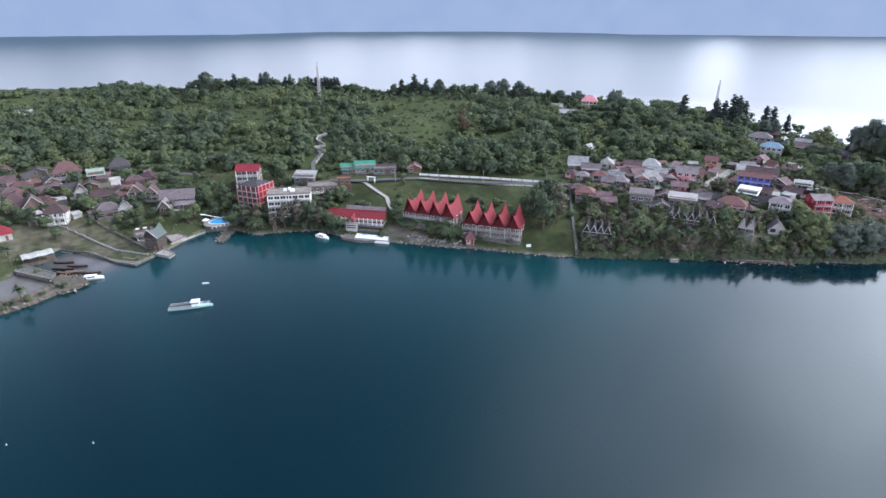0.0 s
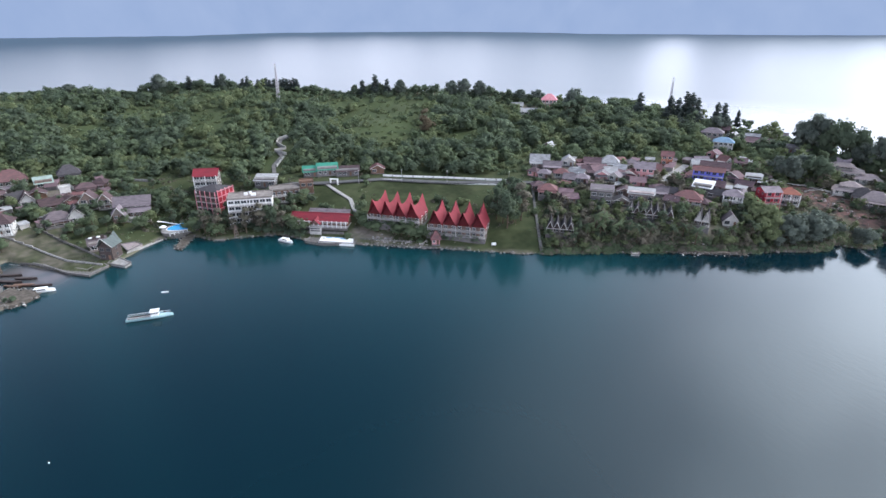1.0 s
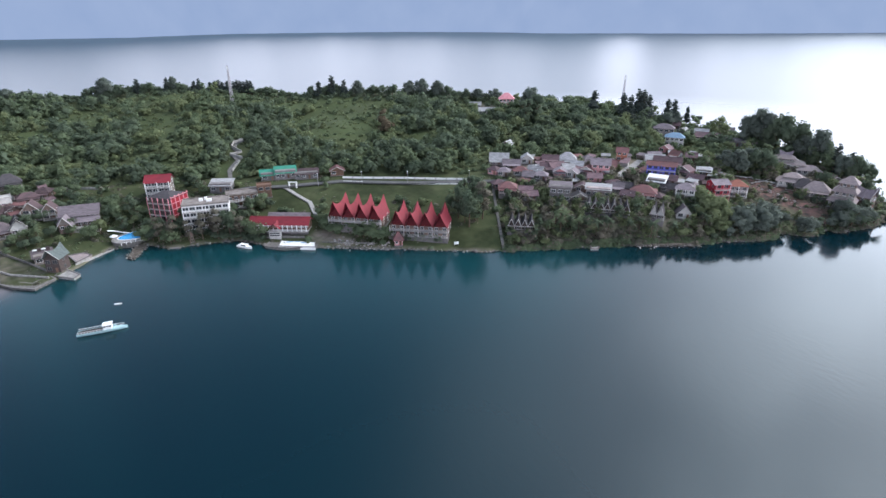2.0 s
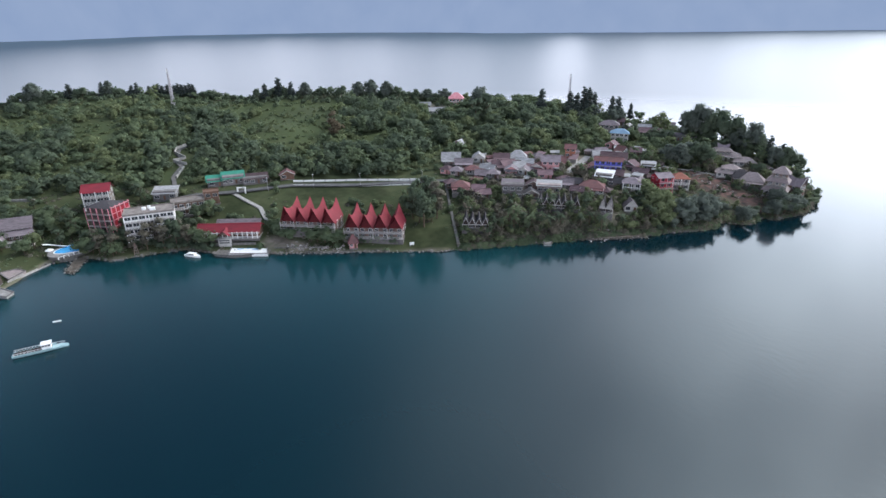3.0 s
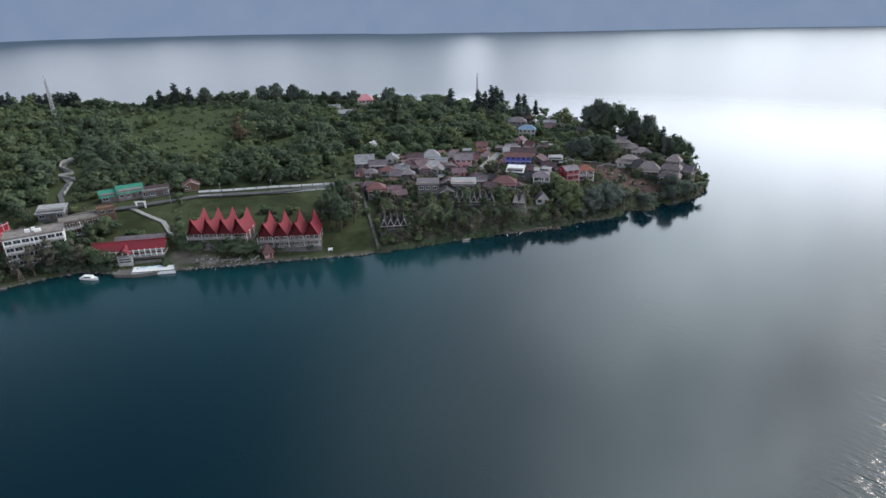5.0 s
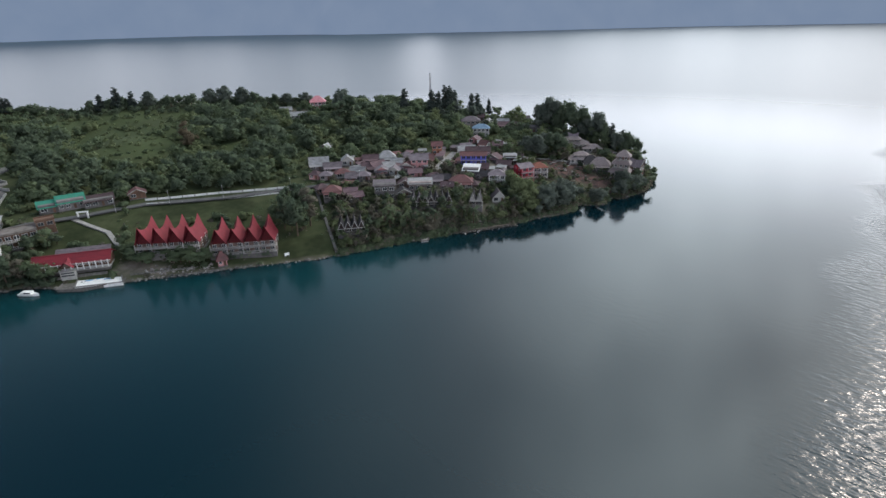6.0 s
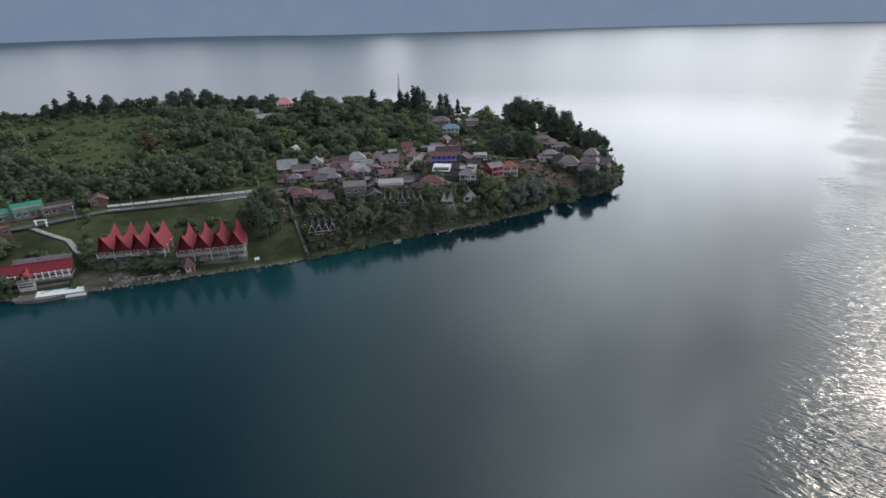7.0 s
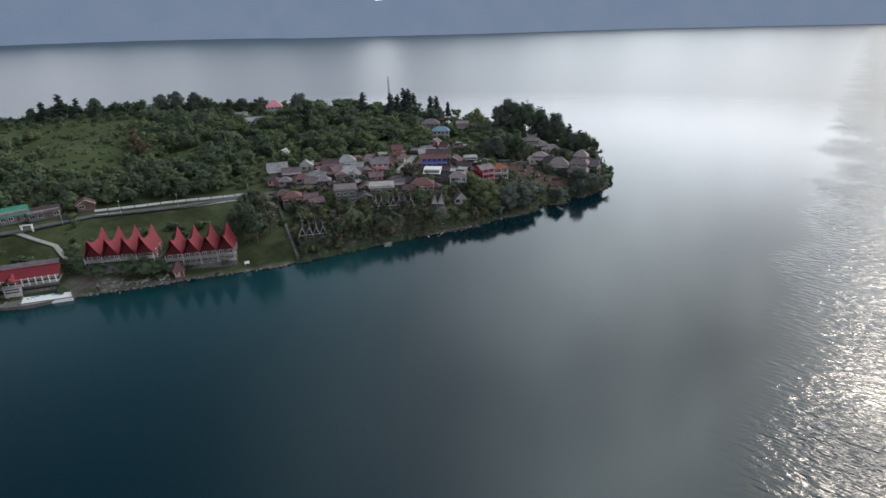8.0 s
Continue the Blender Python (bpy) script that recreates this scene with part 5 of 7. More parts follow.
for at in ((-109.7, 255.4), (-88.2, 262.0), (-64.6, 265.8), (-33.0, 270.5), (1.5, 274.5)):
    lamp_post(*at)


# ---- masts, boats, quays ----
def mast(label, x, y, h):
    root = tagged(new("radio_mast"), label, "mast")
    root.matrix_basis = pose(x, y, ground(x, y))
    for sx, sy in ((-1, -1), (1, -1), (1, 1), (-1, 1)):
        part("leg", bar(bmesh.new(), (sx * 1.0, sy * 1.0, -1), (sx * 0.28, sy * 0.28, h), 0.16), METAL, root)
    n = int(h / 2.4)
    for i in range(n):
        z0, z1 = h * i / n, h * (i + 1) / n
        r0, r1 = 1.0 - 0.72 * i / n, 1.0 - 0.72 * (i + 1) / n
        c0, c1 = [(-r0, -r0, z0), (r0, -r0, z0), (r0, r0, z0), (-r0, r0, z0)], [(-r1, -r1, z1), (r1, -r1, z1), (r1, r1, z1), (-r1, r1, z1)]
        for k in range(4):
            part("brace", bar(bmesh.new(), c0[k], c1[(k + 1) % 4], 0.07), METAL, root)
            part("ring_bar", bar(bmesh.new(), c1[k], c1[(k + 1) % 4], 0.07), METAL, root)
    part("antenna", box(-0.3, -0.5, h - 3.5, 0.3, -0.35, h - 0.5), WHITE_PAINT, root)
    return root


mast("tall lattice radio mast on the ridge", *(-235.2, 398.2), 29)
mast("slender lattice radio mast among conifers", *(63.4, 442.5), 27)


def hull_mesh(length, beam, height, n=14):
    rows = []
    for i in range(n + 1):
        u = i / n
        b = beam / 2 * (1 - max(0, (u - 0.55) / 0.45) ** 2.2) * (0.86 + 0.14 * min(1, u * 4)) + 0.02
        x, sheer = (u - 0.5) * length, height * (0.9 + 0.55 * max(0, u - 0.45) ** 1.5)
        rows.append([(x, -b, sheer), (x, -b * 0.85, 0.25), (x, -b * 0.3, -0.5), (x, b * 0.3, -0.5), (x, b * 0.85, 0.25), (x, b, sheer)])
    bm = bmesh.new()
    v = [[bm.verts.new(p) for p in r] for r in rows]
    for i in range(n):
        for j in range(5):
            bm.faces.new((v[i][j], v[i][j + 1], v[i + 1][j + 1], v[i + 1][j]))
        bm.faces.new((v[i][5], v[i][0], v[i + 1][0], v[i + 1][5]))
    bm.faces.new(v[0]), bm.faces.new(v[-1][::-1])
    bmesh.ops.recalc_face_normals(bm, faces=bm.faces)
    return bm


def ferry(x, y, turn):
    root = tagged(new("ferry_boat"), "pale turquoise open passenger boat with a white wheelhouse", "boat")
    root.matrix_basis = pose(x, y, 0.1, 0, 0, turn) @ Matrix.Diagonal((0.84, 0.84, 0.62, 1))
    part("hull", hull_mesh(17, 3.4, 1.2), TURQUOISE, root)
    part("well", skin(bmesh.new(), [[(-8.2, -1.5, 1.3), (-8.2, 1.5, 1.3)], [(3.5, -1.6, 1.38), (3.5, 1.6, 1.38)]], 0.1), DARK_WALL, root, "dark open passenger well")
    for q in (-1.62, 1.62):
        part("gunwale", bar(bmesh.new(), (-8.3, q, 1.45), (4.6, q * 0.97, 1.55), 0.12), TURQUOISE, root)
        part("handrail", bar(bmesh.new(), (-8.0, q, 2.5), (0.6, q, 2.5), 0.06), WHITE_PAINT, root)
    for i in range(9):
        u = -7.6 + i * 1.0
        for q in (-1.6, 1.6):
            part("post", box(u - 0.06, q - 0.05, 1.45, u + 0.06, q + 0.05, 2.45), WHITE_PAINT, root)
        if 0 < i < 8:
            part("thwart", box(u - 0.2, -1.45, 1.45, u + 0.2, 1.45, 1.75), DARK_WALL, root)
    cabin = part("wheelhouse", box(0.6, -1.3, 1.4, 3.4, 1.3, 4.0), WHITE_PAINT, root)
    part("wheelhouse_roof", box(0.3, -1.5, 4.004, 3.7, 1.5, 4.14), WHITE_PAINT, root)
    for s in (-1, 1):
        for q in (1.1, 2.0, 2.9):
            part("pane", box(q - 0.35, s * 1.3 - 0.03, 2.8, q + 0.35, s * 1.3 + 0.03, 3.6), GLASS, cabin)
    part("pane", box(3.38, -1.0, 2.8, 3.43, 1.0, 3.6), GLASS, cabin)
    part("rail", bar(bar(bmesh.new(), (3.0, -1.6, 2.2), (7.6, -0.4, 2.6), 0.05), (3.0, 1.6, 2.2), (7.6, 0.4, 2.6), 0.05), WHITE_PAINT, root)
    return root


def speedboat(name, label, x, y, turn, length=8.0):
    root = tagged(new(name), label, "boat")
    root.matrix_basis = pose(x, y, 0.1, 0, 0, turn)
    part("hull", hull_mesh(length, length * 0.3, 0.9), WHITE_PAINT, root)
    part("cabin", box(-length * 0.2, -length * 0.11, 0.85, length * 0.18, length * 0.11, 1.5), WHITE_PAINT, root)
    part("roof", box(-length * 0.32, -length * 0.13, 1.504, length * 0.2, length * 0.13, 1.6), WHITE_PAINT, root)
    for s in (-1, 1):
        part("pane", box(-length * 0.17, s * length * 0.11 - 0.03, 1.0, length * 0.15, s * length * 0.11 + 0.03, 1.42), GLASS, root)
    return root


ferry(*(-133.6, 129.0), 33)
speedboat("motor_boat", "small white motor boat moored off the hotel", *(-123.4, 201.2), -12, 7.5)
speedboat("motor_boat", "white motor boat at the stone quay", *(-185.6, 135.5), 33, 8.0)


QUAY_EDGES = []


def quay(name, label, corners, top, material=STONE, category="quay", depth=6.0):
    """A walled slab of stone or concrete with a coping, through plan corners."""
    root = tagged(new(name), label, category)
    bm = bmesh.new()
    hi = [bm.verts.new((x, y, top - 0.14)) for x, y in corners]
    lo = [bm.verts.new((x, y, -depth)) for x, y in corners]
    bm.faces.new(hi), bm.faces.new(lo[::-1])
    for i in range(len(corners)):
        j = (i + 1) % len(corners)
        bm.faces.new((hi[i], lo[i], lo[j], hi[j]))
    bmesh.ops.recalc_face_normals(bm, faces=bm.faces)
    part("body", bm, material, root)
    for (x0, y0), (x1, y1) in zip(corners, corners[1:] + corners[:1]):
        k = math.hypot(x1 - x0, y1 - y0)
        if material is RUBBLE:
            QUAY_EDGES.append((x0, y0, x1, y1, top))
            continue
        c = part("coping", box(-0.1, -0.25, top - 0.13, k + 0.1, 0.25, top + 0.12), GREY_WALL, root)
        c.matrix_basis = pose(x0, y0, 0, 0, 0, math.degrees(math.atan2(y1 - y0, x1 - x0)))
    return root


quay("quay", "outer stone quay with a rough rubble top", [(-194.3, 99.7), (-190.3, 105.7), (-187.4, 114.1), (-186.7, 122.4), (-193.3, 125.9), (-194.4, 118.9), (-199.1, 110.3), (-202.3, 105.0)], 1.3, RUBBLE)
quay("quay", "stone quay with a landing stage beside a basin", [(-187.0, 121.4), (-183.8, 124.4), (-182.9, 131.7), (-187.8, 134.4), (-199.0, 133.2), (-197.6, 129.2)], 1.2, RUBBLE)
quay("quay", "dark stone wall between the basin and the boat shed", [(-217.5, 129.1), (-197.6, 128.4), (-200.6, 132.6), (-220.6, 134.1)], 1.6, STONE)
quay("jetty", "narrow stone jetty bounding the garden", [(-212.9, 155.4), (-189.5, 149.7), (-179.6, 150.0), (-179.2, 159.1), (-184.3, 161.1), (-184.1, 153.8), (-194.2, 154.1), (-213.9, 159.1)], 0.9)
quay("jetty", "short concrete landing jetty at the swept-roof house", [(-181.1, 160.9), (-172.1, 160.2), (-172.5, 163.8), (-183.8, 167.8)], 1.0, CONCRETE)
quay("jetty", "rough stone jetty below the swimming pool", [(-166.0, 181.9), (-162.7, 181.6), (-165.6, 190.8), (-167.9, 197.8), (-172.5, 196.3)], 0.9, RUBBLE)
quay("terrace", "grey stone terrace in front of the restaurant", [(-114.4, 202.0), (-104.8, 200.9), (-91.8, 205.2), (-93.1, 213.5), (-98.9, 221.6), (-114.5, 214.0)], 1.1, STONE, "terrace")
deck = quay("pontoon", "white floating deck with faded blue markings", [(-108.1, 202.2), (-91.6, 203.6), (-96.0, 214.2), (-111.0, 213.6)], 1.5, WHITE_PAINT, "deck", 2)
px, py = (-102.1, 208.3)
for u, v in ((-3.2, -0.6), (0.4, 0.4), (3.4, -0.3)):
    part("marking", box(-1.3, -0.35, 1.366, 1.3, 0.35, 1.38), POOL_BLUE, deck, "faded blue marking").matrix_basis = pose(px + u, py + v, 0, 0, 0, 12)
quay("terrace", "ruined stone terrace with rubble at the waterline", [(46.2, 229.8), (58.1, 232.0), (70.6, 234.4), (73.0, 241.8), (59.6, 241.1), (48.2, 237.2)], 1.1, RUBBLE, "terrace")
quay("landing", "low stone landing below the bank", [(26.1, 222.5), (29.4, 223.0), (30.1, 226.9), (26.7, 226.4)], 0.8, CONCRETE, "landing")


def shallows(label, corners):
    """Still, muddy water over silt, held in by the quays."""
    bm = bmesh.new()
    bm.faces.new([bm.verts.new((x, y, 0.03)) for x, y in corners])
    bmesh.ops.recalc_face_normals(bm, faces=bm.faces)
    me = bpy.data.meshes.new("shallows")
    bm.to_mesh(me), bm.free()
    me.materials.append(MUD)
    tagged(new("shallows", me), label, "water", kind="structure")


shallows("grey-brown muddy water in the walled basin", [(-201.7, 106.4), (-198.2, 109.7), (-193.5, 118.3), (-193.5, 126.3), (-198.8, 130.1), (-218.5, 129.9), (-220.3, 120.9)])


def ring(a, b, bulge, n=28):
    """A rounded, uneven outline."""
    return [(a * math.cos(q) + bulge * math.sin(2 * q), b * math.sin(q)) for q in (2 * math.pi * i / n for i in range(n))]


def plate(outline, z0, z1):
    bm = bmesh.new()
    hi, lo = [bm.verts.new((x, y, z1)) for x, y in outline], [bm.verts.new((x, y, z0)) for x, y in outline]
    bm.faces.new(hi), bm.faces.new(lo[::-1])
    for i in range(len(outline)):
        j = (i + 1) % len(outline)
        bm.faces.new((hi[i], lo[i], lo[j], hi[j]))
    return bm


def pool(corners_at):
    root = tagged(new("swimming_pool"), "blue swimming pool with a white paved deck by the lake", "pool")
    x, y = corners_at
    root.matrix_basis = pose(x, y, max(ground(x, y), 0.8) + 0.5, 0, 0, toward(x, y) + 24) @ Matrix.Diagonal((1.12, 1.2, 1, 1))
    part("retaining_wall", plate(ring(9.8, 6.2, 0.5), -6, -0.304), STONE, root)
    part("deck", plate(ring(10, 6.4, 0.5), -0.3, 0.0), CONCRETE, root, "pale paved deck")
    part("rim", plate(ring(7.4, 4.5, 1.2), 0.004, 0.22), WHITE_PAINT, root)
    part("water", plate(ring(7.0, 4.1, 1.2), 0.05, 0.24), POOL_BLUE, root)
    chute = skin(bmesh.new(), [[(-9 + 1.1 * i, 4.1 + 0.9 * math.sin(i * 0.8), 4.0 - 0.5 * i), (-8.9 + 1.1 * i, 4.6 + 0.9 * math.sin(i * 0.8), 3.6 - 0.5 * i), (-9 + 1.1 * i, 5.1 + 0.9 * math.sin(i * 0.8), 4.0 - 0.5 * i)] for i in range(8)], 0.12)
    part("slide", chute, WHITE_PAINT, root, "white water slide")
    bm = bmesh.new()
    for i in range(12):
        block(bm, -10 + i * 1.8, -6, 0.004, -9.8 + i * 1.8, -5.85, 1.0)
    block(bm, -10, -5.98, 1.004, 10, -5.88, 1.1)
    part("railing", bm, WHITE_PAINT, root)
    for i, (u, v) in enumerate(((-8.5, 2), (8.6, 3), (8.4, -2))):
        part("parasol", mesh_cone(1.5, 0.8), WHITE_PAINT, root).location = (u, v, 2.2)
        part("parasol_pole", box(u - 0.05, v - 0.05, 0, u + 0.05, v + 0.05, 2.3), METAL, root)
    return root


pool((-175.5, 201.9))


# ---- trees ----
def leaf_cards(rng, centres, radii, n, size, flat=0.0):
    """n leaf sprays spread over lumps, each a folded card of its own size and lean."""
    share = rng.choice(len(radii), n, p=np.array(radii) ** 2 / np.sum(np.array(radii) ** 2))
    d = rng.normal(size=(n, 3))
    d /= np.linalg.norm(d, axis=1)[:, None]
    d[:, 2] = np.where(d[:, 2] < -0.35, -d[:, 2], d[:, 2])
    pos = np.array(centres)[share] + d * (np.array(radii)[share] * rng.uniform(0.7, 1.25, n))[:, None] * (1, 1, 0.85)
    nor = d + rng.normal(size=(n, 3)) * 0.4 + (0, 0, 0.25)
    nor /= np.linalg.norm(nor, axis=1)[:, None]
    t = np.cross(nor, rng.normal(size=(n, 3)))
    t /= np.linalg.norm(t, axis=1)[:, None]
    b = np.cross(nor, t)
    s = size * rng.uniform(0.6, 1.4, n)[:, None]
    v = np.stack([pos - t * s * 0.6, pos - b * s * 0.45 - nor * s * 0.12, pos + t * s * 0.6, pos + b * s * 0.45 - nor * s * 0.12], 1)
    mid = np.array(centres).mean(0) - (0, 0, 1.0)
    out = (pos - mid) / np.linalg.norm(pos - mid, axis=1)[:, None]
    shade = 0.38 * d + 0.62 * out + 0.24 * nor + (0, 0, 0.12)  # sprays shade with the mass of the crown they belong to
    return v.reshape(-1, 3), np.repeat(shade / np.linalg.norm(shade, axis=1)[:, None], 4, 0)


def lumps(rng, n, r, h, base, lump):
    c, k = [], []
    for _ in range(n):
        a, q, z = rng.uniform(0, 6.28), np.sqrt(rng.uniform()), rng.uniform()
        wide = r * (0.55 + 0.9 * z * (1 - z) * 2) * 0.75
        c.append((q * wide * np.cos(a), q * wide * np.sin(a), base + h * (0.1 + 0.8 * z)))
        k.append(lump * rng.uniform(0.5, 1.3))
    return c, k


def rounded_lump():
    """Vertices and triangles of a small round lump."""
    bm = bmesh.new()
    bmesh.ops.create_icosphere(bm, subdivisions=1, radius=1.0)
    bm.verts.ensure_lookup_table()
    return np.array([v.co for v in bm.verts]), np.array([[v.index for v in f.verts] for f in bm.faces])


LUMP_V, LUMP_T = rounded_lump()
KNOB_V = np.array([(1, 0, 0), (-1, 0, 0), (0, 1, 0), (0, -1, 0), (0, 0, 1), (0, 0, -1)], float)
KNOB_T = np.array([(0, 2, 4), (2, 1, 4), (1, 3, 4), (3, 0, 4), (2, 0, 5), (1, 2, 5), (3, 1, 5), (0, 3, 5)])


def core_verts(centres, radii, shrink=0.74, plain=False):
    """Small lumps that fill the inside of a crown, with their normals."""
    lv, lt = (KNOB_V, KNOB_T) if plain else (LUMP_V, LUMP_T)
    v = np.concatenate([np.array(c) + lv * (1, 1, 0.85) * r * shrink for c, r in zip(centres, radii)])
    t = np.concatenate([lt + len(lv) * i for i in range(len(radii))])
    return v, t, np.tile(lv, (len(radii), 1))


def crown(seed, kind, share=1.0, big=1.0):
    """Vertices, quads and triangles of a crown of about unit tree size in metres, standing on z = 0."""
    rng = np.random.default_rng(seed)
    if kind in ("broad", "shore"):
        c, k = lumps(rng, 9, 4.4, 4.6, 2.9, 2.15)
        n, s = 210, 1.05
    elif kind == "grand":
        c, k = lumps(rng, 30, 8.0, 11.5, 1.8, 2.7)
        n, s = 1500, 0.95
    elif kind == "tall":
        c, k = lumps(rng, 11, 3.0, 10.6, 1.2, 1.75)
        n, s = 230, 0.95
    elif kind == "bush":
        c, k = lumps(rng, 6, 2.4, 1.6, 0.4, 1.1)
        n, s = 120, 0.7
    elif kind == "conifer":
        c, k = [], []
        for i in range(15):
            z = 2.0 + 15 * i / 15
            w = 2.1 * (1 - i / 16) + 0.25
            for j in range(3):
                a = rng.uniform(0, 6.28)
                c.append((w * 0.55 * np.cos(a), w * 0.55 * np.sin(a), z))
                k.append(0.5 * w + 0.35)
        n, s = 420, 0.75
    elif kind == "casuarina":
        c, k = lumps(rng, 14, 2.6, 10.5, 2.2, 1.25)
        n, s = 330, 0.7
    elif kind == "palm":
        v = []
        for i in range(22):
            a, up = rng.uniform(0, 6.28), rng.uniform(-0.5, 1.2)
            for j in range(7):
                r0, r1 = 0.45 * j, 0.45 * (j + 1)
                z0, z1 = 7 + up * r0 - 0.16 * r0 * r0, 7 + up * r1 - 0.16 * r1 * r1
                w0, w1 = 0.75 * (1 - j / 7.5), 0.75 * (1 - (j + 1) / 7.5)
                c, q = np.cos(a), np.sin(a)
                v += [(r0 * c - w0 * q, r0 * q + w0 * c, z0 - 0.1), (r0 * c + w0 * q, r0 * q - w0 * c, z0 - 0.1), (r1 * c + w1 * q, r1 * q - w1 * c, z1 - 0.1), (r1 * c - w1 * q, r1 * q + w1 * c, z1 - 0.1)]
        v = np.array(v)
        cv, ct, cn = core_verts([(0, 0, 7)], [0.5])
        up = v - (0, 0, 5.5)
        up /= np.linalg.norm(up, axis=1)[:, None]
        return np.concatenate([v, cv]), np.arange(len(v)).reshape(-1, 4), ct + len(v), np.concatenate([up, cn])
    v, shade = leaf_cards(rng, c, k, int(n * share), s * big)
    cv, ct, cn = core_verts(c, k, plain=share < 1)
    quads = np.arange(len(v)).reshape(-1, 4)
    return np.concatenate([v, cv]), quads, ct + len(v), np.concatenate([shade, cn])


def mesh_from(name, v, quads, tris, material, normals=None):
    me = bpy.data.meshes.new(name)
    me.vertices.add(len(v))
    me.vertices.foreach_set("co", np.asarray(v, np.float32).ravel())
    loops = np.concatenate([quads.ravel(), tris.ravel()])
    me.loops.add(len(loops))
    me.loops.foreach_set("vertex_index", loops.astype(np.int32))
    me.polygons.add(len(quads) + len(tris))
    me.polygons.foreach_set("loop_start", np.concatenate([np.arange(len(quads)) * 4, len(quads) * 4 + np.arange(len(tris)) * 3]).astype(np.int32))
    me.update(calc_edges=True)
    me.materials.append(material)
    if normals is not None:
        me.shade_smooth()
        me.normals_split_custom_set_from_vertices(np.asarray(normals, np.float32))
    return me


def trunk_mesh(h, r, limbs=5, seed=0):
    rng = random.Random(seed)
    bm = bmesh.new()
    prev = None
    for i in range(6):
        z, q = -1.0 + (h + 1.0) * i / 5, r * (1 - 0.75 * i / 5)
        ring = [bm.verts.new((q * math.cos(a * math.pi / 3) + 0.12 * math.sin(i), q * math.sin(a * math.pi / 3), z)) for a in range(6)]
        if prev:
            for a in range(6):
                bm.faces.new((prev[a], prev[(a + 1) % 6], ring[(a + 1) % 6], ring[a]))
        prev = ring
    for i in range(limbs):
        z, a = h * (0.45 + 0.5 * i / limbs), rng.uniform(0, 6.28)
        bar(bm, (0, 0, z), (math.cos(a) * h * 0.28, math.sin(a) * h * 0.28, z + h * 0.22), r * 0.25)
    me = bpy.data.meshes.new("trunk")
    bm.to_mesh(me), bm.free()
    me.materials.append(BARK)
    return me


CROWNS = {}
for kind, count, materials in (("broad", 4, (LEAF, LEAF_DARK, LEAF_PALE, LEAF)), ("tall", 3, (LEAF, LEAF_DARK, LEAF_DARK)), ("bush", 3, (LEAF, LEAF_PALE, LEAF_DARK)),
                               ("conifer", 2, (NEEDLE, NEEDLE)), ("casuarina", 2, (SCRUB, LEAF_DARK)), ("grand", 3, (HAZED_LEAF, HAZED_LEAF, LEAF_DARK)), ("shore", 1, (HAZED_LEAF,)), ("palm", 2, (LEAF, LEAF_DARK))):
    for i in range(count):
        v, q, t, shade = crown(11 * i + len(kind) * 101, kind)
        h = v[:, 2].max()
        CROWNS.setdefault(kind, []).append((mesh_from("crown", v, q, t, materials[i], shade), trunk_mesh(h * 0.8, 0.3 if kind != "bush" else 0.1, 0 if kind in ("conifer", "casuarina", "palm") else 5, i), v, q, t, shade))
v, q, t, shade = CROWNS["tall"][0][2:]
CROWNS["dry"] = [(mesh_from("crown", v, q, t, LEAF_DRY, shade), CROWNS["tall"][0][1], v, q, t, shade)]

LIGHT_CROWNS = {kind: [crown(31 * i + 5, kind, 0.62, 1.1) for i in range(4)] for kind in ("broad", "tall", "bush")} | {"grand": [crown(17 * i + 3, "grand", 0.24, 1.5) for i in range(4)]}  # fewer, larger sprays for far woods
grove = random.Random(3)


def tree(kind, label, x, y, size=1.0, wide=None, group="", pick=None):
    i = grove.randrange(len(CROWNS[kind])) if pick is None else pick % len(CROWNS[kind])
    crown_me, trunk_me = CROWNS[kind][i][:2]
    root = tagged(new("bush" if kind == "bush" else "tree"), label, "bush" if kind == "bush" else "tree", group)
    foot = 1.0 if group == "bushes on the quay" else max(ground(x, y), 0.2) - 0.2
    root.matrix_basis = pose(x, y, foot, 0, 0, grove.uniform(0, 360)) @ Matrix.Diagonal(((wide or size), (wide or size), size, 1))
    for nm, me in (("trunk", trunk_me), ("crown", crown_me)):
        o = new(nm, me)
        o.parent = root
    return root


tree("palm", "palm with drooping fronds leaning over the water", *(163.0, 276.4), 0.85, 1.7, group="palms")
for at, size, wide in (((150.3, 270.2), 0.66, 0.72), ((143.8, 267.4), 0.55, 0.6), ((156.4, 274.0), 0.6, 0.62), ((124.4, 256.2), 0.6, 0.6), ((147.2, 274.0), 0.7, 0.6)):
    tree("grand", "dense dark tree hanging over the water at the point", *at, size, wide, group="trees over the water at the point", pick=0)
for at in ((52.9, 235.1), (43.6, 235.4), (34.0, 233.3), (20.8, 231.8), (7.6, 227.5), (2.5, 225.3), (63.1, 238.8), (77.3, 246.0), (28.5, 230.5), (14.3, 232.7), (68.0, 242.2), (47.9, 237.5), (87.6, 252.2), (77.3, 246.1), (-211.7, 185.5), (12.9, 229.1), (10.8, 232.2), (17.9, 229.8), (-190.9, 112.3), (-224.2, 191.7), (-224.6, 132.9), (93.6, 253.3)):
    tree("palm", "palm with drooping fronds near the water", *at, grove.uniform(0.8, 1.1), group="palms")

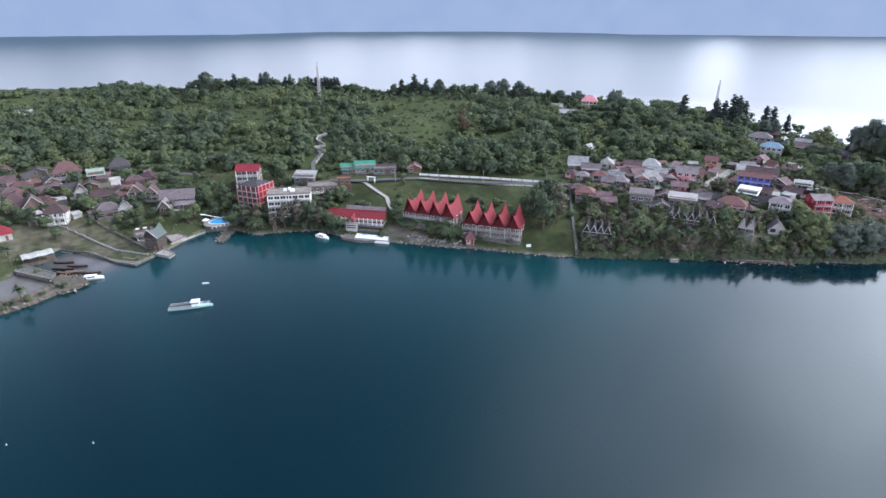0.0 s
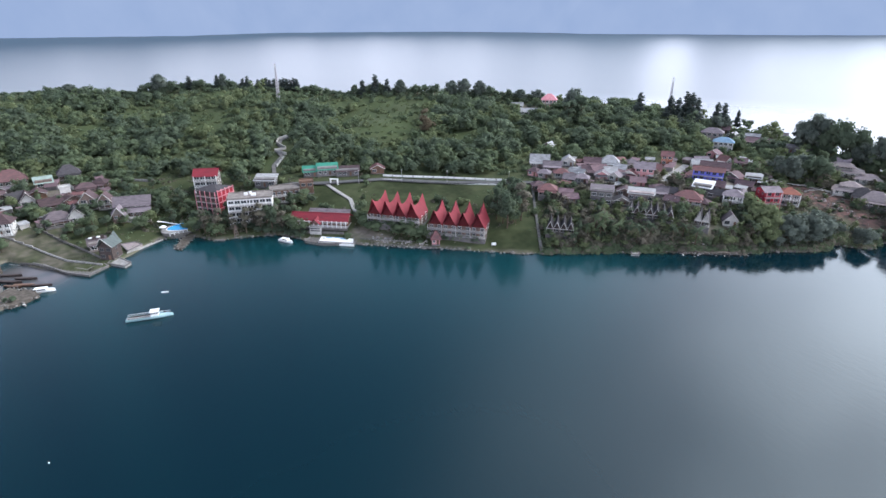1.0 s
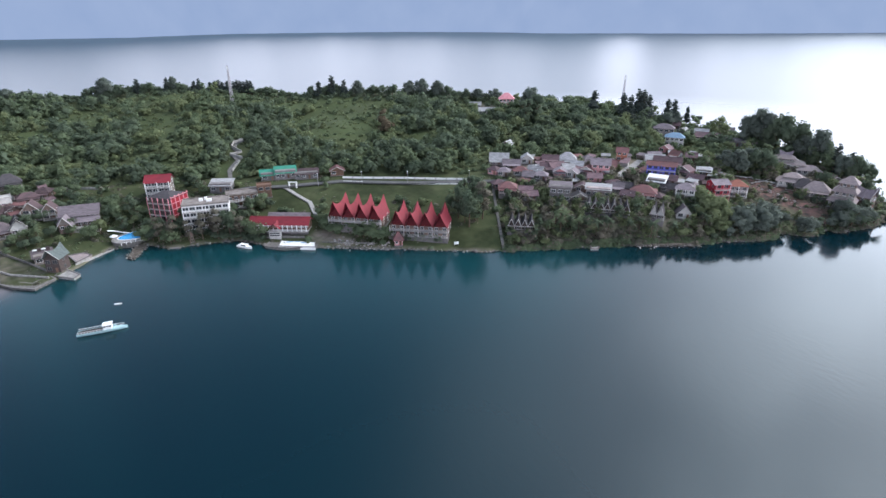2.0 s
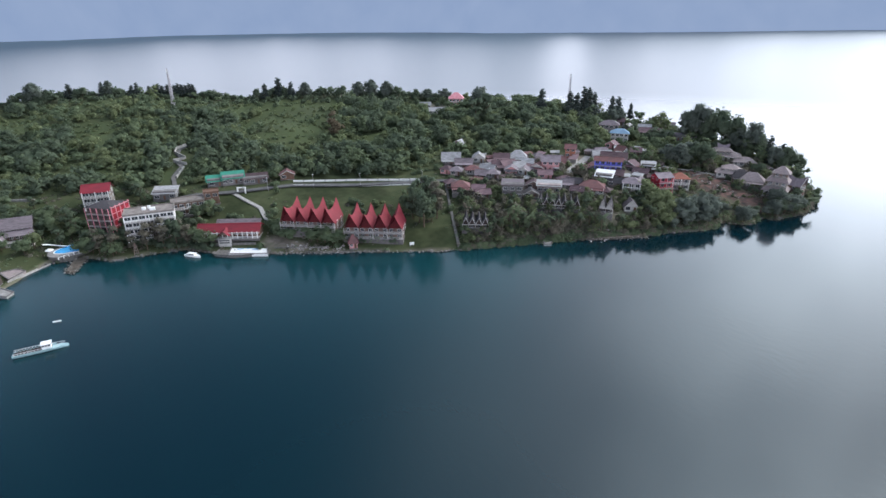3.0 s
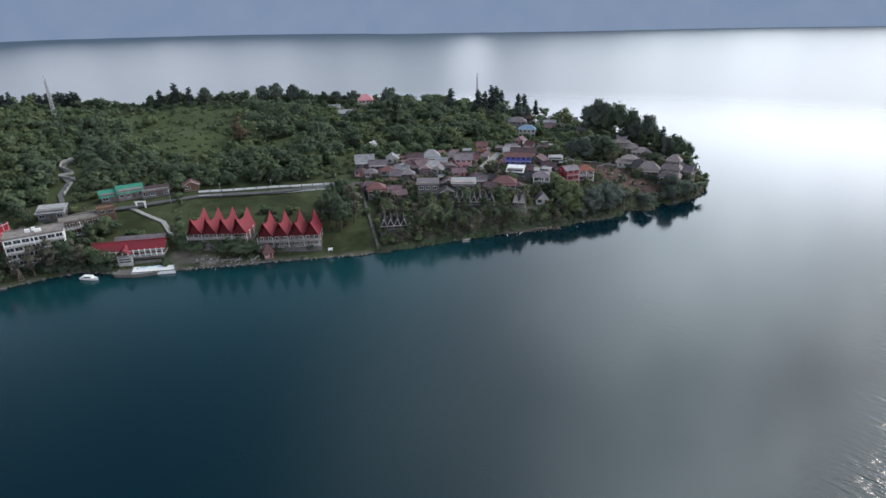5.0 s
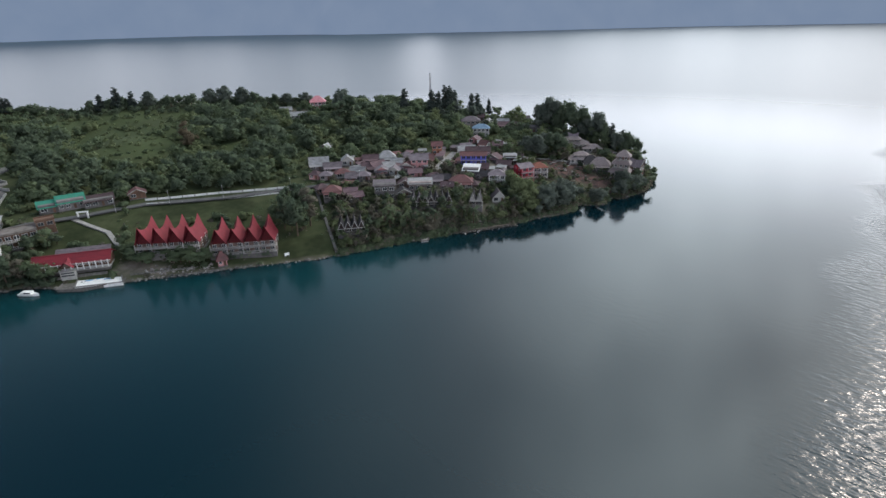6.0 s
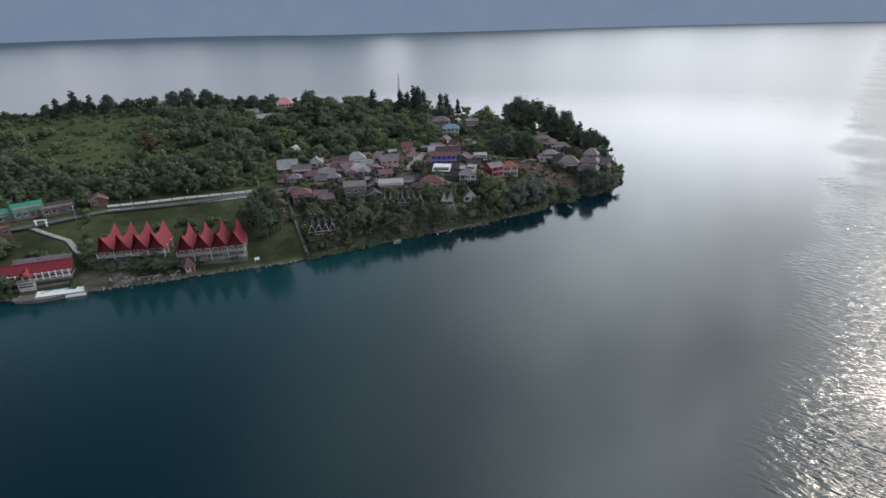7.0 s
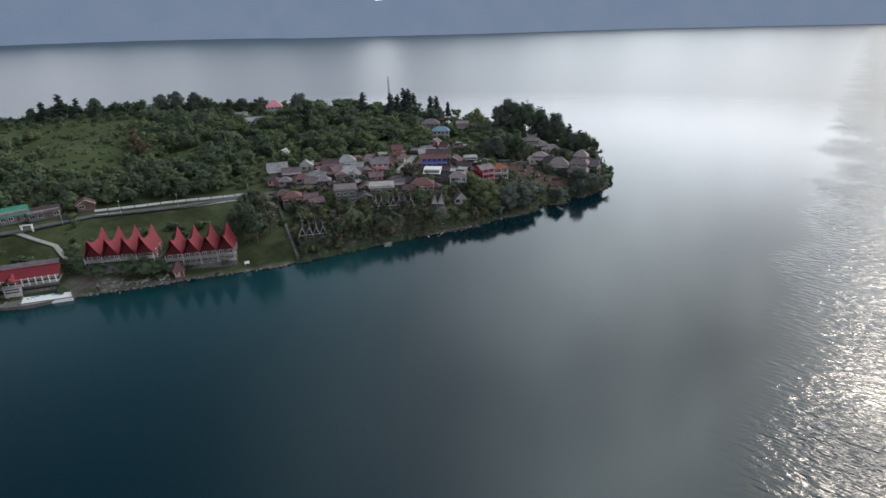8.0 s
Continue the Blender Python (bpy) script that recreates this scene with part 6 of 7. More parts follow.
RIDGE_WEST = [
    ("broad", (-444.1, 369.2), 0.57, 0.98), ("broad", (-433.4, 376.3), 0.78, 1.17), ("grand", (-422.7, 382.9), 0.71, 0.93), ("grand", (-412.8, 388.6), 0.61, 0.83),
    ("broad", (-403.6, 393.7), 0.89, 1.02), ("broad", (-394.8, 398.3), 0.44, 0.84), ("broad", (-386.0, 402.8), 0.72, 0.94), ("broad", (-379.9, 405.5), 0.54, 0.75),
    ("broad", (-372.0, 408.7), 1.16, 0.94), ("grand", (-359.5, 413.5), 1.21, 1.19), ("broad", (-351.0, 416.5), 1.14, 0.71), ("broad", (-342.2, 419.5), 1.12, 0.62),
    ("conifer", (-334.6, 421.9), 0.78, 1.41), ("broad", (-326.1, 424.5), 1.21, 1.24), ("conifer", (-311.3, 428.4), 0.75, 1.09), ("grand", (-305.6, 429.7), 0.98, 0.69),
    ("broad", (-297.1, 431.7), 0.90, 0.77), ("conifer", (-289.2, 433.3), 0.55, 1.10),
]
RIDGE_MAST = [
    ("conifer", (-285.0, 434.1), 0.68, 0.99), ("conifer", (-275.4, 435.9), 0.50, 1.10), ("conifer", (-271.8, 436.5), 0.54, 1.09), ("conifer", (-268.2, 437.0), 0.59, 1.09),
    ("conifer", (-265.1, 437.5), 0.49, 1.09), ("conifer", (-261.5, 438.0), 0.56, 1.09), ("conifer", (-256.1, 438.7), 0.56, 1.09), ("conifer", (-253.0, 439.2), 0.65, 1.09),
    ("conifer", (-250.2, 439.7), 0.63, 1.09), ("conifer", (-247.4, 440.2), 0.61, 1.09), ("conifer", (-244.3, 440.7), 0.70, 1.09), ("conifer", (-241.5, 441.2), 0.67, 1.09),
    ("broad", (-233.5, 442.4), 0.79, 1.05), ("broad", (-223.7, 443.8), 0.88, 1.24), ("broad", (-209.7, 445.3), 0.62, 1.05), ("broad", (-199.4, 446.3), 0.46, 0.95),
]
RIDGE_KNOLL = [
    ("broad", (-191.4, 446.9), 1.01, 0.76), ("conifer", (-183.8, 447.5), 0.62, 1.41), ("broad", (-177.5, 447.8), 0.94, 0.85), ("conifer", (-172.0, 448.0), 0.80, 1.62),
    ("broad", (-166.4, 448.2), 1.02, 0.75), ("conifer", (-161.4, 448.4), 0.64, 1.29), ("grand", (-149.4, 449.6), 0.76, 0.84), ("broad", (-135.0, 450.6), 0.94, 1.03),
    ("broad", (-120.5, 451.1), 1.09, 1.12), ("grand", (-106.1, 451.5), 0.82, 0.78), ("grand", (-95.7, 451.7), 0.93, 0.83), ("grand", (-82.5, 451.7), 0.85, 0.77),
    ("broad", (-72.6, 451.4), 1.04, 1.09), ("broad", (-63.2, 451.5), 0.59, 0.82), ("broad", (-57.7, 451.4), 0.87, 0.63), ("grand", (-48.5, 451.2), 0.50, 0.92),
    ("grand", (-35.8, 450.6), 0.55, 0.80),
]
for kind, at, size, wide in RIDGE_WEST + RIDGE_MAST + RIDGE_KNOLL:
    tree(kind, {"broad": "spreading dark green broadleaf tree on the ridge", "conifer": "dark pointed conifer on the skyline", "grand": "large domed dark tree on the ridge"}[kind], *at, size * (1.25 if at[0] > -192 else 1.0), wide * (1.4 if kind == "conifer" else 1.0), pick=1)
tree("dry", "tall brown half-bare tree on the grassy slope", *(-98.5, 347.1), 1.6, 1.9)

SKYLINE_B = [
    ("grand", (-6.4, 415.5), 1.35, 0.95), ("tall", (-1.3, 389.0), 1.9, 1.8),
    ("tall", (-8.3, 381.4), 1.7, 1.8), ("grand", (-4.8, 392.5), 1.0, 0.75), ("grand", (-10.4, 385.9), 0.8, 0.7), ("grand", (87.8, 395.9), 0.75, 0.6),
    ("grand", (93.7, 399.1), 0.8, 0.6), ("grand", (82.8, 395.4), 0.6, 0.55), ("grand", (65.5, 392.1), 0.6, 0.6), ("conifer", (39.8, 411.6), 1.1, 2.16),
]
SKYLINE_C = [
    ("broad", (52.7, 433.3), 1.0, 1.0), ("conifer", (58.3, 398.8), 1.2, 2.16), ("conifer", (62.9, 400.1), 1.1, 2.16), ("conifer", (68.4, 402.7), 1.35, 2.16),
    ("conifer", (72.2, 402.6), 1.35, 2.16), ("conifer", (75.8, 405.5), 1.15, 2.03), ("conifer", (128.5, 559.4), 1.3, 2.56), ("conifer", (90.4, 410.2), 1.05, 1.89),
    ("conifer", (139.6, 552.1), 1.0, 1.62), ("broad", (146.4, 543.6), 1.2, 1.1), ("grand", (161.2, 519.0), 0.62, 0.8), ("grand", (152.8, 521.7), 0.62, 0.7),
    ("grand", (128.5, 361.8), 1.3, 1.0), ("grand", (133.9, 359.4), 1.65, 1.05), ("grand", (141.2, 351.7), 1.6, 1.2), ("grand", (147.8, 345.2), 1.5, 1.15),
]
SKYLINE_D = [
    ("conifer", (191.2, 428.3), 1.2, 1.08), ("grand", (152.7, 338.7), 1.05, 0.85), ("grand", (156.9, 331.2), 1.45, 0.8), ("grand", (159.8, 327.6), 1.1, 0.7),
    ("conifer", (160.7, 319.9), 1.0, 1.76), ("conifer", (195.0, 369.7), 0.95, 1.76), ("conifer", (198.2, 366.3), 0.9, 1.35), ("grand", (196.5, 353.5), 0.95, 0.65),
    ("grand", (161.1, 313.0), 0.95, 0.7), ("grand", (165.7, 309.4), 1.0, 0.7), ("broad", (138.5, 362.4), 1.3, 1.4), ("broad", (141.1, 360.9), 1.2, 1.3),
    ("grand", (109.8, 311.7), 1.0, 0.95), ("grand", (120.7, 313.6), 1.05, 1.0), ("grand", (104.4, 314.6), 0.85, 0.8), ("grand", (117.5, 318.5), 0.9, 0.85),
]
SKYLINE_E = [
    ("broad", (149.7, 303.6), 1.1, 1.0),
]
for kind, at, size, wide in SKYLINE_B + SKYLINE_C + SKYLINE_D + SKYLINE_E:
    tree(kind, {"broad": "spreading dark green broadleaf tree on the ridge", "conifer": "dark pointed conifer on the skyline",
                "grand": "great domed dark green tree at the point", "tall": "tall dense dark green tree"}[kind], *at, size, wide, pick=None if kind == "grand" else 1)

VILLAGE_TREES = [(-243.0, 180.2), (-246.4, 186.5), (-225.1, 194.5), (-219.4, 192.0), (-207.0, 198.8), (-265.7, 197.4), (-261.9, 183.0), (-267.6, 177.3), (-242.8, 198.3), (-221.3, 209.2), (-256.6, 219.2), (-245.8, 226.8), (-221.2, 219.3),
                 (-211.8, 217.4), (-249.3, 176.6), (-262.2, 164.4), (-238.0, 186.7), (-221.3, 199.6), (-230.4, 189.7), (-196.3, 206.6)]
for at in VILLAGE_TREES:
    tree("broad", "dark green garden tree between the houses", *at, grove.uniform(0.55, 0.85), pick=1, group="garden trees in the village")
SHORE_TREES_A = [
    ("broad", (-133.0, 228.6), 0.7), ("broad", (-129.2, 230.3), 0.75), ("broad", (-125.2, 231.8), 0.65), ("broad", (-132.9, 233.3), 0.6),
    ("broad", (152.7, 271.5), 1.0), ("broad", (147.9, 270.7), 1.0), ("broad", (158.1, 273.6), 0.85), ("broad", (-125.3, 210.5), 0.75),
    ("broad", (-120.4, 209.3), 0.85), ("broad", (-117.7, 210.9), 0.6), ("casuarina", (-128.8, 211.9), 0.70), ("broad", (-131.9, 212.4), 0.75),
    ("broad", (-70.2, 218.5), 0.75), ("broad", (-73.2, 219.1), 0.65), ("broad", (-85.9, 222.0), 0.7), ("broad", (-81.8, 220.8), 0.6),
    ("broad", (-67.3, 218.9), 0.6), ("casuarina", (-162.1, 202.0), 0.78), ("casuarina", (-155.3, 203.5), 0.78), ("casuarina", (-143.5, 208.4), 0.86),
    ("casuarina", (-137.9, 210.3), 1.03), ("casuarina", (-132.7, 210.7), 0.95), ("broad", (-170.2, 198.5), 0.9), ("broad", (-166.4, 199.1), 0.8),
]
SHORE_TREES_B = [
    ("broad", (-123.7, 212.1), 0.8), ("broad", (-127.6, 212.6), 0.9), ("broad", (-200.9, 216.1), 0.9), ("broad", (-203.5, 194.5), 0.6),
    ("broad", (-243.0, 182.7), 0.8), ("broad", (-237.6, 183.1), 0.7), ("tall", (-263.0, 198.5), 0.8), ("broad", (-247.4, 213.9), 0.8),
    ("broad", (-229.5, 208.4), 0.6), ("broad", (-240.7, 161.8), 0.7), ("broad", (-253.2, 160.0), 0.7), ("tall", (-250.8, 193.9), 0.7),
    ("broad", (-265.1, 162.7), 0.8), ("broad", (-256.6, 186.1), 0.7), ("broad", (-275.1, 180.5), 0.6), ("broad", (-216.1, 185.0), 0.7),
    ("broad", (-200.9, 185.6), 0.6), ("casuarina", (-163.0, 198.7), 0.95), ("casuarina", (-156.0, 199.2), 1.03), ("casuarina", (-150.3, 201.6), 0.78),
    ("casuarina", (-144.7, 203.8), 1.03), ("casuarina", (-138.9, 206.7), 1.16), ("casuarina", (-134.0, 208.1), 1.16), ("casuarina", (-129.4, 209.2), 0.86),
]
SHORE_TREES_C = [
    ("broad", (-124.4, 210.5), 0.7), ("broad", (-171.1, 205.6), 0.8), ("broad", (-193.2, 199.9), 0.9), ("broad", (-193.5, 211.9), 0.9),
    ("tall", (-187.6, 214.5), 1.0), ("broad", (-209.8, 190.6), 0.7), ("broad", (-217.7, 180.0), 0.6), ("broad", (-230.1, 156.8), 0.7),
    ("tall", (-247.4, 160.6), 0.9), ("broad", (-193.6, 194.6), 0.8), ("broad", (-69.3, 217.7), 0.7), ("broad", (-79.0, 218.1), 0.6),
    ("broad", (-62.2, 216.2), 0.7), ("casuarina", (-27.6, 228.3), 1.5), ("tall", (-33.4, 235.1), 1.2), ("tall", (-25.4, 233.6), 1.2),
    ("casuarina", (-22.4, 235.9), 1.5), ("casuarina", (-32.4, 241.3), 1.3), ("tall", (-38.3, 244.5), 1.0), ("casuarina", (-27.2, 245.5), 1.4),
    ("broad", (-98.5, 228.2), 0.8), ("tall", (-127.7, 228.8), 0.8), ("broad", (154.9, 269.7), 0.9), ("broad", (148.6, 267.5), 1.1),
]
SHORE_TREES_D = [
    ("broad", (140.8, 267.2), 0.6), ("broad", (133.2, 266.0), 0.6), ("tall", (159.2, 278.7), 0.8),
]
for kind, at, size in SHORE_TREES_A + SHORE_TREES_B + SHORE_TREES_C + SHORE_TREES_D:
    tree(kind, {"casuarina": "dark feathery tree at the water's edge", "broad": "rounded green tree near the shore", "tall": "tall green tree near the shore"}[kind], *at, size, pick=1 if at[0] > 100 else None)

# plan footprints that trees keep clear of
KEEP = [(o.location.x, o.location.y, 7.0) for o in scene.objects if o.parent is None and o.type == "EMPTY" and "category" in o and o["category"] not in ("tree", "bush", "quay", "wall", "boat")]
LANE = [(-153.6, 242.5), (-158.4, 255.0), (-165.8, 267.0), (-169.3, 282.9), (-175.2, 288.6), (-175.0, 294.4), (-181.6, 300.9), (-184.6, 309.6), (-181.6, 315.9)]
STREET = [(43.4, 284.7), (48.2, 296.6), (56.0, 310.5), (59.7, 316.9)]
KEEP += [(x, y, 5.0) for pts in (ROAD, LANE, STREET, [(-158.5, 255.9), (-148.6, 239.1)]) for (x0, y0), (x1, y1) in zip(pts, pts[1:]) for x, y in ((x0 + (x1 - x0) * k / 8, y0 + (y1 - y0) * k / 8) for k in range(8))]
OPEN = [(x, y, r * 0.95) for x, y, r in LAWNS] + [(x, y, r * 0.8) for x, y, r in YARDS]
CUT = [(x, y, r + 3.0) for x, y, r in BANK] + [(*at, 6.0) for at in ((115.2, 281.9), (119.7, 276.7), (124.6, 272.9), (130.0, 270.9), (135.9, 270.2))]
CUT += [(x + u, y, 8.0) for x, y in ((-77.6, 224.5), (-48.6, 223.3), (-112.5, 216.0)) for u in (-11, -4, 4, 11)]  # the long hotel rows and the restaurant
KX = np.array(KEEP + OPEN + CUT)


def clear(x, y, extra=0.0):
    return not np.any(np.hypot(KX[:, 0] - x, KX[:, 1] - y) < KX[:, 2] + extra)


def clear_built(x, y):
    return not np.any(np.hypot(BX[:, 0] - x, BX[:, 1] - y) < BX[:, 2])


BX = np.array(KEEP)

for _ in range(260):  # small trees between the houses of the village round the bay
    az = grove.uniform(-61, -44.5)
    d = grove.uniform(float(np.interp(az, SHORE_AT[:, 0], SHORE_AT[:, 1])) + 34, float(np.interp(az, LIE_AT[:, 0], LIE_AT[:, 3])) + 14)
    x, y = d * math.sin(radians(az)), d * math.cos(radians(az))
    if np.hypot(BX[:, 0] - x, BX[:, 1] - y).min() > 4.8 and grove.random() < 0.35:
        tree("broad", "small dark tree between the village houses", x, y, grove.uniform(0.4, 0.68), pick=grove.choice((0, 1, 1)), group="small trees between the village houses")

# bushes and small trees on the bank between the lake and the road, each a thing
count = 0
for _ in range(1500):
    az = grove.uniform(-44, 31)
    s = float(np.interp(az, SHORE_AT[:, 0], SHORE_AT[:, 1]))
    top = float(np.interp(az, LIE_AT[:, 0], LIE_AT[:, 3]))
    d = s + (9 if az > 18.5 else 2) + (top - s) * grove.random()
    x, y = d * math.sin(radians(az)), d * math.cos(radians(az))
    if -29 < az < -4 and grove.random() < 0.8 or not clear(x, y, -2.5) or count >= 280:
        continue
    count += 1
    kind = grove.choice(["bush", "bush", "bush", "broad", "tall"]) if az < 18.5 else "bush"
    tree(kind, "green bush on the steep bank" if kind == "bush" else "small green tree on the steep bank", x, y, grove.uniform(0.55, 0.85) if kind != "bush" else grove.uniform(0.8, 1.5), group="growth on the bank")


def woods(name, label, picks, material, sink=2.2):
    """Far woodland that nobody could count, as one sheet of crowns."""
    V, Q, T, N, off = [], [], [], [], 0
    for x, y, kind, i, size, turn in picks:
        v, q, t, shade = LIGHT_CROWNS[kind][i]
        c, s = math.cos(turn), math.sin(turn)
        w = np.stack([(v[:, 0] * c - v[:, 1] * s) * size * 1.1 + x, (v[:, 0] * s + v[:, 1] * c) * size * 1.1 + y, v[:, 2] * size - (sink if kind == "bush" else 2.2) * size + max(ground(x, y), 0.3)], 1)
        N.append(np.stack([shade[:, 0] * c - shade[:, 1] * s, shade[:, 0] * s + shade[:, 1] * c, shade[:, 2]], 1))
        V.append(w), Q.append(q + off), T.append(t + off)
        off += len(v)
    tagged(new(name, mesh_from(name, np.concatenate(V), np.concatenate(Q), np.concatenate(T), material, np.concatenate(N))), label, "woods", kind="stuff")


picks = {"a": [], "b": [], "c": []}


def grow(group, x, y, kind, least, most):
    picks[group].append((x, y, kind, grove.randrange(4), grove.uniform(least, most), grove.uniform(0, 6.28)))


for row in (RIDGE_WEST, RIDGE_MAST[12:] + RIDGE_KNOLL):  # smaller trees close the gaps of the treeline
    for (_, (xa, ya), ha, _), (_, (xb, yb), hb, _) in zip(row, row[1:]):
        grow("b", 0.5 * (xa + xb), 0.5 * (ya + yb) + 1.5, "broad", 1.1 * min(ha, hb) + 0.2, 1.2 * min(ha, hb) + 0.3)
d = 290.0
while d < 640:
    az = -66.0 + grove.random()
    step = 6.3 if d < 430 else 7.2
    while az < 31:
        a2, d2 = az + grove.uniform(-0.5, 0.5), d + grove.uniform(-3, 3)
        az += math.degrees(step / d) * grove.uniform(0.8, 1.2)
        x, y = d2 * math.sin(radians(a2)), d2 * math.cos(radians(a2))
        foot, crest = (float(np.interp(a2, LIE_AT[:, 0], LIE_AT[:, k])) for k in (3, 5))
        if not foot + 8 < d2 < crest + 12 or ground(x, y) < 1 or not clear_built(x, y):
            continue
        open_slope, dark, lush = (float(zone(np.float64(x), np.float64(y), places)) for places in (MEADOWS, DARK_WOODS, LUSH_WOODS))
        mixed = float(wobble(np.float64(x + 90), np.float64(y), 20.0))
        if d2 > crest - 24 and a2 < -5:  # a low dark fringe under the skyline trees
            grow("b" if grove.random() < 0.7 else "a", x, y, "broad", 0.4, 0.65)
        elif dark > 0 and clear(x, y):
            if grove.random() < 0.85:
                grow(grove.choice("abb"), x, y, grove.choice(["broad", "broad", "tall"]), 0.85, 1.5)
        elif lush > 0 and clear(x, y):
            if grove.random() < 0.5:
                grow(grove.choice("aabbc"), x, y, "grand", 0.5, 0.85)
            else:
                grow(grove.choice("aac"), x, y, "broad", 0.5, 0.9)
        elif open_slope > 0:
            if grove.random() < 0.9:
                grow(grove.choice("acc"), x + grove.uniform(-4, 4), y + grove.uniform(-4, 4), "bush", 0.3, 0.9)
            if grove.random() < 0.2:
                grow(grove.choice("acc"), x, y, "bush", 0.6, 1.2)
            elif grove.random() < 0.06:
                grow("a", x, y, "broad", 0.4, 0.8)
        elif clear(x, y, 1.0):
            if grove.random() < 0.48 + 0.3 * mixed:
                grow("b" if mixed > 0.35 else grove.choice("aac"), x, y, grove.choice(["broad", "broad", "broad", "tall"]), 0.5, 1.35)
            else:
                grow(grove.choice("acc"), x, y, "bush", 0.8, 1.9)
            ux, uy = x + grove.uniform(-4, 4), y + grove.uniform(-4, 4)
            if clear(ux, uy, -1.0):  # undergrowth between the trees
                grow(grove.choice("aac"), ux, uy, "bush", 0.8, 1.6)
    d += step * 0.95
woods("woodland", "dense mixed green woodland covering the hill", picks["a"], LEAF, 0.9)
woods("woodland", "darker dense woodland on the hill", picks["b"], LEAF_DARK, 0.9)
woods("woodland", "pale green scrub and young trees on the hill", picks["c"], LEAF_PALE, 0.9)


# scrub that clothes the banks and garden edges, past counting
scrub = {"a": [], "b": []}
for _ in range(5200):
    az = grove.uniform(-60, 31.1)
    s = float(np.interp(az, SHORE_AT[:, 0], SHORE_AT[:, 1]))
    top = float(np.interp(az, LIE_AT[:, 0], LIE_AT[:, 3])) + 12
    d = s + (top - s) * grove.random() ** (1.3 if az > -3 else 1.0)
    x, y = d * math.sin(radians(az)), d * math.cos(radians(az))
    if any(math.hypot(x - q[0], y - q[1]) < q[2] * 1.15 for q in LAWNS[:6]):
        continue
    chance = 0.78 if az > -3 else (0.22 if az > -30 else (0.6 if az > -46 else 0.3))
    if grove.random() > chance or not clear(x, y, -3.4):
        continue
    scrub[grove.choice("aab")].append((x, y, "bush", grove.randrange(3), grove.uniform(0.45, 1.1) * (0.9 if az < -3 or az > 18 and d < s + 9 else 1.4), grove.uniform(0, 6.28)))
for _ in range(760):
    az = grove.uniform(-3, 30.4)
    d = float(np.interp(az, SHORE_AT[:, 0], SHORE_AT[:, 1])) + grove.uniform(0.0, 2.5 if az < 17 else 9.0)
    if az < 19 or grove.random() < 0.75:
        scrub["b"].append((d * math.sin(radians(az)), d * math.cos(radians(az)), "bush", grove.randrange(3), grove.uniform(0.5, 1.15) * (1.0 if az < 19 else 0.75), grove.uniform(0, 6.28)))
woods("scrub", "tangled olive-green scrub on the steep banks", scrub["a"], SCRUB)
woods("scrub", "overhanging green bushes along the waterline", scrub["b"], LEAF)


for x, y, r in BANK + BANK + BANK:
    a, q = grove.uniform(0, 6.28), r * math.sqrt(grove.random())
    if clear_built(x + q * math.cos(a), y + q * math.sin(a)):
        tree("bush", "sparse low bush on the bare red bank", x + q * math.cos(a), y + q * math.sin(a), grove.uniform(0.25, 0.65), group="bushes on the red bank")

# planting along the foot of the hotel rows and the restaurant
for (xa, ya), (xb, yb), n in (((-90.0, 218.7), (-63.8, 218.9), 16), ((-60.6, 217.2), (-37.0, 218.4), 24), ((-121.6, 208.1), (-116.6, 207.5), 4), ((-95.2, 220.3), (-90.1, 218.1), 4)):
    for i in range(n):
        q = (i + grove.uniform(-0.3, 0.3)) / n
        tree("bush", "leafy green bush planted below the hotel rooms", xa + (xb - xa) * q, ya + (yb - ya) * q + grove.uniform(-1, 1), grove.uniform(0.7, 1.15), group="planting below the hotel")


# ---- rocks at the waterline ----
def rocks():
    V, T, off = [], [], 0
    rng = np.random.default_rng(5)
    for _ in range(900):
        az = rng.uniform(-44, 31)
        if -24 < az < -12 or rng.uniform() < 0.5:
            d = float(np.interp(az, SHORE_AT[:, 0], SHORE_AT[:, 1])) + rng.uniform(-1.2, 0.9)
            r = rng.uniform(0.25, 0.8)
            v = LUMP_V * r * rng.uniform(0.6, 1.2, 3) * (1, 1, 0.7) + rng.normal(size=LUMP_V.shape) * r * 0.1
            V.append(v + (d * math.sin(radians(az)), d * math.cos(radians(az)), rng.uniform(0.0, 0.5)))
            T.append(LUMP_T + off)
            off += len(LUMP_V)
    for x0, y0, x1, y1, top in QUAY_EDGES:
        for _ in range(int(math.hypot(x1 - x0, y1 - y0) * 2.2)):
            q, r = rng.uniform(), rng.uniform(0.2, 0.6)
            v = LUMP_V * r * rng.uniform(0.6, 1.2, 3) * (1, 1, 0.7) + rng.normal(size=LUMP_V.shape) * r * 0.12
            V.append(v + (x0 + (x1 - x0) * q + rng.normal() * 0.7, y0 + (y1 - y0) * q + rng.normal() * 0.7, top - rng.uniform(0.0, 0.9)))
            T.append(LUMP_T + off)
            off += len(LUMP_V)
    me = mesh_from("shore_rocks", np.concatenate(V), np.zeros((0, 4), int), np.concatenate(T), ROCK)
    tagged(new("shore_rocks", me), "grey boulders and rubble along the waterline", "rocks", kind="stuff")


rocks()


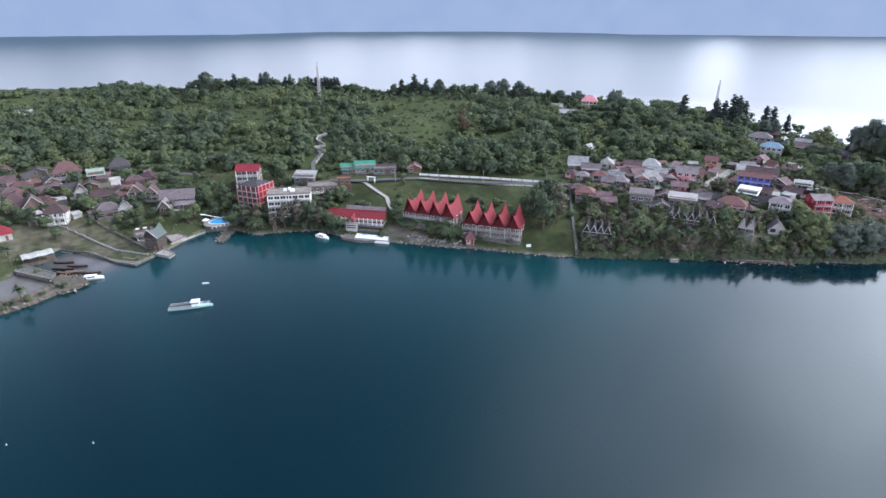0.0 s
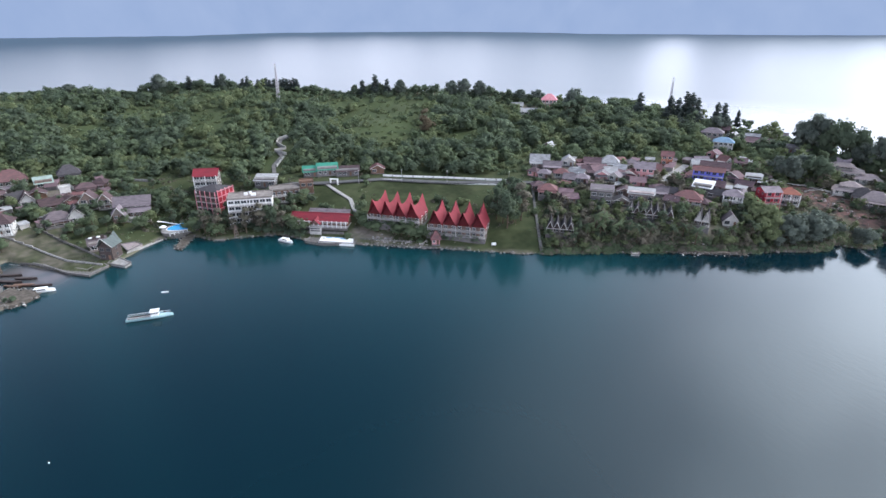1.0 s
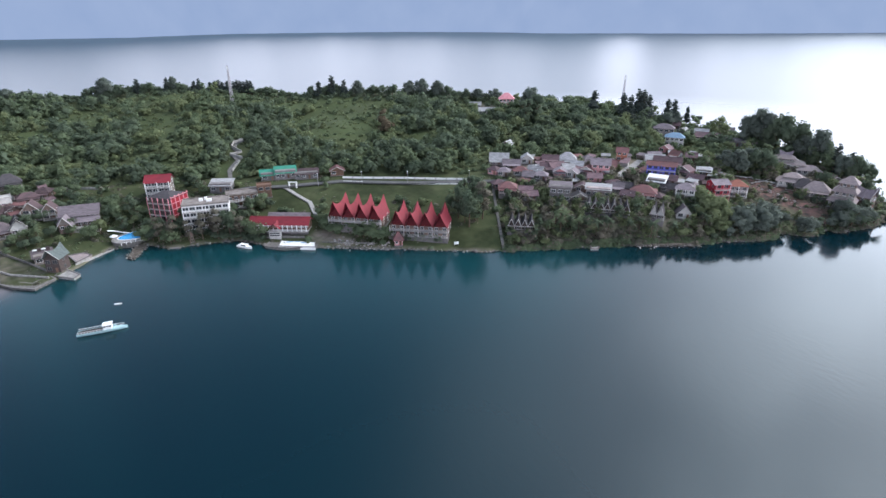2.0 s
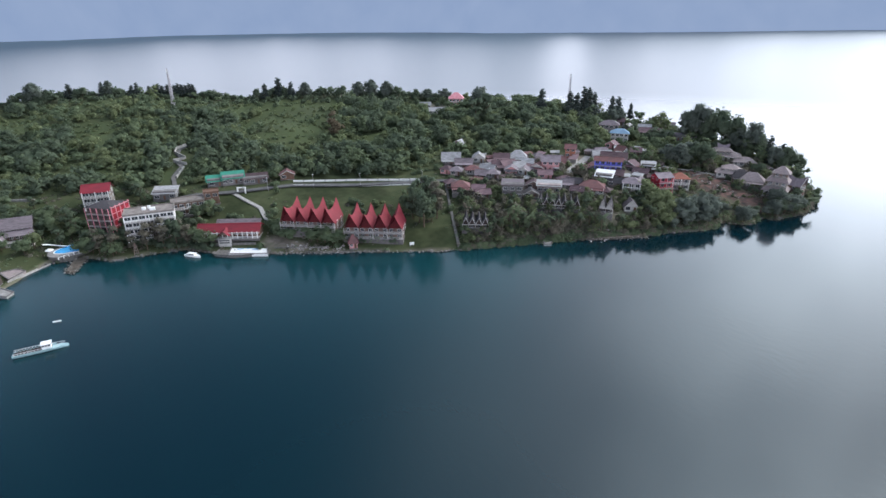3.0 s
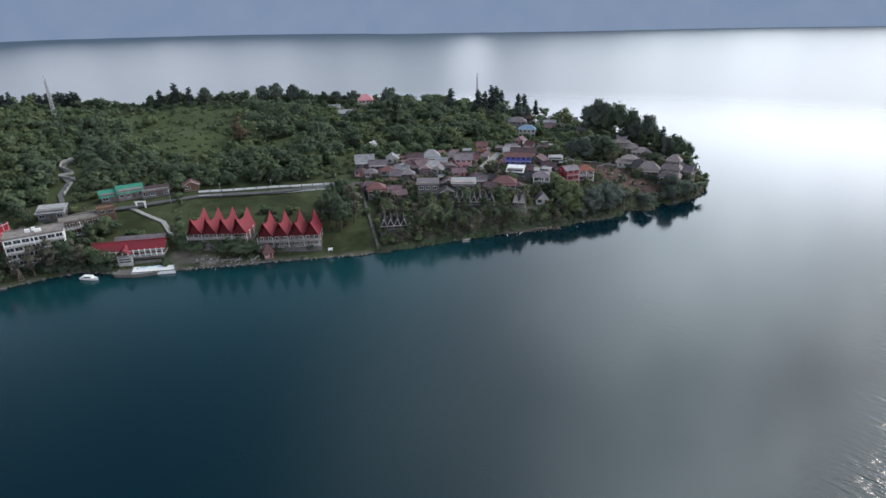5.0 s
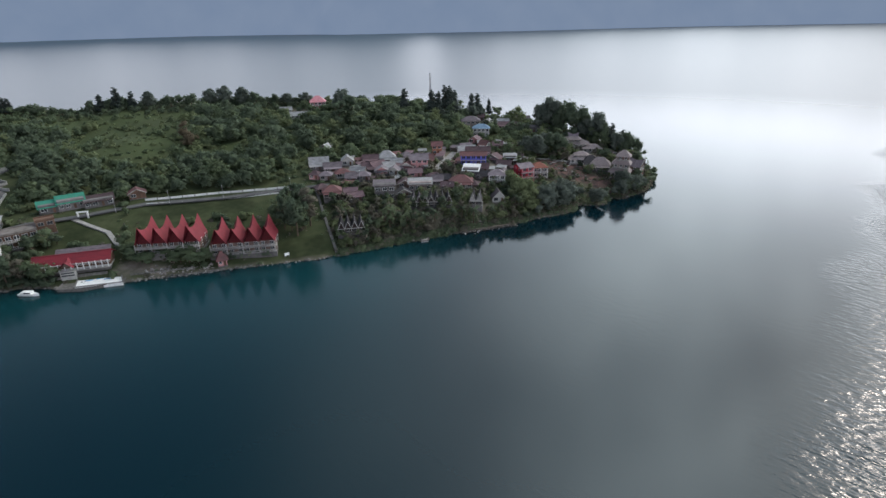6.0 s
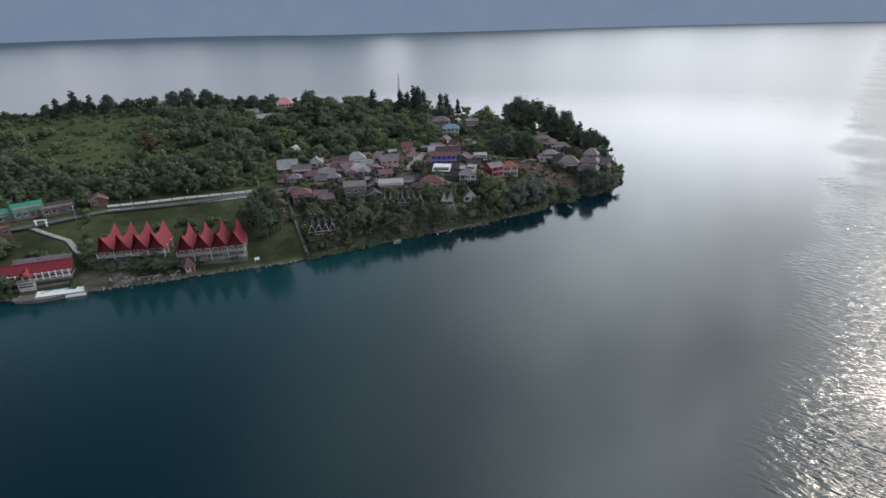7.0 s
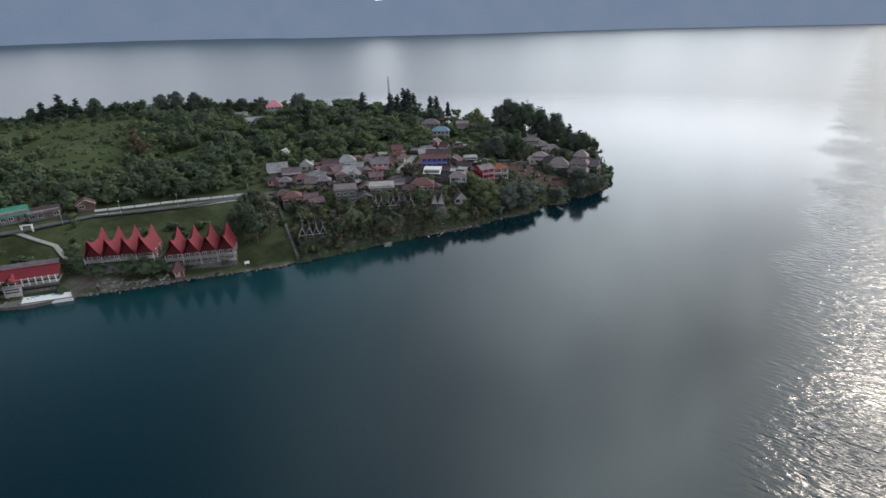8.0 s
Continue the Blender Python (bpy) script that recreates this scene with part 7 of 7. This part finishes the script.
def beach_rubble(label, xa, ya, xb, yb, n, seed):
    """Pale rubble and boards strewn along a beach."""
    V, T, off = [], [], 0
    rng = np.random.default_rng(seed)
    for _ in range(n):
        q, r = rng.uniform(), rng.uniform(0.2, 0.6)
        x, y = xa + (xb - xa) * q + rng.normal() * 0.8, ya + (yb - ya) * q + rng.normal() * 1.6
        v = LUMP_V * r * rng.uniform(0.4, 1.6, 3) * (1, 1, 0.5) + rng.normal(size=LUMP_V.shape) * r * 0.12
        V.append(v + (x, y, max(ground(x, y), 0.1) + 0.1 * r))
        T.append(LUMP_T + off)
        off += len(LUMP_V)
    me = mesh_from("beach_rubble", np.concatenate(V), np.zeros((0, 4), int), np.concatenate(T), PALE_ROCK)
    tagged(new("beach_rubble", me), label, "rubble", kind="stuff")


beach_rubble("pale rubble and boards strewn along the hotel beach", -85.5, 210.3, -60.0, 210.6, 150, 8)
beach_rubble("pale stones and rubble below the steep bank", 47.0, 231.5, 74.0, 237.5, 190, 4)
beach_rubble("raw stones and clods on the cut red bank", 113.0, 301.0, 134.0, 279.0, 70, 5)


def spoil_timber():
    """Poles and boards left lying over the top of the cut bank."""
    rng, bm = random.Random(4), bmesh.new()
    for _ in range(34):
        k = rng.random()
        x, y = 112 + 20 * k + rng.gauss(0, 2.5), 309 - 8 * k + rng.gauss(0, 3)
        a, half = rng.uniform(-0.5, 0.9), rng.uniform(1.2, 3.4)
        dx, dy = half * math.cos(a), half * math.sin(a)
        bar(bm, (x - dx, y - dy, ground(x - dx, y - dy) + 0.35), (x + dx, y + dy, ground(x + dx, y + dy) + 0.35), rng.uniform(0.08, 0.18))
    me = bpy.data.meshes.new("spoil_timber")
    bm.to_mesh(me)
    me.materials.append(CONCRETE)
    tagged(new("spoil_timber", me), "pale poles and boards lying over the red bank", "timber", kind="stuff")


spoil_timber()


quay("landing", "paved rosy landing beside the boat tower", [(-190.5, 177.7), (-186.0, 181.4), (-181.2, 180.1), (-181.4, 172.2)], 1.75, PAVING, "landing")


# ---- low garden walls and hedges, boat shed, moored boats ----
def low_wall(label, points, h=0.9, material=STONE):
    root = tagged(new("garden_wall"), label, "wall")
    for (x0, y0), (x1, y1) in zip(points, points[1:]):
        n = max(1, round(math.hypot(x1 - x0, y1 - y0) / 5))
        for i in range(n):
            xa, ya, xb, yb = x0 + (x1 - x0) * i / n, y0 + (y1 - y0) * i / n, x0 + (x1 - x0) * (i + 1) / n, y0 + (y1 - y0) * (i + 1) / n
            z, k = (ground(xa, ya) + ground(xb, yb)) / 2, math.hypot(xb - xa, yb - ya)
            part("length", box(0, -0.2, -0.8, k - 0.02, 0.2, h), material, root).matrix_basis = pose(xa, ya, z, 0, 0, math.degrees(math.atan2(yb - ya, xb - xa)))


low_wall("low pale stone wall across the garden", [(-243.3, 166.0), (-221.7, 163.6), (-197.8, 157.7), (-181.5, 158.6)], 0.7, CONCRETE)
low_wall("low stone wall dividing the garden", [(-229.6, 175.5), (-212.4, 171.5), (-196.3, 166.7), (-186.1, 163.2)], 0.9)
low_wall("low stone wall at the garden's lake side", [(-221.1, 151.5), (-209.7, 152.9), (-197.6, 151.6)], 0.9)
low_wall("grey retaining wall behind the gardens", [(-245.7, 221.8), (-233.3, 229.1), (-216.8, 232.7)], 1.2, CONCRETE)
low_wall("white switchback wall at the top of the hill lane", [(-168.0, 286.0), (-177.8, 289.6), (-173.0, 294.6), (-183.9, 302.6), (-187.0, 310.6), (-183.2, 317.6)], 1.5, WHITE_WALL)
low_wall("white parapet beside the hill lane", [(-163.6, 266.5), (-167.4, 282.0)], 1.2, WHITE_WALL)
low_wall("straight stone quay wall between the landing and the pool", [(-181.1, 171.0), (-180.7, 178.1), (-179.9, 184.2), (-178.9, 189.8)], 1.0, CONCRETE)
low_wall("low wall above the waterline", [(29.3, 226.6), (38.4, 229.8), (43.3, 231.0)], 0.6, CONCRETE)
low_wall("stone wall along the beach", [(-90.7, 209.2), (-78.8, 210.2), (-67.3, 211.6)], 0.5, STONE)


def boat_shed(x, y, turn):
    root = tagged(new("boat_shed"), "long open boat shed under a curved white tarpaulin roof", "shed")
    root.matrix_basis = pose(x, y, max(ground(x, y), 1.0), 0, 0, toward(x, y) + turn)
    rows = [[(-5.5 + 11 * i / 8 + 0.15 * math.sin(3 * i), -2.6 * math.cos(a), 2.2 + 1.3 * math.sin(a) + 0.15 * math.sin(2.0 * i)) for a in (0.1, 0.6, 1.2, 1.9, 2.5, 3.0)] for i in range(9)]
    part("roof", skin(bmesh.new(), [r[::-1] for r in rows], 0.08), PALE_TIN, root, "sagging white tarpaulin")
    for i in range(5):
        for q in (-2.4, 2.4):
            part("post", box(-5.2 + i * 2.6 - 0.09, q - 0.09, -2, -5.2 + i * 2.6 + 0.09, q + 0.09, 2.4), BROWN_WALL, root)
    part("floor_deck", box(-5.5, -2.6, -2.0, 5.5, 2.6, 0.1), RUBBLE, root)


boat_shed(*(-220.3, 140.9), 4)


def canoe(label, x, y, turn, length, material):
    root = tagged(new("rowing_boat"), label, "boat", "small open boats")
    root.matrix_basis = pose(x, y, 0.12, 0, 0, turn)
    part("hull", hull_mesh(length, length * 0.17, 0.08 * length + 0.12), material, root)
    part("seat", box(-length * 0.1, -length * 0.07, 0.07 * length, -length * 0.02, length * 0.07, 0.07 * length + 0.06), BROWN_WALL, root)


canoe("dark wooden rowing boat in the channel", *(-209.3, 143.0), 18, 8.0, DARK_WALL)
canoe("dark wooden rowing boat moored in the channel", *(-201.1, 142.3), 18, 8.0, DARK_WALL)
canoe("dark rowing boat beside the landing", *(-190.2, 139.3), 22, 7.0, DARK_WALL)
canoe("long dark wooden boat rafted at the quay", *(-204.0, 138.4), 12, 9.0, DARK_WALL)
canoe("brown wooden boat rafted at the quay", *(-196.6, 137.6), 16, 8.0, BROWN_WALL)
canoe("brown wooden boat beside the rubble landing", *(-199.8, 135.6), 8, 7.0, BROWN_WALL)
canoe("small pale rowing boat drifting", *(-182.6, 125.6), -20, 3.0, WHITE_PAINT)
canoe("narrow pale fishing canoe on open water", *(-141.8, 146.0), 26, 2.5, WHITE_PAINT)
canoe("small dark boat at the shore below the trees", *(-153.3, 194.9), 10, 5.0, GREY_WALL)


def buoy(x, y):
    root = tagged(new("buoy"), "small white float on the open water", "buoy", "floats on the lake")
    root.matrix_basis = pose(x, y, 0)
    bm = bmesh.new()
    bmesh.ops.create_icosphere(bm, subdivisions=2, radius=0.16)
    part("float", bm, WHITE_PAINT, root).location.z = 0.12
    part("stick", bar(bmesh.new(), (0, 0, 0.3), (0, 0, 0.8), 0.03), TIMBER, root)


for at in ((-108.9, 68.8), (-127.7, 62.0)):
    buoy(*at)


# thickets of small trees on the eastern bank and between the village houses
thicket = {"a": [], "b": []}
for _ in range(900):
    az = grove.uniform(-3, 30.5)
    s = float(np.interp(az, SHORE_AT[:, 0], SHORE_AT[:, 1]))
    top = float(np.interp(az, LIE_AT[:, 0], LIE_AT[:, 3]))
    d = s + (10 if az > 18.5 else 2) + (top - s + 25) * grove.random()
    x, y = d * math.sin(radians(az)), d * math.cos(radians(az))
    if not clear(x, y, -1.6 if d > top - 8 else -2.6):
        continue
    thicket[grove.choice("ab")].append((x, y, grove.choice(["broad", "broad", "tall"]), grove.randrange(3), grove.uniform(0.4, 0.72) * (0.75 if az > 18.5 and d < top else 1.0), grove.uniform(0, 6.28)))
woods("thicket", "thicket of small green trees on the steep bank", thicket["a"], SCRUB)
woods("thicket", "thicket of light green trees between the houses", thicket["b"], LEAF_PALE)


# ---- lean-tos, huts and yards that crowd the two villages ----
def lean_to(x, y, w, d, turn, top, wall):
    root = tagged(new("lean_to"), "low lean-to with a patched tin roof beside the houses", "shed", "lean-tos in the villages")
    root.matrix_basis = pose(x, y, ground(x, y), 0, 0, toward(x, y) + turn)
    part("roof", skin(bmesh.new(), [[(-w / 2 - 0.3, -d / 2 - 0.4, 2.1), (w / 2 + 0.3, -d / 2 - 0.4, 2.15)], [(-w / 2 - 0.3, d / 2 + 0.2, 2.9), (w / 2 + 0.3, d / 2 + 0.2, 2.9)]], 0.1), top, root)
    part("wall", box(-w / 2, -d / 2 + 0.9, -2.5, w / 2, d / 2, 2.1), wall, root)
    for q in (-w / 2 + 0.1, w / 2 - 0.1):
        part("post", box(q - 0.07, -d / 2 - 0.07, -2.5, q + 0.07, -d / 2 + 0.07, 2.05), WHITE_WALL, root)


LEAN = np.zeros((1, 2))
for _ in range(400):
    if grove.random() < 0.65:
        az, dd = grove.uniform(-1, 21), grove.uniform(-8, 44)
    else:
        az, dd = grove.uniform(-60, -44), grove.uniform(-36, 14)
    d = float(np.interp(az, LIE_AT[:, 0], LIE_AT[:, 3])) + dd
    x, y = d * math.sin(radians(az)), d * math.cos(radians(az))
    spot = np.hypot(BX[:, 0] - x, BX[:, 1] - y)
    if spot.min() < 4.2 or spot.min() > 9.5 or np.any(np.hypot(LEAN[:, 0] - x, LEAN[:, 1] - y) < 4.5):
        continue
    LEAN = np.vstack([LEAN, (x, y)])
    if len(LEAN) > 96:
        break
    lean_to(x, y, grove.uniform(3, 5.5), grove.uniform(2.6, 4), grove.uniform(-35, 35), grove.choice([LIGHTENED_TIN, LIGHTENED_TIN, BRICK_TIN, LILAC_TIN, PALE_TIN, PALE_TIN]), grove.choice([CREAM_WALL, GREY_WALL, WHITE_WALL, TIMBER]))

for at, size in (((79.6, 264.3), 1.15), ((81.5, 260.0), 1.2), ((83.4, 255.7), 1.2), ((85.3, 251.9), 1.05), ((80.8, 248.7), 1.0), ((86.6, 248.9), 0.85), ((78.1, 253.8), 1.05), ((86.0, 258.5), 1.25), ((84.2, 245.6), 0.8)):
    tree("broad", "light green leafy tree on the steep bank", *at, size, pick=2, group="light green growth on the bank")
for at, size in (((91.0, 249.2), 1.0), ((94.2, 254.0), 1.2), ((98.4, 251.6), 1.05), ((101.8, 257.6), 1.25), ((105.4, 254.4), 1.1), ((110.2, 257.8), 1.05), ((108.0, 262.6), 1.15), ((115.4, 261.6), 0.8), ((88.5, 244.2), 0.6), ((95.2, 247.4), 0.6), ((101.6, 250.6), 0.62), ((106.9, 252.8), 0.6), ((131.6, 262.4), 0.5), ((138.6, 266.0), 0.6), ((159.6, 276.2), 0.6)):
    tree("shore", "dark rounded tree leaning over the steep shore", *at, size, pick=0, group="dark trees over the steep shore")
for at, size in (((-88.3, 216.7), 0.8), ((-84.6, 215.5), 0.85), ((-76.7, 215.2), 0.75), ((-73.2, 214.9), 0.95), ((-69.8, 214.9), 1.0), ((-66.3, 214.5), 0.9), ((-64.3, 216.1), 0.7), ((-92.5, 219.3), 0.8), ((-95.4, 223.5), 0.8)):
    tree("broad", "rounded olive-green tree below the hotel", *at, size * 0.7, size, pick=0, group="trees below the hotel")
for at, size in (((-34.1, 238.1), 1.3), ((-30.0, 231.6), 1.4), ((-27.8, 241.9), 1.3), ((-24.4, 233.2), 1.2), ((-33.2, 247.3), 1.2), ((-30.0, 251.7), 1.2)):
    tree("tall", "tall dark tree beside the lawn", *at, size * 1.05, size * 0.62, pick=1, group="dark trees beside the lawn")
for (xa, ya), (xb, yb), n in (((-173.7, 208.7), (-154.5, 207.2), 22), ((-154.5, 207.2), (-128.2, 210.5), 30), ((-152.4, 211.9), (-129.6, 213.8), 16), ((-126.2, 208.8), (-117.2, 207.2), 6)):
    for i in range(n):
        q = (i + grove.uniform(-0.4, 0.4)) / n
        tree("bush", "dark bush under the trees by the water", xa + (xb - xa) * q + grove.uniform(-1, 1), ya + (yb - ya) * q + grove.uniform(-1.5, 1.5), grove.uniform(0.8, 1.4), group="bushes under the shore trees", pick=2)
for at in ((-192.5, 109.5), (-190.5, 114.0), (-189.2, 118.8), (-191.9, 106.8), (-188.4, 125.6), (-218.9, 131.9), (-208.2, 131.7)):
    tree("bush", "scrubby bush growing on the stone quay", *at, grove.uniform(0.5, 0.9), group="bushes on the quay")
